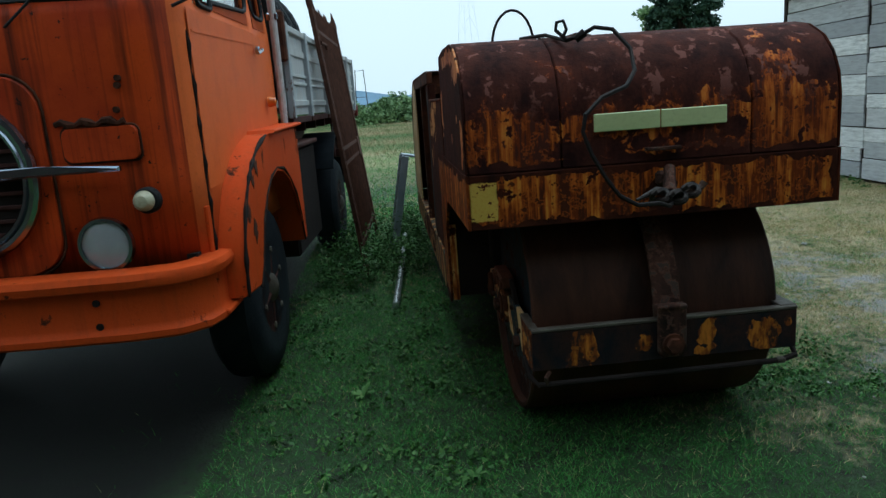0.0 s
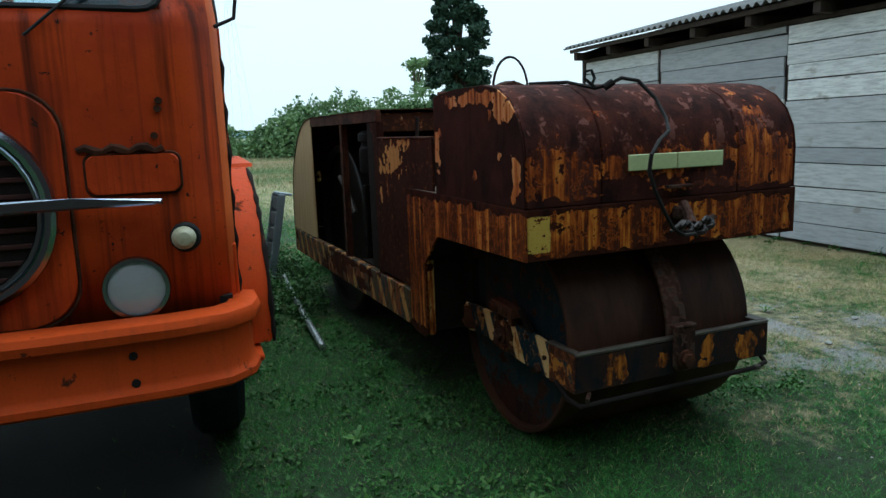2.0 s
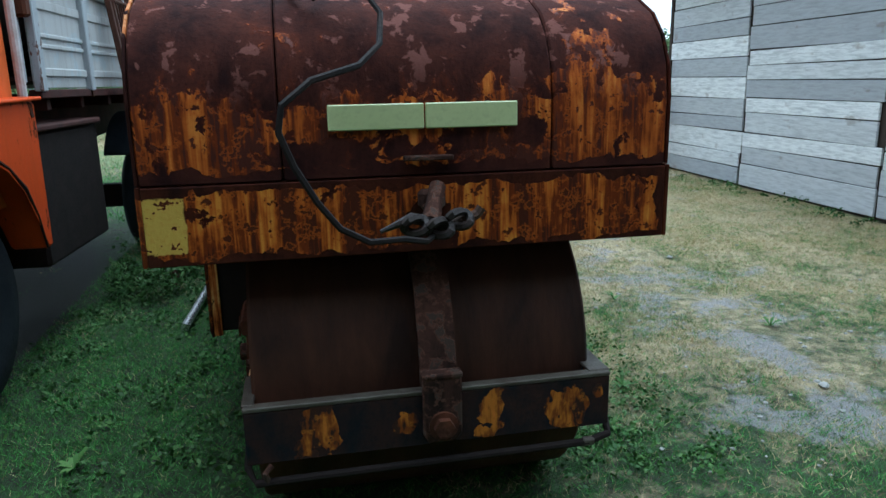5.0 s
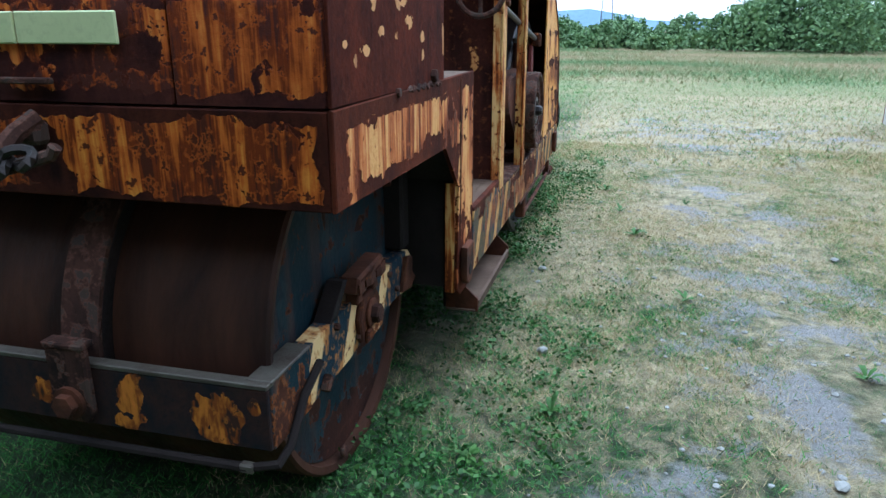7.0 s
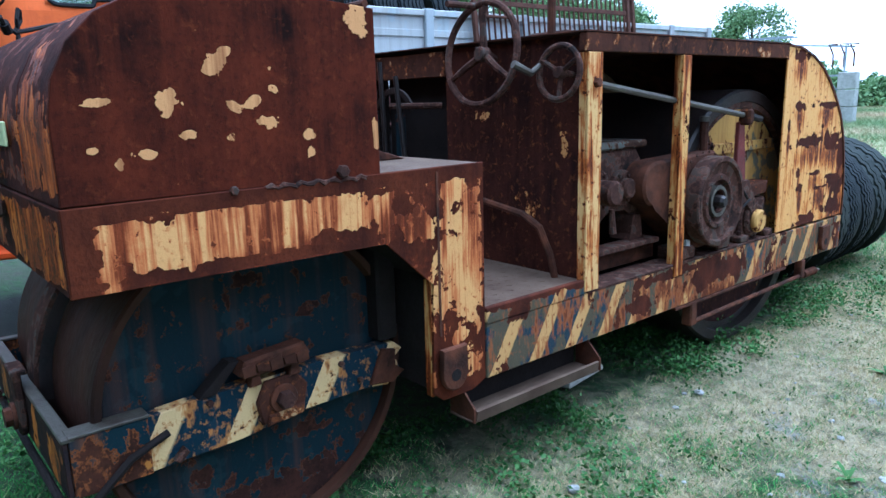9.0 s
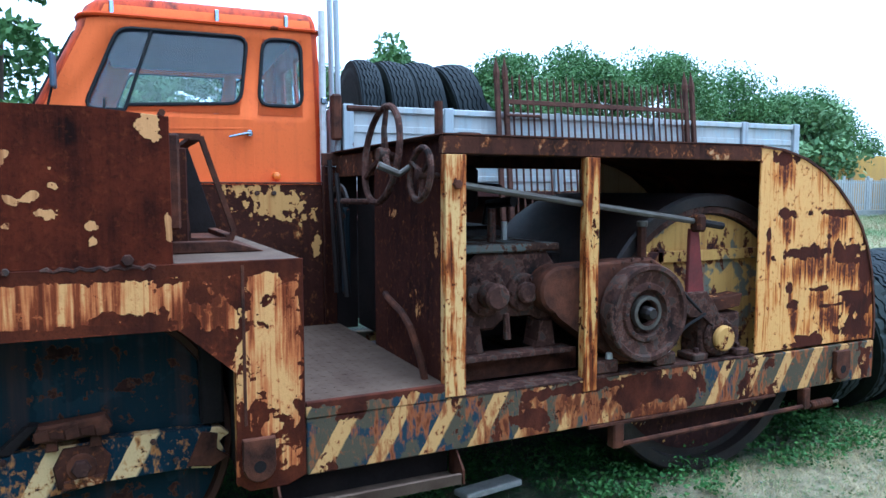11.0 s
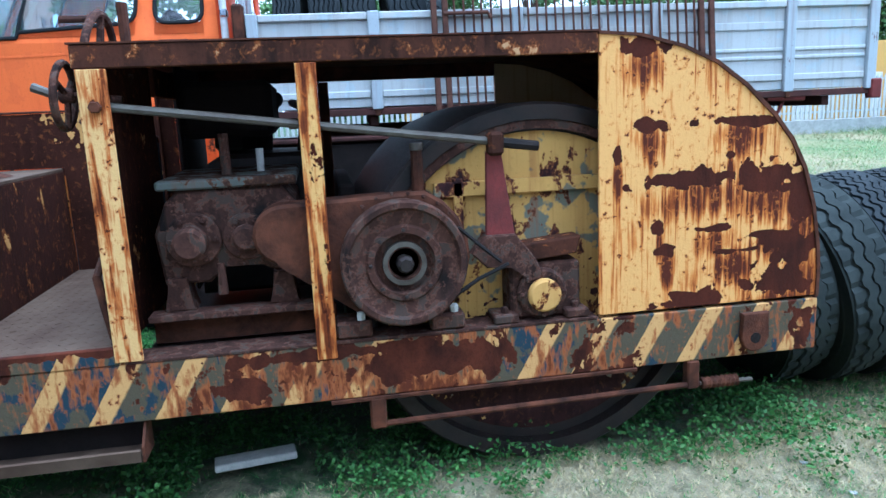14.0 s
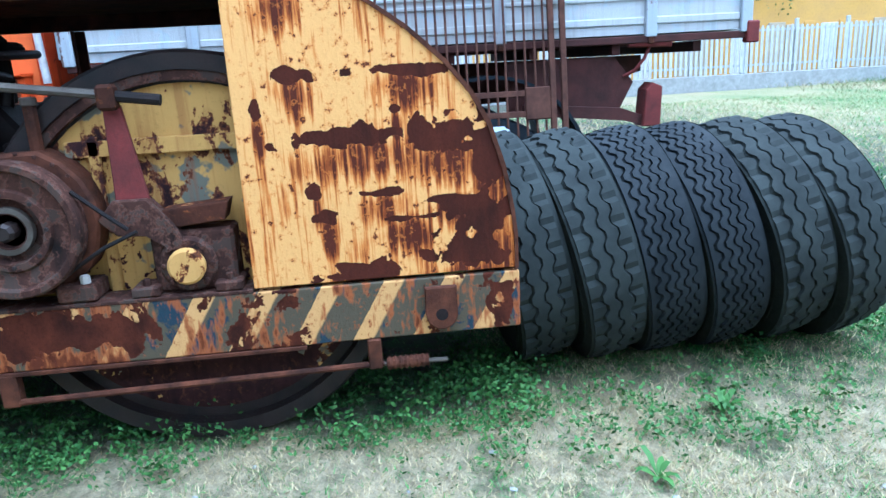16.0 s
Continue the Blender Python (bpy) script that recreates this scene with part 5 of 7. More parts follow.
for x0, x1, s in ((1.632, 1.690, 1), (0.504, 0.526, -1)):
    arm = part("yoke_arm", prism(ARM, "x", x0, x1, 0.004), "arm", roller, "striped side arm of the drum yoke")
    part("tray_side", box(x0 - 0.003, x1 + 0.003, 2.702, 2.925, 0.412, 0.600, 0.003), "tray_side", arm, "rusty side of the front tray")
    part("side_lip", box(x0 - 0.008, x1 + 0.008, 2.70, 2.93, 0.601, 0.612, 0.003), "rod", arm)
    xo = x1 if s > 0 else x0

    def slab(points, near, far, bevel, xo=xo, s=s):
        return prism(points, "x", min(xo + s * near, xo + s * far), max(xo + s * near, xo + s * far), bevel)

    part("bearing_block", slab([(3.29, 0.455), (3.45, 0.47), (3.47, 0.56), (3.43, 0.612), (3.31, 0.608), (3.275, 0.54)], 0.0, 0.022, 0.006), "beam", arm, "flaking bearing block")
    part("block_flange", slab([(3.30, 0.452), (3.44, 0.464), (3.445, 0.500), (3.31, 0.49)], 0.022, 0.040, 0.005), "beam", arm)
    part("block_cap", slab([(3.215, 0.658), (3.235, 0.706), (3.455, 0.722), (3.48, 0.678), (3.44, 0.650), (3.25, 0.642)], -0.03, 0.040, 0.008), "rust", arm, "scaling rusty bearing cap")
    for y in (3.275, 3.42):
        part("cap_foot", slab([(y - 0.022, 0.605), (y + 0.022, 0.606), (y + 0.016, 0.652), (y - 0.016, 0.650)], -0.02, 0.026, 0.004), "rust", arm)
    for k in range(5):
        part("rust_scale", slab([(3.225 + 0.05 * k, 0.650 + 0.012 * (k % 2)), (3.27 + 0.05 * k, 0.655), (3.265 + 0.05 * k, 0.694 + 0.008 * (k % 3)), (3.22 + 0.05 * k, 0.688)], 0.040, 0.046 + 0.003 * (k % 2), 0.002), "beam" if k % 2 else "rust", arm)
    part("axle_nut", disc((0, 3.37, 0.535), "x", 0.034, min(xo + s * 0.022, xo + s * 0.062), max(xo + s * 0.022, xo + s * 0.062), 6, 0.006), "iron", arm)
    part("nut_washer", disc((0, 3.37, 0.535), "x", 0.052, min(xo + s * 0.022, xo + s * 0.034), max(xo + s * 0.022, xo + s * 0.034), 20, 0.003), "rust", arm, "", True)
    part("brace", prism([(3.08, 0.60), (3.20, 0.705), (3.235, 0.70), (3.14, 0.60)], "x", x0, x1, 0.002), "hollow", arm)
    part("end_bracket", slab([(3.74, 0.47), (3.80, 0.60), (3.86, 0.585), (3.85, 0.52), (3.90, 0.49), (3.84, 0.455)], 0.0, 0.022, 0.004), "rust", arm, "bent end bracket")
    part("spring_lug", slab([(2.985, 0.44), (3.02, 0.475), (3.035, 0.455), (3.0, 0.425)], 0.0, 0.03, 0.004), "iron", arm)
    for y, z in ((3.29, 0.478), (3.42, 0.484), (2.95, 0.52), (3.62, 0.585), (3.12, 0.585), (3.70, 0.50)):
        part("arm_bolt", bolt((xo if s > 0 else xo - 0.02, y, z), "x", 0.012, 0.016), "iron", arm)
    part("yoke_upright", box(x0 - (0.06 if s > 0 else 0), x1 + (0 if s > 0 else 0.06), 3.80, 3.89, 0.62, 1.20, 0.01), "hollow", roller)
part("yoke_head", box(0.56, 1.63, 3.93, 4.05, 0.80, 1.20, 0.01), "hollow", roller)
tray = part("scraper_tray", box(0.502, 1.692, 2.684, 2.699, 0.418, 0.592, 0.003), "tray", roller, "dark front tray with orange paint patches")
part("tray_lip", box(0.500, 1.694, 2.682, 2.720, 0.593, 0.608, 0.003), "rod", tray, "worn steel lip")
part("tray_floor", box(0.50, 1.69, 2.700, 2.80, 0.418, 0.428, 0.002), "rust", tray)
strap_arc = arc(FC[0], FC[1], FR + 0.060, 118, 183, 14)
inner_arc = arc(FC[0], FC[1], FR + 0.045, 183, 118, 14)
strap = part("scraper_strap", prism(strap_arc + inner_arc, "x", 1.055, 1.175, 0.003), "iron", roller, "curved steel strap over the drum", True)
part("strap_flange", prism(arc(FC[0], FC[1], FR + 0.045, 118, 183, 14) + arc(FC[0], FC[1], FR + 0.004, 183, 118, 14), "x", 1.163, 1.175, 0), "grease", strap)
part("strap_foot", prism([(1.052, 0.465), (1.052, 0.67), (1.178, 0.67), (1.178, 0.465), (1.160, 0.435), (1.07, 0.435)], "y", 2.655, 2.681, 0.006), "iron", strap)
part("strap_pad", box(1.05, 1.18, 2.650, 2.700, 0.655, 0.672, 0.004), "iron", strap)
part("strap_nut", lathe([(0.034, 2.620), (0.034, 2.655)], (1.115, 0, 0.497), "y", 6), "rust", strap)
part("strap_washer", disc((1.115, 0, 0.497), "y", 0.048, 2.643, 2.656, 20), "rust", strap)
bar = part("front_bar", tube([(0.500, 2.86, 0.425), (0.497, 2.75, 0.372), (0.525, 2.688, 0.352), (1.62, 2.680, 0.362), (1.70, 2.70, 0.372), (1.712, 2.75, 0.40), (1.705, 2.86, 0.49), (1.70, 2.98, 0.535)], 0.013), "hollow", roller, "bent black bar under the tray", True)
part("bar_hook", tube([(0.56, 2.685, 0.356), (0.555, 2.675, 0.39), (0.575, 2.688, 0.41)], 0.010), "iron", bar)
part("bar_clip", box(1.600, 1.640, 2.668, 2.694, 0.350, 0.376, 0.004), "rod", bar, "bright worn clip")
# sign, cable and coupling on the nose
for x0, x1 in ((0.806, 1.086), (1.091, 1.372)):
    part("sign_plate", box(x0, x1, 2.708, 2.718, 1.428, 1.502, 0.003), "sign_plate", roller, "plain pale green plate")
part("nose_bracket", box(1.02, 1.17, 2.69, 2.72, 1.335, 1.35, 0.003), "iron", roller)
part("nose_bracket", box(1.06, 1.14, 2.67, 2.72, 1.19, 1.25, 0.012), "iron", roller)
part("drawbar", tube([(1.12, 2.70, 1.255), (1.10, 2.65, 1.225), (1.08, 2.60, 1.17)], [0.026, 0.024, 0.03]), "iron", roller, "", True)
for c in ((1.03, 2.59, 1.165), (1.10, 2.585, 1.155), (1.16, 2.60, 1.175)):
    part("coupling", tube([(c[0] + 0.034 * math.cos(a), c[1] - 0.012 + 0.012 * math.sin(2 * a), c[2] + 0.022 * math.sin(a)) for a in [i * math.tau / 14 for i in range(14)]], 0.013, 6, closed=True), "grease", roller, "", True)
part("hook_bar", tube([(0.93, 2.57, 1.155), (1.02, 2.59, 1.185), (1.12, 2.60, 1.16)], [0.006, 0.016, 0.018]), "grease", roller, "", True)
part("hand_screw", tube([(1.12, 2.60, 1.15), (1.22, 2.62, 1.18), (1.235, 2.62, 1.20)], 0.016), "iron", roller)


def nosed(points):
    """Spread over the width of the nose and carried up with the curve of the cover."""
    return [(1.13 + (x - 1.13) * 1.06, y - 0.008, z + max(0.0, z - 1.29) * 0.055) for x, y, z in points]


cable = [(0.66, 3.30, 1.832), (0.72, 3.05, 1.822), (0.77, 2.90, 1.785), (0.82, 2.86, 1.80), (0.87, 2.84, 1.825), (0.93, 2.80, 1.81), (0.98, 2.74, 1.73), (0.965, 2.65, 1.645), (0.90, 2.55, 1.59),
         (0.78, 2.46, 1.555), (0.71, 2.42, 1.50), (0.70, 2.42, 1.44), (0.73, 2.42, 1.36), (0.78, 2.42, 1.27), (0.83, 2.43, 1.20), (0.90, 2.44, 1.158), (0.99, 2.48, 1.152), (1.06, 2.55, 1.125), (1.11, 2.62, 1.14)]
part("cable", tube(nosed(cable), 0.009, 6), "cable", roller, "black cable hanging over the nose", True)
part("cable_joint", tube(nosed([(0.80, 2.87, 1.785), (0.835, 2.855, 1.81)]), 0.018, 8), "cable", roller, "", True)
part("cable_loop", tube(nosed([(0.66 + 0.10 * math.cos(a), 3.50, 1.815 + 0.165 * math.sin(a)) for a in [radians(180 - 15 * i) for i in range(13)]]), 0.007, 6), "cable", roller, "", True)
part("cable_loop", tube(nosed([(0.77, 2.90, 1.79), (0.735, 2.93, 1.83), (0.74, 2.93, 1.86), (0.765, 2.92, 1.865), (0.775, 2.91, 1.83), (0.76, 2.91, 1.80)]), 0.008, 6), "cable", roller, "", True)

# ---- the lorry; its own frame: x across, y from the nose to the tail ----
lorry = thing("lorry", "old orange flatbed lorry with a grey-blue dropside body, rusting", "truck", (-1.975, 3.05, 0), -3.4)


def lp(name, bm, material, parent=lorry, label="", smooth=False):
    return part(name, bm, material, parent, label, smooth, local=True)


RING = [(0.03, 0.0), (0.45, 0.0), (0.86, 0.015), (0.96, 0.045), (1.03, 0.105), (1.065, 0.20), (1.07, 0.36), (1.07, 0.62), (1.07, 1.40), (1.07, 1.535), (1.07, 1.87), (1.07, 1.97), (1.03, 2.03), (0.95, 2.045), (0.62, 2.045), (0.03, 2.045)]
LEVELS = [(0.96, 0, 0), (1.35, 0, 0), (1.90, 0, 0), (2.06, 0, 0.002), (2.125, 0.012, 0.004), (2.70, 0.30, 0.05), (2.76, 0.315, 0.056), (2.86, 0.36, 0.075), (2.92, 0.43, 0.12), (2.955, 0.55, 0.24)]


def ring_at(level):
    z, shift, inset = level
    half = [(x * (1 - inset / 1.07), y + shift * (1 - y / 2.045) - inset * 0.5 * (y / 2.045), z) for x, y in RING]
    return half + [(-x, y, z) for x, y, z in half[::-1]]


n = len(RING) * 2
WINDOWS = [(0, 1), (1, 2), (7, 8), (6, 7), (9, 10), (14, 15)]
holes = set()
for a, b in WINDOWS:
    holes.add(a)
    holes.add(n - 1 - b)
holes.discard(n - 1)
bm = bmesh.new()
rows = [[bm.verts.new(p) for p in ring_at(l)] for l in LEVELS]
for i in range(len(rows) - 1):
    for k in range(n):
        if i == 4 and k in holes:
            continue
        bm.faces.new((rows[i][k], rows[i][(k + 1) % n], rows[i + 1][(k + 1) % n], rows[i + 1][k]))
bm.faces.new(rows[-1])
shell = lp("cab_shell", bm, "orange", lorry, "rounded orange cab, streaked with rust", True)
shell.data.materials.append(M["orange_sheen"])
# Side faces take the paler copy that carries the sky sheen.
for f in shell.data.polygons:
    f.material_index = 1 if abs(f.normal.x) > 0.9 else 0
thick = shell.modifiers.new("sheet", "SOLIDIFY")
thick.thickness, thick.offset = 0.03, -1
low, high = ring_at((2.115, 0.016, 0.022)), ring_at((2.71, 0.306, 0.066))
names = {0: "windscreen", 1: "windscreen", 7: "door_window", 6: "vent_window", 9: "quarter_window", 14: "rear_window"}
for a, b in WINDOWS:
    for k, k2 in ((a, b), (n - 1 - b, n - 1 - a)):
        g2 = bmesh.new()
        quad = [low[k], low[k2], high[k2], high[k]]
        mid = sum((Vector(q) for q in quad), Vector()) / 4
        inward = (Vector((0, 1.0, mid.z)) - mid).normalized() * 0.004
        outer = [g2.verts.new(q) for q in quad]
        inner = [g2.verts.new(Vector(q) + inward) for q in quad]
        g2.faces.new(outer)
        g2.faces.new(inner[::-1])
        for i in range(4):
            g2.faces.new((outer[i], outer[(i + 1) % 4], inner[(i + 1) % 4], inner[i]))
        p = lp(names[a], g2, "sky_tint_glass" if a < 2 else "glass", lorry, "dusty window pane")
        p.visible_shadow = False


def gasket(points, r=0.014, material="black"):
    """A rubber strip round a window, with rounded corners."""
    pts = [Vector(p) for p in points]
    out = []
    m = len(pts)
    for i in range(m):
        a, b, c = pts[i - 1], pts[i], pts[(i + 1) % m]
        d1, d2 = (a - b), (c - b)
        cut = min(0.09, d1.length * 0.4, d2.length * 0.4)
        s, e = b + d1.normalized() * cut, b + d2.normalized() * cut
        for t in (0, 0.25, 0.5, 0.75, 1):
            out.append((s * (1 - t) ** 2 + b * 2 * t * (1 - t) + e * t * t)[:])
    return tube(out, r, 6, closed=True)


lowo, higho = ring_at((2.125, 0.012, 0.0)), ring_at((2.70, 0.30, 0.046))


def edge(k, up):
    """A point on a window post, from the sill line (0) to the head (1)."""
    return tuple(Vector(lowo[k]).lerp(Vector(higho[k]), up))


def side_fill(points):
    """Sheet below a raised window sill."""
    f = bmesh.new()
    f.faces.new([f.verts.new(Vector(p)) for p in points])
    bmesh.ops.solidify(f, geom=f.faces, thickness=0.012)
    lp("window_sill", f, "orange_sheen")


for a, b, c, d, e in ((6, 7, 8, 9, 10), (n - 7, n - 8, n - 9, n - 10, n - 11)):
    lp("window_rubber", gasket([edge(a, 0), edge(b, 0), edge(b, 0.065), edge(c, 0.14), edge(c, 1), edge(a, 1)]), "black")
    lp("window_rubber", gasket([edge(d, 0.13), edge(e, 0.13), edge(e, 1), edge(d, 1)]), "black")
    side_fill([edge(b, 0), edge(c, 0), edge(c, 0.14), edge(b, 0.065)])
    side_fill([edge(d, 0), edge(e, 0), edge(e, 0.13), edge(d, 0.13)])
lp("window_rubber", gasket([lowo[0], lowo[2], higho[2], higho[0]]), "black")
lp("window_rubber", gasket([lowo[n - 1], lowo[n - 3], higho[n - 3], higho[n - 1]]), "black")
lp("vent_bar", tube([edge(7, 0), edge(7, 1)], 0.012, 6), "black")
# corner fillers that round the side windows off
for k, k2 in ((6, 8), (9, 10)):
    for base, other, s in ((lowo, higho, 1), (higho, lowo, -1)):
        for q, q2 in ((k, k2), (k2, k)):
            b = Vector(base[q] if s < 0 or q == 6 else edge(q, 0.14 if k == 6 else 0.13))
            u = (Vector(base[q2]) - b).normalized() * 0.05
            v = (Vector(other[q]) - b).normalized() * 0.05
            f = bmesh.new()
            fan = [b + u * (1 - math.sin(t)) + v * (1 - math.cos(t)) for t in [i * math.pi / 10 for i in range(6)]]
            vs = [f.verts.new(b)] + [f.verts.new(p) for p in fan]
            for i in range(1, 6):
                f.faces.new((vs[0], vs[i], vs[i + 1]))
            bmesh.ops.solidify(f, geom=f.faces, thickness=0.012)
            lp("window_corner", f, "orange_sheen")
# roof edge and gutter
lp("roof_gutter", tube(ring_at((2.785, 0.315, 0.045)), 0.016, 6, closed=True), "orange_worn")
for y in (0.55, 1.25, 1.75):
    lp("roof_clip", box(1.0, 1.035, y, y + 0.03, 2.78, 2.88, 0.006), "chrome")
# doors
for s in (1, -1):
    bm = prism([(0.23, 1.27), (0.23, 2.09), (1.505, 2.09), (1.505, 1.66), (1.40, 1.62), (1.20, 1.56), (0.95, 1.45), (0.68, 1.28)], "x", min(s * 1.0705, s * 1.074), max(s * 1.0705, s * 1.074), 0.001)
    door = lp("door", bm, "orange_sheen", lorry, "orange door, paler with sky sheen in its colour, with a chrome handle")
    lp("door_swage", prism([(0.26, 1.985), (0.26, 2.0), (1.49, 2.03), (1.49, 2.015)], "x", min(s * 1.0745, s * 1.077), max(s * 1.0745, s * 1.077), 0.001), "orange_sheen", door)
    h = lp("door_handle", tube([(s * 1.105, 1.47, 1.985), (s * 1.13, 1.44, 1.982), (s * 1.132, 1.32, 1.955)], [0.016, 0.013, 0.009]), "chrome", door, "chrome lever handle", True)
    lp("handle_rose", disc((0, 1.47, 1.985), "x", 0.025, min(s * 1.084, s * 1.108), max(s * 1.084, s * 1.108), 16, 0.004), "chrome", door, "", True)
    lp("corner_seam", tube([(s * (1.066 + 0.003 * math.sin(z * 37)), 0.215 + 0.004 * math.sin(z * 23), z) for z in [0.97 + 0.06 * i for i in range(18)]], [0.010 + 0.006 * math.sin(i * 2.1) for i in range(18)], 6), "hollow", lorry, "corroded black corner seam")
    lp("side_blinker", lathe([(0.034, 1.084), (0.034, 1.10), (0.026, 1.13), (0.001, 1.14)], (0, 1.66, 1.67), "x", 18, m=Matrix.Diagonal((s, 1, 1, 1))), "amber", lorry, "amber side lamp", True)
    # wing over the front wheel
    wing = [(0.20, 0.74), (0.24, 0.97), (0.33, 1.14), (0.47, 1.29), (0.66, 1.40), (0.90, 1.47), (1.15, 1.49), (1.92, 1.50), (1.90, 0.70), (1.84, 0.70)]
    wing += [(1.17 + 0.66 * math.cos(radians(a)), 0.56 + 0.72 * math.sin(radians(a))) for a in range(12, 171, 16)] + [(0.46, 0.72)]
    front = wing[:8]
    soft = []
    for i in range(len(front) - 1):
        p0, p1, p2, p3 = (Vector(front[max(0, min(len(front) - 1, i + k))]) for k in (-1, 0, 1, 2))
        for t in (0, 0.25, 0.5, 0.75):
            soft.append(tuple(0.5 * (2 * p1 + (p2 - p0) * t + (2 * p0 - 5 * p1 + 4 * p2 - p3) * t * t + (3 * p1 - p0 - 3 * p2 + p3) * t ** 3)))
    lp("front_wing", prism(soft + wing[7:], "x", min(s * 1.0, s * 1.20), max(s * 1.0, s * 1.20), 0.02), "orange_worn", lorry, "orange wing with flaking paint", True)
    for k, line in enumerate((soft[:22], wing[10:21])):
        lp("wing_edge", tube([(s * 1.198, y, z) for y, z in line], [0.006 + 0.010 * abs(math.sin(i * 1.7 + k) * math.sin(i * 0.6)) for i in range(len(line))], 6), "hollow", lorry, "blackened flaking wing edge")
    for y, z, q in ((0.36, 1.13, 0.05), (0.52, 1.27, 0.035), (0.62, 1.33, 0.045), (0.46, 1.02, 0.055), (1.86, 1.44, 0.03)):
        blot = [(y + q * (0.7 + 0.3 * math.sin(i * 2.9 + y * 9)) * math.cos(i * math.tau / 11), z + q * 1.4 * (0.7 + 0.3 * math.sin(i * 4.1 + z * 7)) * math.sin(i * math.tau / 11)) for i in range(11)]
        lp("rust_hole", prism(blot, "x", min(s * 1.196, s * 1.203), max(s * 1.196, s * 1.203), 0), "rust", lorry, "rusted patch on the wing")
    lp("wing_top", prism([(1.02, 1.485), (1.93, 1.503), (1.93, 1.523), (1.04, 1.505)], "x", min(s * 1.0, s * 1.235), max(s * 1.0, s * 1.235), 0.006), "orange_worn")
    lp("cab_step", box(min(s * 0.92, s * 1.14), max(s * 0.92, s * 1.14), 0.06, 0.30, 0.70, 0.725, 0.006), "bumper", lorry, "toothed orange step")
    lp("lower_side", box(min(s * 1.03, s * 1.066), max(s * 1.03, s * 1.066), 0.16, 0.42, 0.72, 1.20, 0.006), "orange_worn")
# the nose
def rounded(cx, cz, hx, hz, r, n=6):
    pts = []
    for sx, sz, a in ((1, 1, 0), (-1, 1, 90), (-1, -1, 180), (1, -1, 270)):
        pts += [(cx + sx * (hx - r) + r * math.cos(radians(a + 90 * i / n)), cz + sz * (hz - r) + r * math.sin(radians(a + 90 * i / n))) for i in range(n + 1)]
    return pts


panel = lp("grille_panel", prism(rounded(0, 1.40, 0.475, 0.43, 0.16), "y", -0.016, 0.004, 0.006), "orange", lorry, "raised orange grille panel")
lp("panel_seam", tube([(x, -0.002, z) for x, z in rounded(0, 1.40, 0.482, 0.437, 0.16)], 0.007, 6, closed=True), "rust", panel)
lp("grille_mouth", prism(rounded(0, 1.405, 0.40, 0.315, 0.30), "y", -0.022, -0.012, 0), "hollow", panel, "black radiator opening")
for i in range(9):
    z = 1.15 + i * 0.060
    w = 0.39 * math.sqrt(max(0.1, 1 - ((z - 1.405) / 0.36) ** 2))
    lp("grille_slat", box(-w, w, -0.035, -0.022, z, z + 0.018, 0.003), "chassis", panel)
lp("grille_ring", tube([(x, -0.04, z) for x, z in rounded(0, 1.405, 0.415, 0.335, 0.32, 8)], 0.026, 8, closed=True), "chrome", panel, "chrome grille ring", True)
lp("grille_ring", tube([(x, -0.052, z) for x, z in rounded(0, 1.405, 0.385, 0.305, 0.30, 8)], 0.012, 6, closed=True), "chrome", panel, "", True)
for s in (1, -1):
    lp("nose_bar", prism([(s * 0.20, 1.40), (s * 0.20, 1.445), (s * 0.50, 1.445), (s * 0.80, 1.425), (s * 0.80, 1.405)], "y", -0.085, -0.05, 0.008), "chrome", panel, "tapering chrome bar")
    lp("badge_panel", prism(rounded(s * 0.708, 1.520, 0.162, 0.072, 0.03), "y", -0.012, 0.01, 0.005), "orange", lorry, "blank orange badge panel")
    lp("badge_rim", tube([(x, 0.004, z) for x, z in rounded(s * 0.708, 1.520, 0.167, 0.077, 0.032)], 0.006, 6, closed=True), "rust")
    lp("rust_lip", tube([(s * (0.52 + 0.03 * i), 0.004, 1.612 + 0.010 * math.sin(i * 1.9)) for i in range(11)], [0.012 + 0.008 * ((i * 7) % 3) / 2 for i in range(11)], 6), "rust", lorry, "rusted-through lip")
    lamp = lp("headlamp", lathe([(0.095, -0.02), (0.118, -0.028), (0.124, -0.045), (0.118, -0.066), (0.104, -0.066), (0.100, -0.05)], (s * 0.678, 0, 1.088), "y", 40), "chrome", lorry, "round headlamp in a dull chrome rim", True)
    lp("lamp_bowl", lathe([(0.10, -0.048), (0.09, -0.02), (0.06, 0.02), (0.02, 0.04), (0.001, 0.042)], (s * 0.678, 0, 1.088), "y", 32), "reflector", lamp, "", True)
    lens = lp("lens", lathe([(0.101, -0.058), (0.07, -0.070), (0.03, -0.076), (0.001, -0.077), (0.001, -0.073), (0.03, -0.072), (0.07, -0.066), (0.101, -0.054)], (s * 0.678, 0, 1.088), "y", 32), "lens", lamp, "ribbed glass lens", True)
    lens.visible_shadow = False
    side = lp("side_lamp", lathe([(0.058, 0.01), (0.058, -0.02), (0.05, -0.03)], (s * 0.870, 0, 1.265), "y", 24), "black", lorry, "", True)
    lp("side_lamp_dome", lathe([(0.046, -0.028), (0.042, -0.05), (0.026, -0.068), (0.001, -0.073)], (s * 0.863, 0, 1.265), "y", 24), "ivory", side, "ivory lamp glass", True)
    for z in (1.66, 1.76, 1.79):
        lp("panel_hole", disc((s * (0.80 + (z - 1.7) * 0.2), 0, z), "y", 0.014, -0.006, 0.012, 10), "rust")
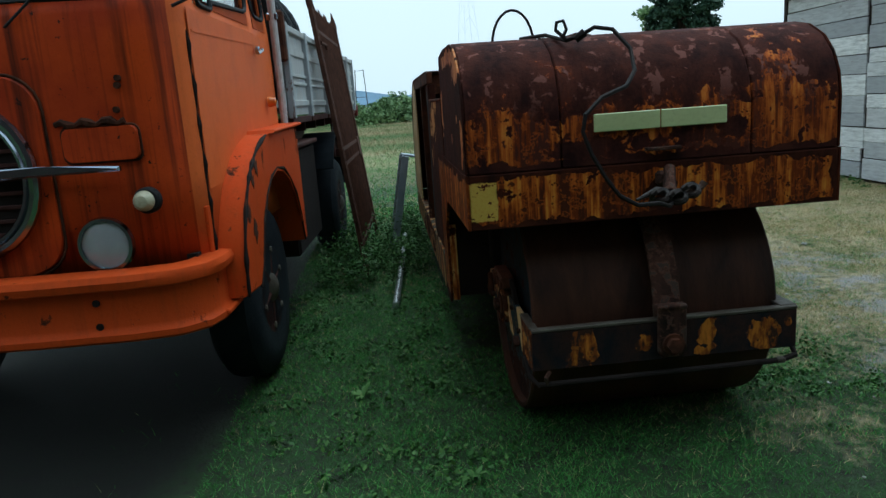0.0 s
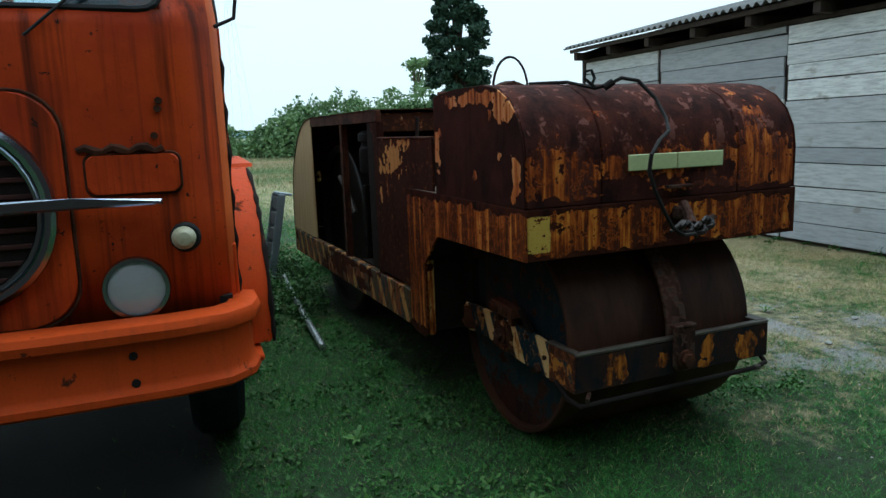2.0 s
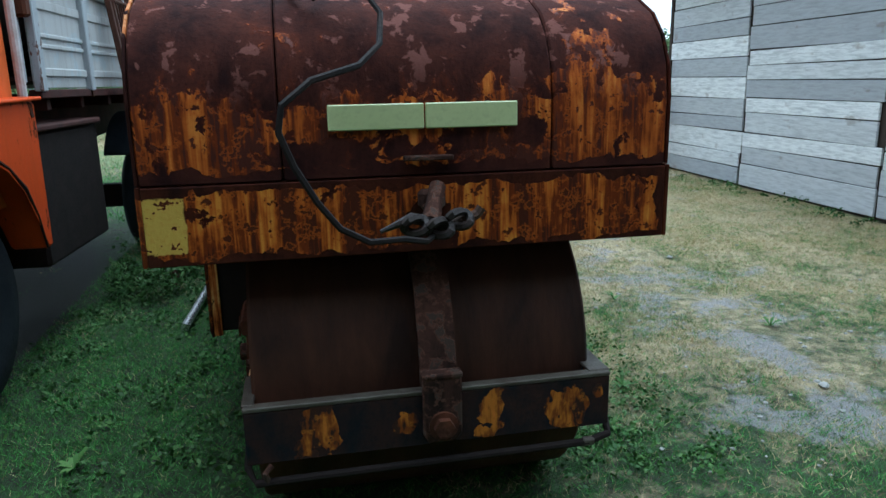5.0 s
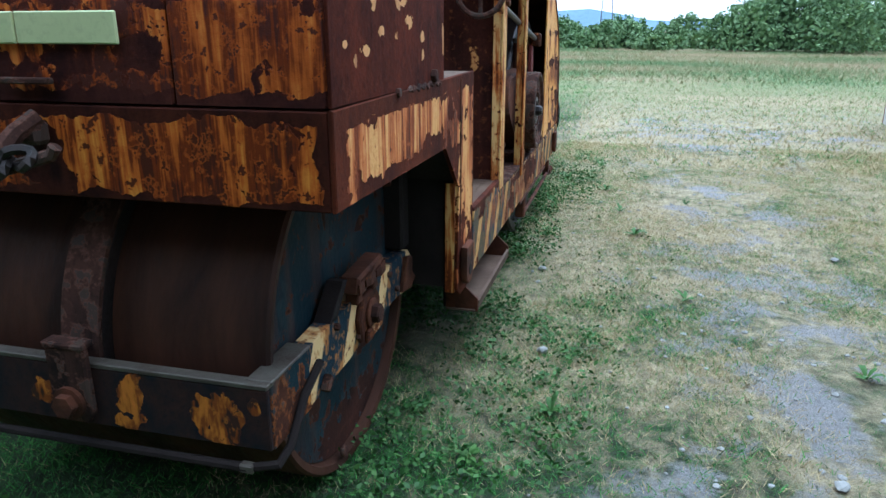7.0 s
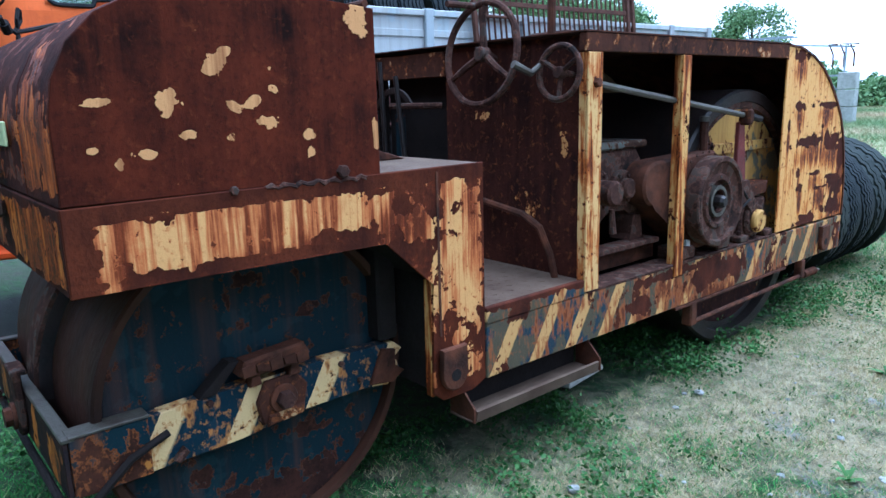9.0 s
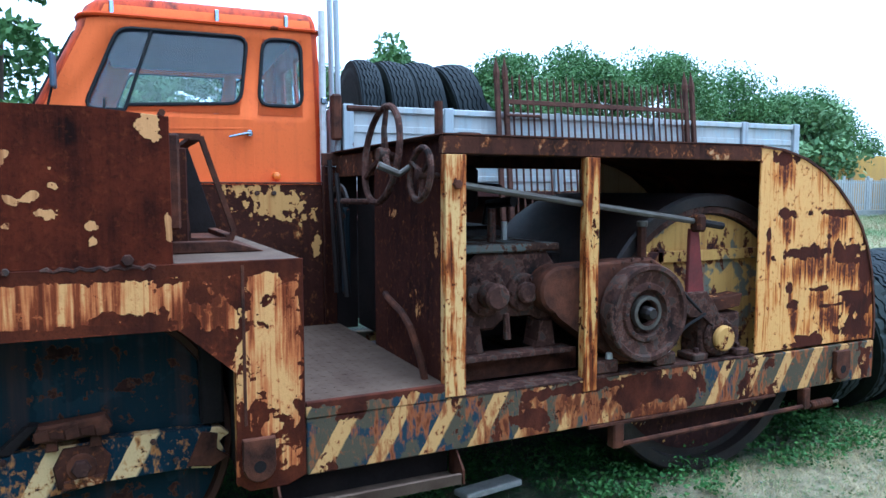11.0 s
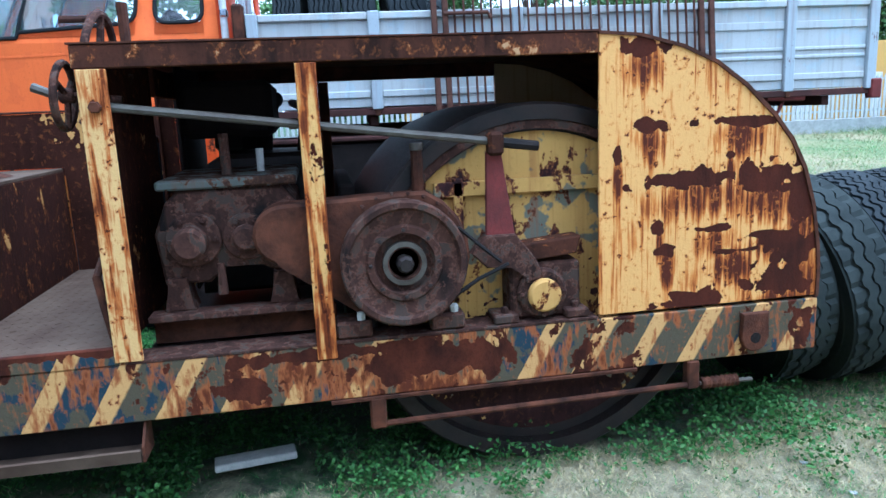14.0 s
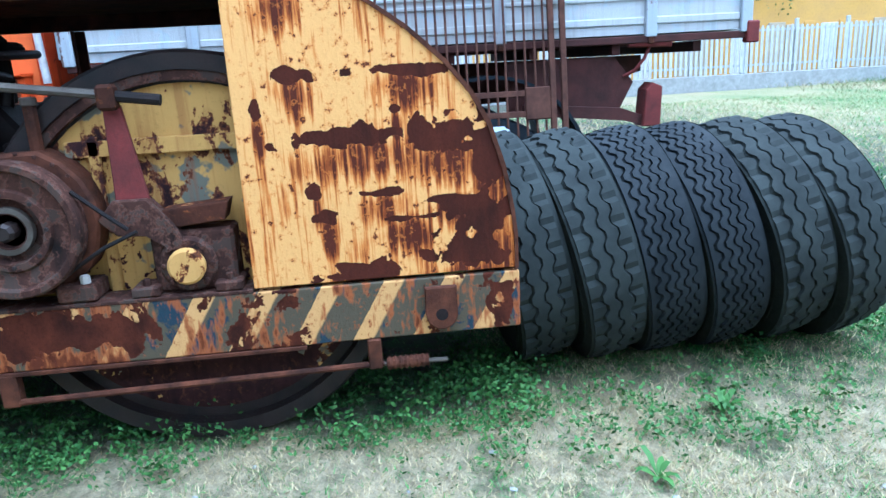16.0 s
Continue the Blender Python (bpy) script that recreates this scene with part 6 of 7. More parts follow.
lp("wiper", tube([(0.40, -0.02, 2.02), (0.62, 0.02, 2.22), (0.70, 0.04, 2.34)], 0.006, 6), "black")
# front bumper: a pressed channel, bent round at both ends
plan = [(-1.10, 0.30), (-1.10, 0.08), (-1.07, -0.04), (-0.98, -0.125), (-0.80, -0.165), (-0.4, -0.185), (0, -0.19), (0.4, -0.185), (0.80, -0.165), (0.98, -0.125), (1.07, -0.04), (1.10, 0.08), (1.10, 0.30)]
section = [(-0.05, 0.680), (0.012, 0.680), (0.026, 0.692), (0.026, 0.718), (0.008, 0.732), (0.0, 0.75), (0.0, 0.895), (0.010, 0.91), (0.034, 0.918), (0.040, 0.950), (0.028, 0.976), (-0.08, 0.986)]
bm = bmesh.new()
rings = []
for i, (x, y) in enumerate(plan):
    a, b = plan[max(i - 1, 0)], plan[min(i + 1, len(plan) - 1)]
    d = Vector((b[0] - a[0], b[1] - a[1], 0)).normalized()
    nrm = Vector((d.y, -d.x, 0))
    rings.append([bm.verts.new(Vector((x, y, 0)) + nrm * o + Vector((0, 0, z))) for o, z in section])
for a, b in zip(rings, rings[1:]):
    for k in range(len(section) - 1):
        bm.faces.new((a[k], a[k + 1], b[k + 1], b[k]))
bumper = lp("front_bumper", bm, "bumper", lorry, "heavy orange pressed bumper, scuffed", True)
thick = bumper.modifiers.new("sheet", "SOLIDIFY")
thick.thickness = 0.012
for x in (0.65, -0.65):
    for z in (0.755, 0.86):
        lp("bumper_hole", disc((x, 0, z), "y", 0.016, -0.180, -0.162, 10), "hollow", bumper)
# inside of the cab
lp("cab_floor", box(-1.03, 1.03, 0.06, 1.99, 0.97, 1.0, 0), "hollow")
lp("cab_ceiling", box(-0.90, 0.90, 0.45, 1.85, 2.72, 2.74, 0.01), "cab_inside", lorry, "blue-grey head lining")
lp("dashboard", prism([(0.09, 1.80), (0.09, 2.08), (0.34, 2.09), (0.42, 2.01), (0.40, 1.80)], "x", -1.0, 1.0, 0.02), "cab_inside")
for x in (0.55, -0.55):
    seat = lp("cab_seat", box(x - 0.24, x + 0.24, 1.05, 1.60, 1.30, 1.52, 0.05), "black", lorry, "dark driver's seat")
    lp("seat_back", box(x - 0.22, x + 0.22, 1.50, 1.64, 1.52, 2.34, 0.06), "black", seat)
lp("cab_steering_wheel", tube([(0.52 + 0.22 * math.cos(a), 0.66 + 0.14 * math.sin(a), 1.98 - 0.12 * math.sin(a)) for a in [i * math.tau / 24 for i in range(24)]], 0.014, 6, closed=True), "black", lorry, "", True)
lp("rear_mirror", box(1.09, 1.23, 0.19, 0.22, 2.24, 2.47, 0.012), "cab_inside", lorry, "small door mirror")
lp("mirror_arm", tube([(1.05, 0.12, 2.08), (1.13, 0.16, 2.12), (1.16, 0.205, 2.30)], 0.008, 6), "cable")
# stack and poles behind the cab
lp("exhaust_pipe", tube([(1.10, 2.03, 1.45), (1.105, 2.02, 1.80), (1.10, 2.02, 2.92)], 0.026, 10), "white_pipe", lorry, "tall white pipe", True)
lp("pipe_clip", box(1.06, 1.14, 2.0, 2.05, 2.22, 2.27, 0.006), "chrome")
for x, y, t in ((1.07, 2.14, 3.02), (0.94, 2.12, 3.10), (0.62, 2.12, 3.0)):
    lp("headboard_pole", tube([(x, y, 1.60), (x, y + 0.01, 2.3), (x - 0.01, y, t)], 0.022, 8), "bed_dirty", lorry, "chipped white pole")
lp("headboard", box(-1.0, 0.90, 2.155, 2.18, 1.66, 2.24, 0.01), "bed_dirty")
lp("spare_bracket", box(1.08, 1.16, 2.08, 2.16, 1.95, 2.30, 0.015), "rust")
# body
RAISE = Matrix.Translation((0, 0, 0.022))


def bp(name, bm, material, parent=lorry, label="", smooth=False):
    bmesh.ops.transform(bm, matrix=RAISE, verts=bm.verts)
    return lp(name, bm, material, parent, label, smooth)


BY0, BY1, BX, BZ0, BZ1 = 2.19, 6.93, 1.12, 1.545, 2.195
posts = [2.21, 3.05, 4.09, 5.14, 6.20, 6.88]
for s in (1, -1):
    wall = bp("dropside", box(min(s * BX, s * (BX - 0.02)), max(s * BX, s * (BX - 0.02)), BY0, BY1, BZ0, BZ1, 0.002), "bed", lorry, "grey-blue ribbed dropside")
    for z, h, o in ((1.61, 0.05, 0.016), (1.77, 0.028, 0.014), (1.83, 0.028, 0.014), (1.99, 0.06, 0.012), (2.15, 0.05, 0.03)):
        for a, b in zip(posts, posts[1:]):
            x0, x1 = sorted((s * (BX + 0.002), s * (BX + o)))
            bp("rib", box(x0, x1, a + 0.042, b - 0.042, z, z + h, 0.006), "bed", wall)
    for y in posts:
        x0, x1 = sorted((s * (BX - 0.01), s * (BX + 0.038)))
        bp("side_post", box(x0, x1, y - 0.04, y + 0.04, BZ0 - 0.02, BZ1 + 0.012, 0.006), "bed_dirty", wall)
    x0, x1 = sorted((s * (BX - 0.05), s * (BX + 0.02)))
    bp("floor_edge", box(x0, x1, BY0, BY1, 1.485, 1.535, 0.005), "chassis", lorry, "dark red floor edge")
    for y in posts[1:-1]:
        bp("hinge", box(min(s * BX, s * (BX + 0.03)), max(s * BX, s * (BX + 0.03)), y - 0.02, y + 0.02, 1.48, 1.56, 0.004), "rust", wall)
bp("latch_ring", tube([(BX + 0.035, 4.66 + 0.06 * math.cos(a), 2.07 + 0.075 * math.sin(a)) for a in [i * math.tau / 16 for i in range(16)]], 0.008, 6, closed=True), "bed_dirty")
bp("tailboard", box(0.022 - BX, BX - 0.022, BY1 - 0.03, BY1, BZ0, BZ1 - 0.02, 0.004), "bed", lorry)
bp("rear_corner", box(BX - 0.03, BX + 0.05, 6.88, 6.97, 1.45, 1.60, 0.01), "red", lorry, "faded red rear corner")
bp("body_floor", box(0.022 - BX, BX - 0.022, BY0, BY1 - 0.032, 1.585, 1.61, 0), "timber", lorry)
for k in range(8):
    y = 2.4 + k * 0.59
    bp("cross_bearer", box(0.04 - BX, BX - 0.04, y, y + 0.06, 1.41, 1.484, 0.004), "chassis")
for s in (1, -1):
    x0, x1 = sorted((s * 0.42, s * 0.50))
    bp("chassis_rail", prism([(0.1, 0.82), (0.1, 1.02), (2.2, 1.06), (2.6, 1.20), (2.6, 1.405), (6.35, 1.405), (6.35, 1.28), (5.7, 1.12), (2.4, 0.95)], "x", x0, x1, 0.004), "chassis", lorry, "dark red chassis rail")
bp("rear_plate", prism([(5.20, 1.02), (5.20, 1.40), (5.98, 1.40), (6.12, 1.22), (6.02, 1.03)], "x", 1.00, 1.02, 0.004), "chassis")
bp("rear_bracket", prism([(5.3, 1.02), (6.05, 0.95), (6.24, 0.89), (6.26, 0.95), (6.02, 1.04), (5.3, 1.10)], "x", 0.98, 1.06, 0.004), "chassis")
bp("lamp_stay", prism([(6.17, 0.90), (6.30, 0.90), (6.31, 1.18), (6.24, 1.21), (6.19, 1.16)], "x", 0.90, 1.10, 0.008), "red", lorry, "faded red tail lamp stay")
bp("hydraulic_pipe", tube([(1.06, 6.22, 1.46), (1.07, 6.18, 1.38), (1.05, 6.12, 1.30), (1.03, 6.04, 1.26)], 0.014, 6), "red", lorry, "", True)
bp("tipping_ram", tube([(1.10, 6.05, 1.49), (1.10, 6.36, 1.48)], 0.032, 8), "red", lorry)
bp("air_tank", lathe([(0.02, 2.50), (0.13, 2.53), (0.15, 2.57), (0.15, 3.15), (0.13, 3.19), (0.02, 3.22)], (0.82, 0, 1.16), "y", 20), "chassis", lorry, "", True)
bp("battery_box", box(0.66, 1.12, 2.02, 3.10, 0.52, 1.30, 0.02), "hollow")
bp("box_lid", box(0.65, 1.15, 2.0, 3.12, 1.302, 1.34, 0.01), "chassis")
# wheels
def road_wheel(x, y, r, w, s, name="wheel"):
    prof = [(0.27, x - s * w / 2), (0.36, x - s * (w / 2 + 0.01)), (r - 0.06, x - s * (w / 2)), (r - 0.01, x - s * (w / 2 - 0.04)), (r, x - s * (w / 2 - 0.08)),
            (r, x + s * (w / 2 - 0.08)), (r - 0.01, x + s * (w / 2 - 0.04)), (r - 0.06, x + s * w / 2), (0.36, x + s * (w / 2 + 0.01)), (0.28, x + s * w / 2)]
    wheel = lp(name, lathe(prof, (0, y, r), "x", 44), "wheel_blue", lorry, "dusty lorry tyre on a spoked rim", True)
    lp("rim", lathe([(0.285, x + s * w / 2), (0.27, x + s * (w / 2 - 0.01)), (0.255, x + s * (w / 2 - 0.06)), (0.20, x + s * (w / 2 - 0.10)), (0.01, x + s * (w / 2 - 0.10))], (0, y, r), "x", 36), "chassis", wheel, "", True)
    for k in range(6):
        a = k * math.tau / 6 + 0.3
        lp("rim_spoke", tube([(x + s * (w / 2 - 0.04), y + 0.08 * math.cos(a), r + 0.08 * math.sin(a)), (x + s * (w / 2 - 0.03), y + 0.25 * math.cos(a), r + 0.25 * math.sin(a))], [0.05, 0.03], 8), "chassis", wheel)
        lp("wheel_nut", bolt((x + s * (w / 2 - 0.03), y + 0.235 * math.cos(a), r + 0.235 * math.sin(a)), "x", 0.022, s * 0.04), "rod", wheel)
    lp("wheel_hub", lathe([(0.10, x + s * (w / 2 - 0.08)), (0.095, x + s * (w / 2 + 0.0)), (0.05, x + s * (w / 2 + 0.03)), (0.001, x + s * (w / 2 + 0.04))], (0, y, r), "x", 18), "rod", wheel, "", True)


for s in (1, -1):
    road_wheel(s * 0.945, 1.17, 0.54, 0.27, s)
    road_wheel(s * 0.92, 5.06, 0.52, 0.27, s)
    lp("mudguard", prism(arc(5.06, 0.62, 0.72, 5, 150, 18) + arc(5.06, 0.62, 0.695, 150, 5, 18), "x", min(s * 0.72, s * 1.09), max(s * 0.72, s * 1.09), 0), "wheel_blue", lorry, "blue-grey mudguard")
lp("front_axle", box(-0.8, 0.8, 1.09, 1.25, 0.45, 0.64, 0.02), "hollow")
lp("rear_axle", box(-0.8, 0.8, 4.96, 5.16, 0.42, 0.64, 0.03), "hollow")
lp("engine_sump", box(-0.45, 0.45, 0.25, 1.7, 0.62, 1.0, 0.05), "hollow")

# ---- tyres ----
def tyre_mesh(r, w, seg, zig, ribs, notch, seed):
    """Tread of zigzag ribs and sidewalls, lying about the y axis through the origin."""
    rr = random.Random(seed)
    tread, wall = bmesh.new(), bmesh.new()
    half = w * 0.43
    step = 2 * half / ribs
    rows = []
    for k in range(seg):
        a = k * math.tau / seg
        d = zig * (1 if (k // 2) % 2 else -1)
        line = [(r - 0.028, -half - 0.012)]
        for i in range(ribs):
            s0 = -half + i * step
            e0, e1 = s0 + (d if i else 0), s0 + step - 0.011 + (d if i < ribs - 1 else 0)
            top = r - 0.006 * ((2 * (s0 + step / 2) / w) ** 2) * 4
            cut = 0.010 if (notch and k % 4 == 0 and i in (0, ribs - 1)) else 0.0
            line += [(top - 0.014, e0), (top - cut, e0 + 0.001), (top - cut, e1), (top - 0.014, e1 + 0.001)]
        line.append((r - 0.028, half + 0.012))
        rows.append([tread.verts.new((q * math.cos(a), h, q * math.sin(a))) for q, h in line])
    m = len(rows[0])
    for k in range(seg):
        a, b = rows[k], rows[(k + 1) % seg]
        for i in range(m - 1):
            tread.faces.new((a[i], a[i + 1], b[i + 1], b[i]))
    for s in (1, -1):
        prof = [(r - 0.024, s * (half + 0.012)), (r - 0.05, s * (w * 0.485)), (r - 0.075, s * (w * 0.49)), (r - 0.08, s * (w * 0.505)), (r - 0.15, s * w * 0.5), (r - 0.21, s * w * 0.44), (r - 0.245, s * w * 0.34), (r - 0.262, s * w * 0.30), (r - 0.262, s * w * 0.24), (r - 0.20, s * w * 0.36), (r - 0.06, s * w * 0.40), (r - 0.035, s * w * 0.2), (r - 0.033, 0)]
        lathe(prof, (0, 0, 0), "y", 64, wall)
        join(wall, bmesh.new())
    return tread, wall


def tyre(place, lean, turn, r, w, seg, zig, ribs, notch, material, label, group, roll=0):
    tread, wall = tyre_mesh(r, w, seg, zig, ribs, notch, int(place[1] * 100))
    m = pose(*place, lean, 0, turn)
    ob = new("tyre")
    ob.matrix_basis = m
    HOME[ob] = m
    tagged(ob, label, "tyre", group)
    for f in wall.faces:
        f.smooth = True
    part("tread", tread, material, ob, local=True)
    part("sidewall", wall, "sidewall", ob, "dark greenish sidewall", True, local=True)
    return ob


ROW = "row of tyres behind the roller"
R, Wd = 0.562, 0.285
for i, (y, x, turn, style) in enumerate(((7.79, 1.16, 2, 0), (8.09, 1.21, 1, 0), (8.39, 1.20, -2, 1), (8.665, 1.20, 0, 1), (8.965, 1.18, 3, 0), (9.235, 1.20, 5, 0))):
    lean = 12 + (0, 1.5, 0, 1, 2, 3)[i]
    z = R * math.cos(radians(lean)) + Wd / 2 * math.sin(radians(lean)) - 0.02
    if style:
        tyre((x, y, z), lean, turn, R - 0.005, Wd, 160, 0.011, 6, False, "tyre", "black lorry tyre with a zigzag tread, leaning in a row", ROW)
    else:
        tyre((x, y, z), lean, turn, R, Wd, 132, 0.010, 4, True, "tyre_old", "greyed worn lorry tyre with notched shoulders, leaning in a row", ROW)
BEDROW = "tyres on the lorry body"
for along, lean, turn, w in ((2.455, 0, -1, 0.20), (2.70, 1, 2, 0.235), (2.985, 5, -2, 0.25), (3.32, 9, 0, 0.29)):
    place = HOME[lorry] @ Vector((0.56, along, 1.632 + 0.52 * math.cos(radians(lean)) + 0.14 * math.sin(radians(lean)) + 0.002))
    tyre(place, lean, turn - 3.4, 0.52, w, 140, 0.005, 6, False, "tyre", "worn black lorry tyre standing on the truck body", BEDROW)
tyre(HOME[lorry] @ Vector((0.50, 3.63, 1.632 + 0.40)), 24, -9, 0.40, 0.24, 96, 0.008, 5, False, "tyre", "smaller black tyre leaning at the end of the stack", BEDROW)

# ---- iron gate that leans on the lorry ----
gate = thing("iron_gate", "rusty spiked iron gate leaning on the lorry body", "gate", (-0.285, 7.47, 0), -2.4)
LEAN = pose(0, 0, 0, 0, -6.6, 0)


def gp(name, bm, parent=gate, label=""):
    bmesh.ops.transform(bm, matrix=LEAN, verts=bm.verts)
    return part(name, bm, "gate", parent, label, local=True)


def spiked(y, r, top, low=0.04):
    return tube([(0, y, low), (0, y, top - 0.09), (0, y, top - 0.075), (0, y, top)], [r, r, r * 1.35, 0.001], 6)


for y in (-1.03, -0.95, 0.965, 1.045):
    gp("gate_post", box(-0.020, 0.020, y - 0.020, y + 0.020, 0.0, 2.52, 0.004), gate)
    gp("post_spike", tube([(0, y, 2.50), (0, y, 2.56), (0, y, 2.70)], [0.026, 0.030, 0.002], 6), gate)
for z in (0.28, 1.06, 1.20, 2.30):
    gp("gate_rail", box(-0.008, 0.008, -0.93, 0.945, z, z + 0.04, 0.003), gate)
pr = random.Random(3)
for i in range(28):
    y = -0.88 + i * 0.0663
    ob = gp("gate_bar", spiked(y + pr.uniform(-0.006, 0.006), 0.009, 2.56 + pr.uniform(-0.04, 0.03), 0.25), gate)
gp("lock_plate", box(-0.02, 0.02, 0.77, 0.944, 1.04, 1.26, 0.006), gate, "square lock plate")
gp("gate_latch", tube([(0.02, -0.96, 2.20), (0.03, -0.65, 2.20), (0.03, -0.63, 2.16)], 0.014), gate)

# ---- small things on the ground ----
pipe = tagged(part("steel_pipe", tube([(-0.08, 5.23, 0.035), (0.0, 6.40, 0.075), (0.08, 7.60, 0.16)], 0.028, 12), "bright_pipe", None, smooth=True), "bare steel pipe lying in the weeds", "pipe")
plank = tagged(part("broken_plank", box(-0.06, 0.06, -0.175, 0.175, 0.0, 0.032, 0.006, m=pose(1.535, 5.20, 0.03, 0, -6, 8)), "dirty_white"), "short whitewashed piece of plank under the roller", "plank")
ladder = thing("loading_ramp", "grey slotted steel ramp leaning on the roller's tail", "ramp", (-0.05, 7.86, 0))
LR = pose(0, 0, 0, 0, 11, 4)
for k in range(6):
    own = box(-0.03, 0.03, -0.12, 0.12, 0.02 + k * 0.17, 0.155 + k * 0.17, 0.008, m=LR)
    part("ramp_step", own, "fibre_cement", ladder, local=True)
for y in (-0.135, 0.135):
    part("ramp_side", box(-0.04, 0.04, y - 0.012, y + 0.012, 0.0, 1.04, 0.004, m=LR), "truss", ladder, local=True)
part("ramp_hook", box(-0.03, 0.12, -0.12, 0.12, 1.035, 1.06, 0.005, m=LR), "truss", ladder, local=True)
stones = random.Random(9)
for x, y in ((4.05, 3.9), (3.3, 3.55), (2.05, 5.55), (2.2, 4.35), (3.9, 6.2)):
    own = bmesh.new()
    bmesh.ops.create_icosphere(own, subdivisions=2, radius=0.03)
    for vv in own.verts:
        vv.co *= stones.uniform(0.75, 1.1)
        vv.co.z *= 0.5
    tagged(part("stone", join(None, own, Matrix.Translation((x, y, 0.0))), "concrete"), "pale flat stone in the grass", "stone", "loose stones")


def plantain(x, y, s, n=9):
    """A rosette of long leaves."""
    ob = thing("plantain", "leafy green rosette in the lawn", "plant", (x, y, float(height(x, y))), 0, "rosettes in the lawn")
    q = random.Random(int(x * 97 + y * 31))
    for k in range(n):
        bm = bmesh.new()
        a = k * math.tau / n + q.uniform(-0.3, 0.3)
        L, w, up = 0.62 * s * q.uniform(0.6, 1.2), s * 0.08, q.uniform(0.2, 0.8)
        d, t = Vector((math.cos(a), math.sin(a), 0)), Vector((-math.sin(a), math.cos(a), 0))
        pts = []
        for f, ww in ((0.05, 0.2), (0.4, 1.0), (0.75, 0.8), (1.0, 0.05)):
            c = d * L * f + Vector((0, 0, L * up * math.sin(f * 2.2)))
            pts.append((bm.verts.new(c - t * w * ww), bm.verts.new(c + t * w * ww)))
        for p1, p2 in zip(pts, pts[1:]):
            bm.faces.new((p1[0], p1[1], p2[1], p2[0]))
        part("leaf", bm, "weed", ob, smooth=True, local=True)
    return ob


for x, y, s in ((2.35, 8.05, 0.16), (2.5, 7.2, 0.13), (2.62, 6.5, 0.15), (1.95, 8.5, 0.18), (2.25, 9.3, 0.15), (3.05, 7.6, 0.1), (2.3, 3.8, 0.14), (2.05, 3.4, 0.12), (0.2, 2.6, 0.13), (0.9, 2.1, 0.15), (-0.3, 3.6, 0.14), (2.9, 5.2, 0.12), (0.5, 1.9, 0.1), (3.6, 4.4, 0.12)):
    plantain(x, y, s)

# ---- trees, hedge, far bushes ----
def tree(name, x, y, h, r, n, leaf, material, label, seed, low=0.3, spreadz=0.42, clumps=46, group="trees round the yard"):
    q = np.random.default_rng(seed)
    base = float(height(x, y))
    ob = thing(name, label, "tree", (x, y, base), 0, group)
    bm = tube([(0, 0, -0.1), (0.02 * h, 0, h * 0.3), (0, 0.02 * h, h * 0.62), (0.01 * h, 0, h * 0.9)], [h * 0.026, h * 0.021, h * 0.012, h * 0.003], 8)
    cs = []
    for k in range(clumps):
        a, u = q.uniform(0, 2 * np.pi), q.uniform(-1, 1)
        rad = q.uniform(0.35, 1.0) ** 0.6
        c = np.array([r * rad * np.cos(a) * np.sqrt(1 - u * u * 0.7), r * rad * np.sin(a) * np.sqrt(1 - u * u * 0.7), h * (low + (1 - low) * 0.5) + u * h * (1 - low) * 0.5 * (0.75 + 0.25 * rad)])
        c[:2] *= 1.0 - 0.45 * max(0, u)
        cs.append(c)
    for c in cs[:14]:
        z0 = max(h * 0.22, c[2] * 0.62)
        tube([(0, 0, z0), (c[0] * 0.5, c[1] * 0.5, (z0 + c[2]) / 2 + 0.05 * h), tuple(c)], [h * 0.010, h * 0.006, h * 0.002], 5, bm)
    part("trunk", bm, "bark", ob, local=True)
    cs = np.array(cs)
    i = q.integers(0, len(cs), n)
    d = q.normal(size=(n, 3))
    d /= np.linalg.norm(d, axis=1)[:, None]
    d *= (q.uniform(0, 1, n) ** 0.45)[:, None] * r * spreadz * q.uniform(0.6, 1.2, len(cs))[i][:, None]
    d[:, 2] *= 0.72
    p = cs[i] + d
    v, f = leaves(p[:, 0], p[:, 1], p[:, 2], leaf, 0.9)
    cloud("crown", v, f, material, ob, kind="")
    return ob


YARD = "broad-leaved tree with a dense green crown"
for k, (tx, ty, th, tr) in enumerate(((-25, 20.5, 7.6, 3.2), (-25.5, 25.5, 8.2, 3.4), (-26, 31, 8.6, 3.6), (-27, 37, 8.4, 3.6), (-27, 43.5, 7.4, 3.4), (-30, 50, 7.0, 3.4))):
    tree("tree", tx, ty, th, tr, 46000, 0.085, "leaf", YARD, 40 + k, clumps=70)
tree("tree", -24.0, 14.6, 7.8, 2.2, 3200, 0.15, "leaf", "airy tree with a thin open crown", 5, 0.25, 0.34, 30)
tree("tree", -17.5, 0.8, 9.0, 1.9, 8000, 0.15, "leaf", "tall dark tree beside the house", 6, 0.15)
tree("tree", -27.0, 5.0, 6.5, 2.6, 6000, 0.16, "leaf", YARD, 7)
tree("tree", -24.5, 7.4, 6.6, 2.2, 14000, 0.09, "leaf", YARD, 11, 0.15, clumps=40)
tree("tree", -25.0, 11.0, 6.8, 2.5, 16000, 0.09, "leaf", YARD, 12, 0.15, clumps=45)
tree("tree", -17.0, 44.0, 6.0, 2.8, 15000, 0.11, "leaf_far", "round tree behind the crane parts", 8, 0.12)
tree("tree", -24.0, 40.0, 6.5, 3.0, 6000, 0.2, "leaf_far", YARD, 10)
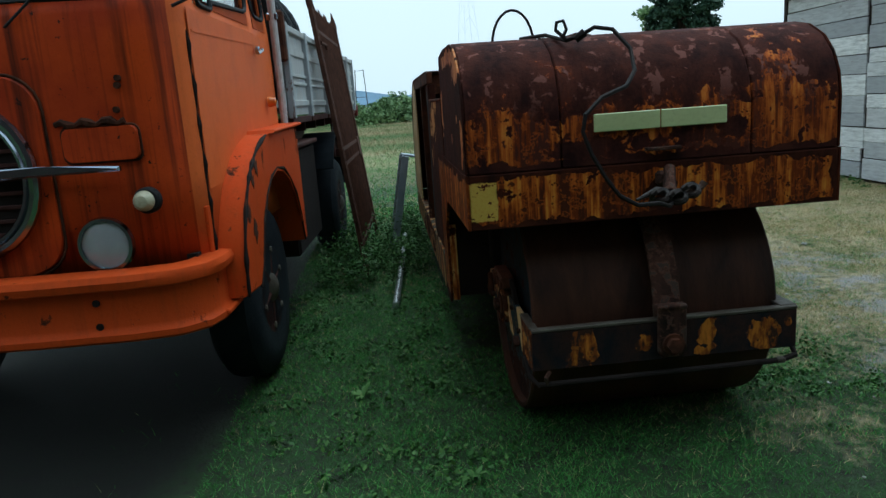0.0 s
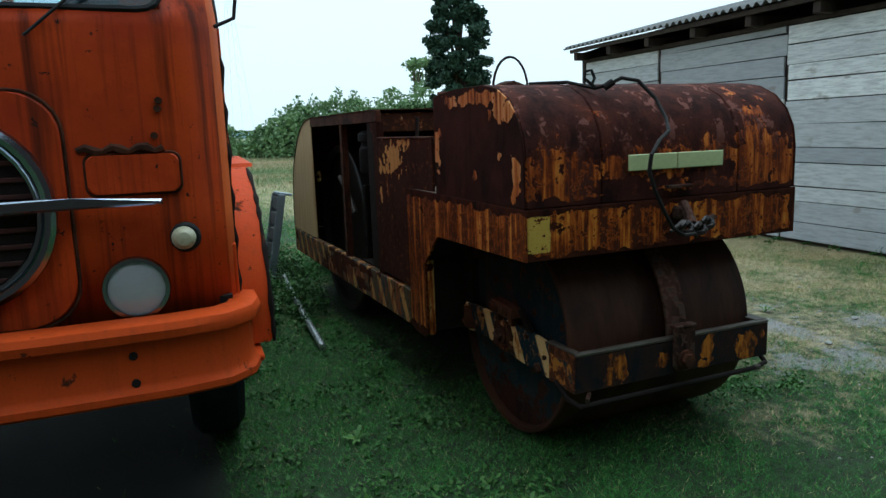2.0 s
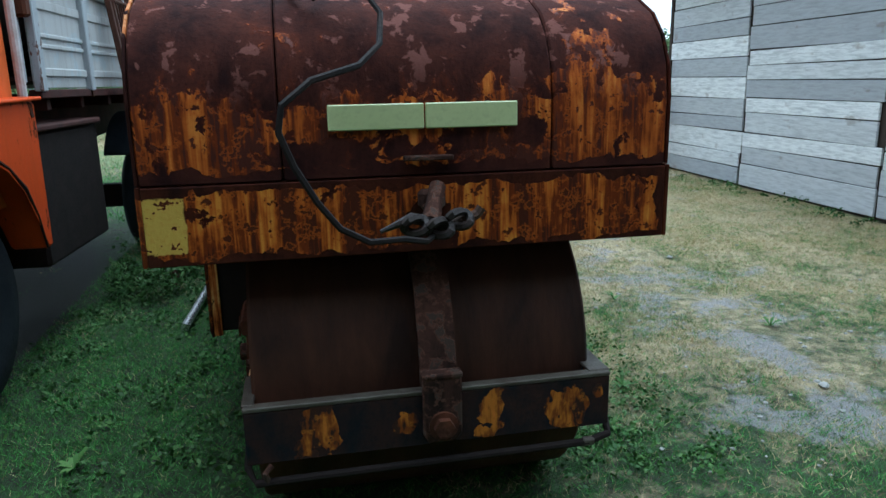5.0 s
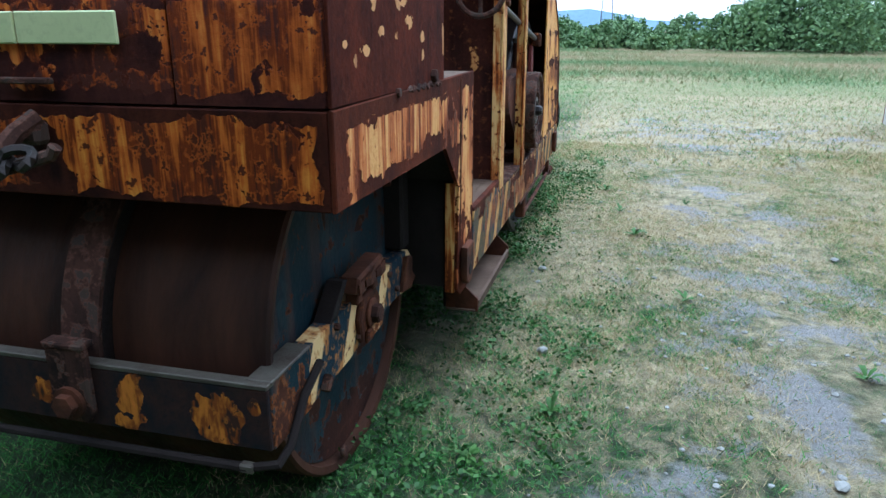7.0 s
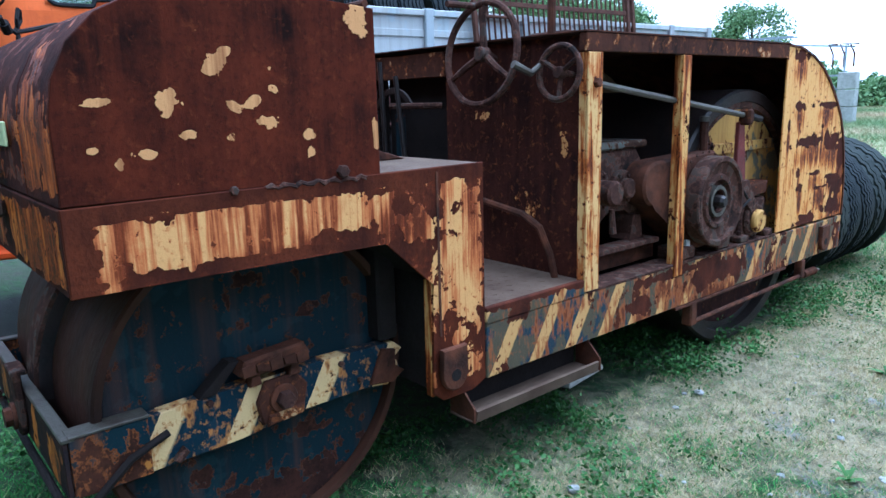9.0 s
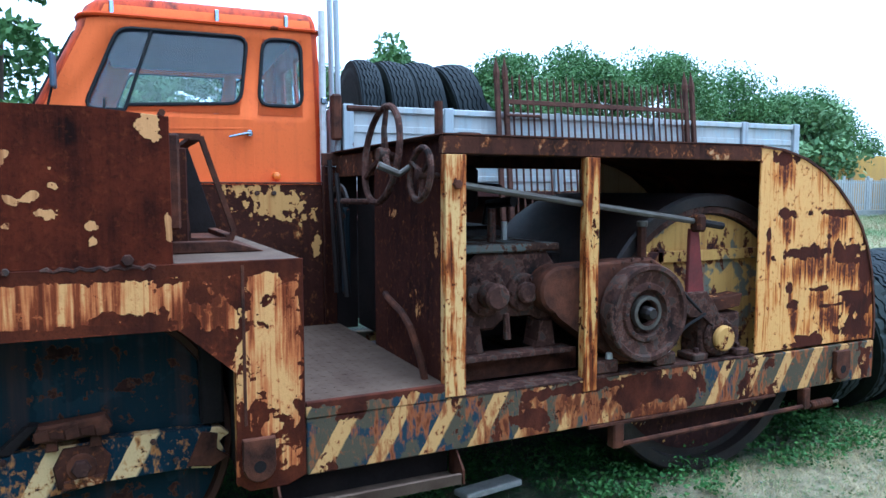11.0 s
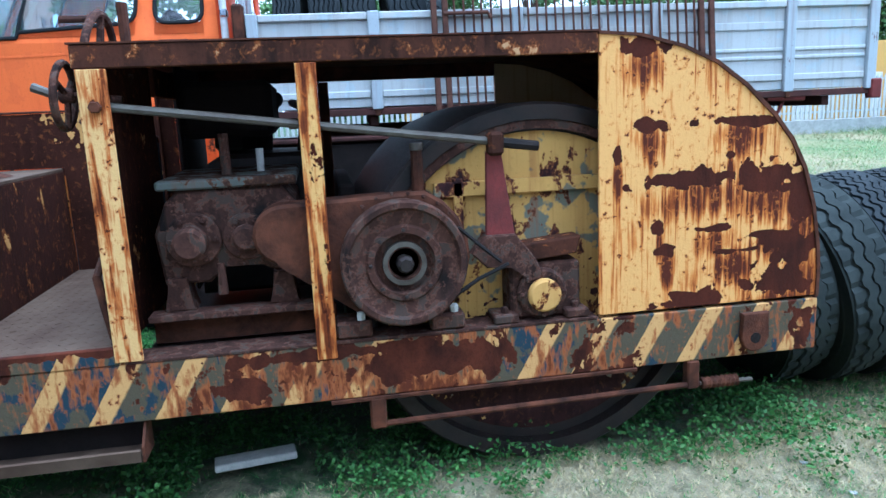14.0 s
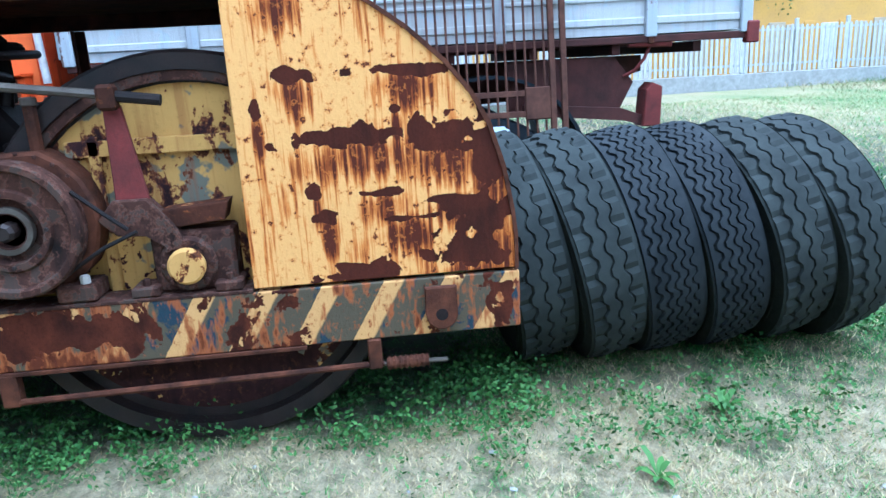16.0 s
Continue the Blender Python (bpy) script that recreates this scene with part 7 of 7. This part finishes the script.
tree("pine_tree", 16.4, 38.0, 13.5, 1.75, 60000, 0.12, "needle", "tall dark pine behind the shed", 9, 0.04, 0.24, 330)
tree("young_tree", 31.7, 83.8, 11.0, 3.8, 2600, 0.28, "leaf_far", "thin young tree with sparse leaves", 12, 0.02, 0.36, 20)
hedge_x, hedge_y, hedge_z = rng.uniform(-16.5, -14.0, 14000), rng.uniform(-12.0, -0.8, 14000), rng.uniform(0, 1, 14000) ** 0.7
hz = 2.9 + 0.25 * np.sin(hedge_y * 1.7) + 0.15 * np.sin(hedge_y * 4.1)
v, f = leaves(hedge_x, hedge_y, hedge_z * hz, 0.13, 0.9)
cloud("hedge", v, f, "leaf_bright", label="bright green hedge in front of the house", category="hedge", kind="")
tree("conical_bush", -15.0, -1.5, 4.0, 0.9, 2600, 0.10, "leaf_bright", "bright green conical bush", 13, 0.05, 0.5, 24)


def far_bushes():
    """Wood edge along the far side of the field; it rises towards the east."""
    out_v, out_f, base = [], [], 0
    q = np.random.default_rng(21)
    for az in np.arange(-34, 42, 0.9):
        d = 62 + q.uniform(-4, 7)
        tall = 1.7 + 0.6 * np.sin(az * 1.3) + np.clip((az - 4) / 7, 0, 1) * q.uniform(1.1, 3.1) + np.clip((-az - 12) / 10, 0, 1) * 1.5
        if 5.6 < az < 7.4:
            tall = 1.2
        x, y = d * math.sin(radians(az)), d * math.cos(radians(az))
        n = int(900 + tall * 480)
        t = q.uniform(0, 1, n)
        w = 1.0 + 0.35 * tall
        rad = w * np.sqrt(np.clip(1 - (t * 1.02 - 0.25) ** 2 * 1.4, 0.05, 1)) * q.uniform(0.4, 1.0, n)
        a = q.uniform(0, 2 * np.pi, n)
        lump = 1 + 0.25 * np.sin(a * 3 + az) * np.sin(t * 7)
        v, f = leaves(x + rad * lump * np.cos(a), y + rad * lump * np.sin(a), t * tall * lump, 0.17, 0.9)
        out_v.append(v)
        out_f.append(f + base)
        base += len(v)
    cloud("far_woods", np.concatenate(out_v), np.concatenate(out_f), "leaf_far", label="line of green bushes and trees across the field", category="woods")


far_bushes()
hill = bmesh.new()
crest = [(-700 + 40 * i, 950, 14 + 9 * math.sin(i * 0.5) + 5 * math.sin(i * 1.3)) for i in range(36)]
lowv = [hill.verts.new((x, y, -5)) for x, y, z in crest]
topv = [hill.verts.new((x, y + 60, z)) for x, y, z in crest]
for i in range(35):
    hill.faces.new((lowv[i], lowv[i + 1], topv[i + 1], topv[i]))
# The blue is distance haze put into the hill colour.
tagged(part("backdrop", hill, plain("haze_blue_hill", (0.16, 0.24, 0.33), (0.14, 0.21, 0.28), 0.02, 1.0)), "distant hills, haze painted in as blue", "hills", kind="structure")

# ---- pylons ----
def pylon(x, y, h, w, label):
    ob = thing("pylon", label, "pylon", (x, y, -0.5), 20, "pylons across the field")
    bm = bmesh.new()
    steps = 9
    for sx, sy in ((1, 1), (1, -1), (-1, 1), (-1, -1)):
        tube([(sx * w, sy * w, 0), (sx * w * 0.25, sy * w * 0.25, h * 0.8), (0, 0, h)], 0.03, 4, bm)
    for k in range(steps):
        f0, f1 = k / steps, (k + 1) / steps
        a, b = w * (1 - 0.9 * f0), w * (1 - 0.9 * f1)
        for s in (1, -1):
            tube([(-a, s * a, f0 * h), (b, s * b, f1 * h)], 0.025, 3, bm)
            tube([(s * a, -a, f0 * h), (s * b, b, f1 * h)], 0.025, 3, bm)
    part("lattice", bm, "hazed_steel", ob, local=True)
    for z in (0.72, 0.84):
        part("cross_arm", tube([(-w * 2.2, 0, h * z), (w * 2.2, 0, h * z)], 0.03, 4), "hazed_steel", ob, local=True)
    return ob


gantry = thing("power_gantry", "grey two-legged power line gantry across the field", "gantry", (-5.9, 215, -0.5))
for s in (1, -1):
    part("gantry_leg", tube([(s * 1.8, 0, 0), (s * 1.2, 0, 12.6)], 0.14, 5), "shutter", gantry, local=True)
for z, w in ((2.3, 1.75), (4.6, 1.6), (12.3, 1.3)):
    part("gantry_beam", tube([(-w, 0, z), (w, 0, z)], 0.09, 4), "shutter", gantry, local=True)
pylon(24, 190, 42, 3.2, "tall grey lattice pylon, haze painted into its pale colour")

# ---- crane parts in the yard ----
def truss_section(x, y, z, length, turn, s=0.55):
    ob = thing("crane_section", "grey lattice section of a dismantled crane", "crane part", (x, y, z), turn, "stored crane sections")
    for a, b in ((s, 0), (s, 2 * s), (-s, 0), (-s, 2 * s)):
        part("chord", tube([(-length / 2, a, b), (length / 2, a, b)], 0.045, 4), "truss", ob, local=True)
    k = int(length / 0.7)
    for i in range(k):
        u, v = -length / 2 + i * length / k, -length / 2 + (i + 1) * length / k
        for a in (s, -s):
            part("lacing_bar", tube([(u, a, 0 if i % 2 else 2 * s), (v, a, 2 * s if i % 2 else 0)], 0.028, 4), "truss", ob, local=True)
        for b in (0, 2 * s):
            part("cross_bar", tube([(u, -s, b), (u, s, b)], 0.028, 4), "truss", ob, local=True)
    return ob


truss_section(-11.2, 36.0, 0.25, 2.6, 8, 0.36)
truss_section(-10.9, 36.0, 1.20, 3.9, 8, 0.44)
truss_section(-13.4, 37.0, 0.05, 3.0, 12)
truss_section(-13.4, 37.0, 1.22, 3.0, 12)
truss_section(-12.6, 36.4, 2.36, 2.8, 10, 0.40)
truss_section(-12.5, 36.4, 3.18, 2.6, 10, 0.36)
block = thing("ballast_block", "stack of grey concrete crane ballast blocks", "concrete blocks", (-8.55, 36.0, 0), 10)
for k in range(3):
    part("block", box(-0.36, 0.36, -0.4, 0.4, k * 0.74, k * 0.74 + 0.72, 0.03), "concrete", block, local=True)
jib = thing("crane_jib", "thin jib with hooked ends above the crane parts", "crane part", (-11.0, 36.6, 0), 6)
for x in (-2.8, 1.95):
    part("jib_stand", tube([(x, 0, 0), (x, 0, 3.35)], 0.05, 6), "truss", jib, local=True)
part("jib_bar", tube([(-3.2, 0, 3.7), (0, 0, 3.50), (2.3, 0, 3.30)], 0.04, 6), "truss", jib, local=True)
for x in (1.45, 1.9, 2.3):
    part("jib_arm", tube([(x, 0, 2.45), (x, 0, 3.0), (x - 0.2, 0, 3.45), (x + 0.15, 0, 3.42)], 0.04, 6), "rust", jib, local=True)
white = tagged(part("white_drum", lathe([(0.16, -0.4), (0.22, -0.3), (0.22, 0.3), (0.16, 0.4)], (-9.9, 35.0, 0.70), "x", 20), "dirty_white", None, smooth=True), "white plastic drum among the crane parts", "drum")
part("drum_stand", box(-10.3, -9.5, 34.7, 35.3, 0, 0.48, 0.03), "hollow", white)

# ---- boundary wall and fence behind the lorry ----
bound = thing("boundary_fence", "grey picket fence on a low concrete wall", "fence", (-20.5, 22, 0), kind="structure")
part("base_wall", box(-20.6, -20.3, 2, 60, -0.1, 0.5, 0.02), "concrete", bound)
for i in range(24):
    y = 3.0 + i * 2.0
    part("fence_post", box(-20.50, -20.38, y, y + 0.12, 0.5, 2.35, 0.01), "picket", bound)
part("rail", box(-20.44, -20.40, 2, 60, 0.75, 0.83, 0), "picket", bound)
part("rail", box(-20.44, -20.40, 2, 60, 1.95, 2.03, 0), "picket", bound)
pr = random.Random(17)
first = None
for i in range(290):
    y = 3.1 + i * 0.19
    if first is None:
        bm = prism([(-0.05, 0.52), (0.05, 0.52), (0.05, 2.07), (0.03, 2.12), (0.0, 2.14), (-0.03, 2.12), (-0.05, 2.07)], "x", -0.012, 0.012, 0)
        first = part("picket", bm, "picket", bound, local=True)
    ob = first if i == 0 else first.copy()
    if i:
        scene.collection.objects.link(ob)
    ob.matrix_basis = Matrix.Translation((0.14, y - 22, pr.uniform(-0.03, 0.03)))
store = thing("store_building", "low ochre and tan store behind the fence", "building", (-23, 36, 0), kind="structure")
part("wall", box(-24, -22.6, 9, 52, 0, 3.6, 0.02), "ochre", store, "ochre wall")
for i in range(57):
    y = 9.2 + i * 0.74
    part("cladding_panel", box(-22.6, -22.55, y, y + (0.70 if i % 3 else 0.42), 0, 2.2 + 0.1 * (i % 2), 0.01), ("tan_panel", "ochre", "white_panel", "ochre", "tan_panel")[i % 5], store)

# ---- house ----
house = thing("house", "pink plastered house with dark shutters and pale quoins", "house", (-29.5, -12, 0))
HX, HY = -26.7, -6.0
part("wall", box(HX - 5.6, HX, HY - 13, HY, 0, 10.6, 0), "pink_wall", house)
part("roof", prism([(HX - 6.4, 10.6), (HX + 0.8, 10.6), (HX + 0.8, 10.75), (HX - 2.8, 12.4), (HX - 6.4, 10.75)], "y", HY - 13.6, HY + 0.7, 0.01), "roof_tile", house, "overhanging tiled roof")
for k in range(26):
    z = 0.1 + k * 0.4
    w = 0.44 if k % 2 else 0.32
    part("quoin", box(HX, HX + 0.04, HY - w, HY + 0.04, z, z + 0.38, 0.01), "stone", house)
    part("quoin", box(HX - w, HX - 0.002, HY + 0.002, HY + 0.04, z, z + 0.38, 0.01), "stone", house)
part("drain_pipe", tube([(HX - 5.55, HY + 0.08, 0), (HX - 5.55, HY + 0.08, 10.5)], 0.06), "shutter", house)
part("drain_pipe", tube([(HX + 0.06, HY - 0.52, 0), (HX + 0.06, HY - 0.52, 10.5)], 0.045), "shutter", house)
part("plaster_band", box(HX - 5.3, HX - 0.5, HY + 0.002, HY + 0.03, 9.35, 9.5, 0.01), "stone", house)
for x in (HX - 1.2, HX - 3.6):
    for z in (1.9, 4.85, 7.75):
        w = part("window", box(x - 0.40, x + 0.40, HY + 0.01, HY + 0.06, z, z + 1.45, 0.01), "shutter", house, "closed dark shutters")
        part("sill", box(x - 0.5, x + 0.5, HY + 0.01, HY + 0.12, z - 0.09, z - 0.01, 0.01), "stone", w)
for y in (HY - 1.75, HY - 4.9, HY - 8.4):
    for z in (1.9, 4.9, 7.8):
        w = part("window", box(HX + 0.01, HX + 0.06, y - 0.45, y + 0.45, z, z + 1.5, 0.01), "shutter", house, "dark window with a pale frame")
        part("frame", prism([(y - 0.58, z - 0.1), (y + 0.58, z - 0.1), (y + 0.58, z + 1.62), (y - 0.58, z + 1.62)], "x", HX + 0.002, HX + 0.03, 0.01), "stone", w)
low_wall = tagged(part("garden_wall", box(19.5, 40, 58, 58.3, -0.2, 1.6, 0.05), "concrete"), "pale concrete wall at the edge of the field", "wall", kind="structure")
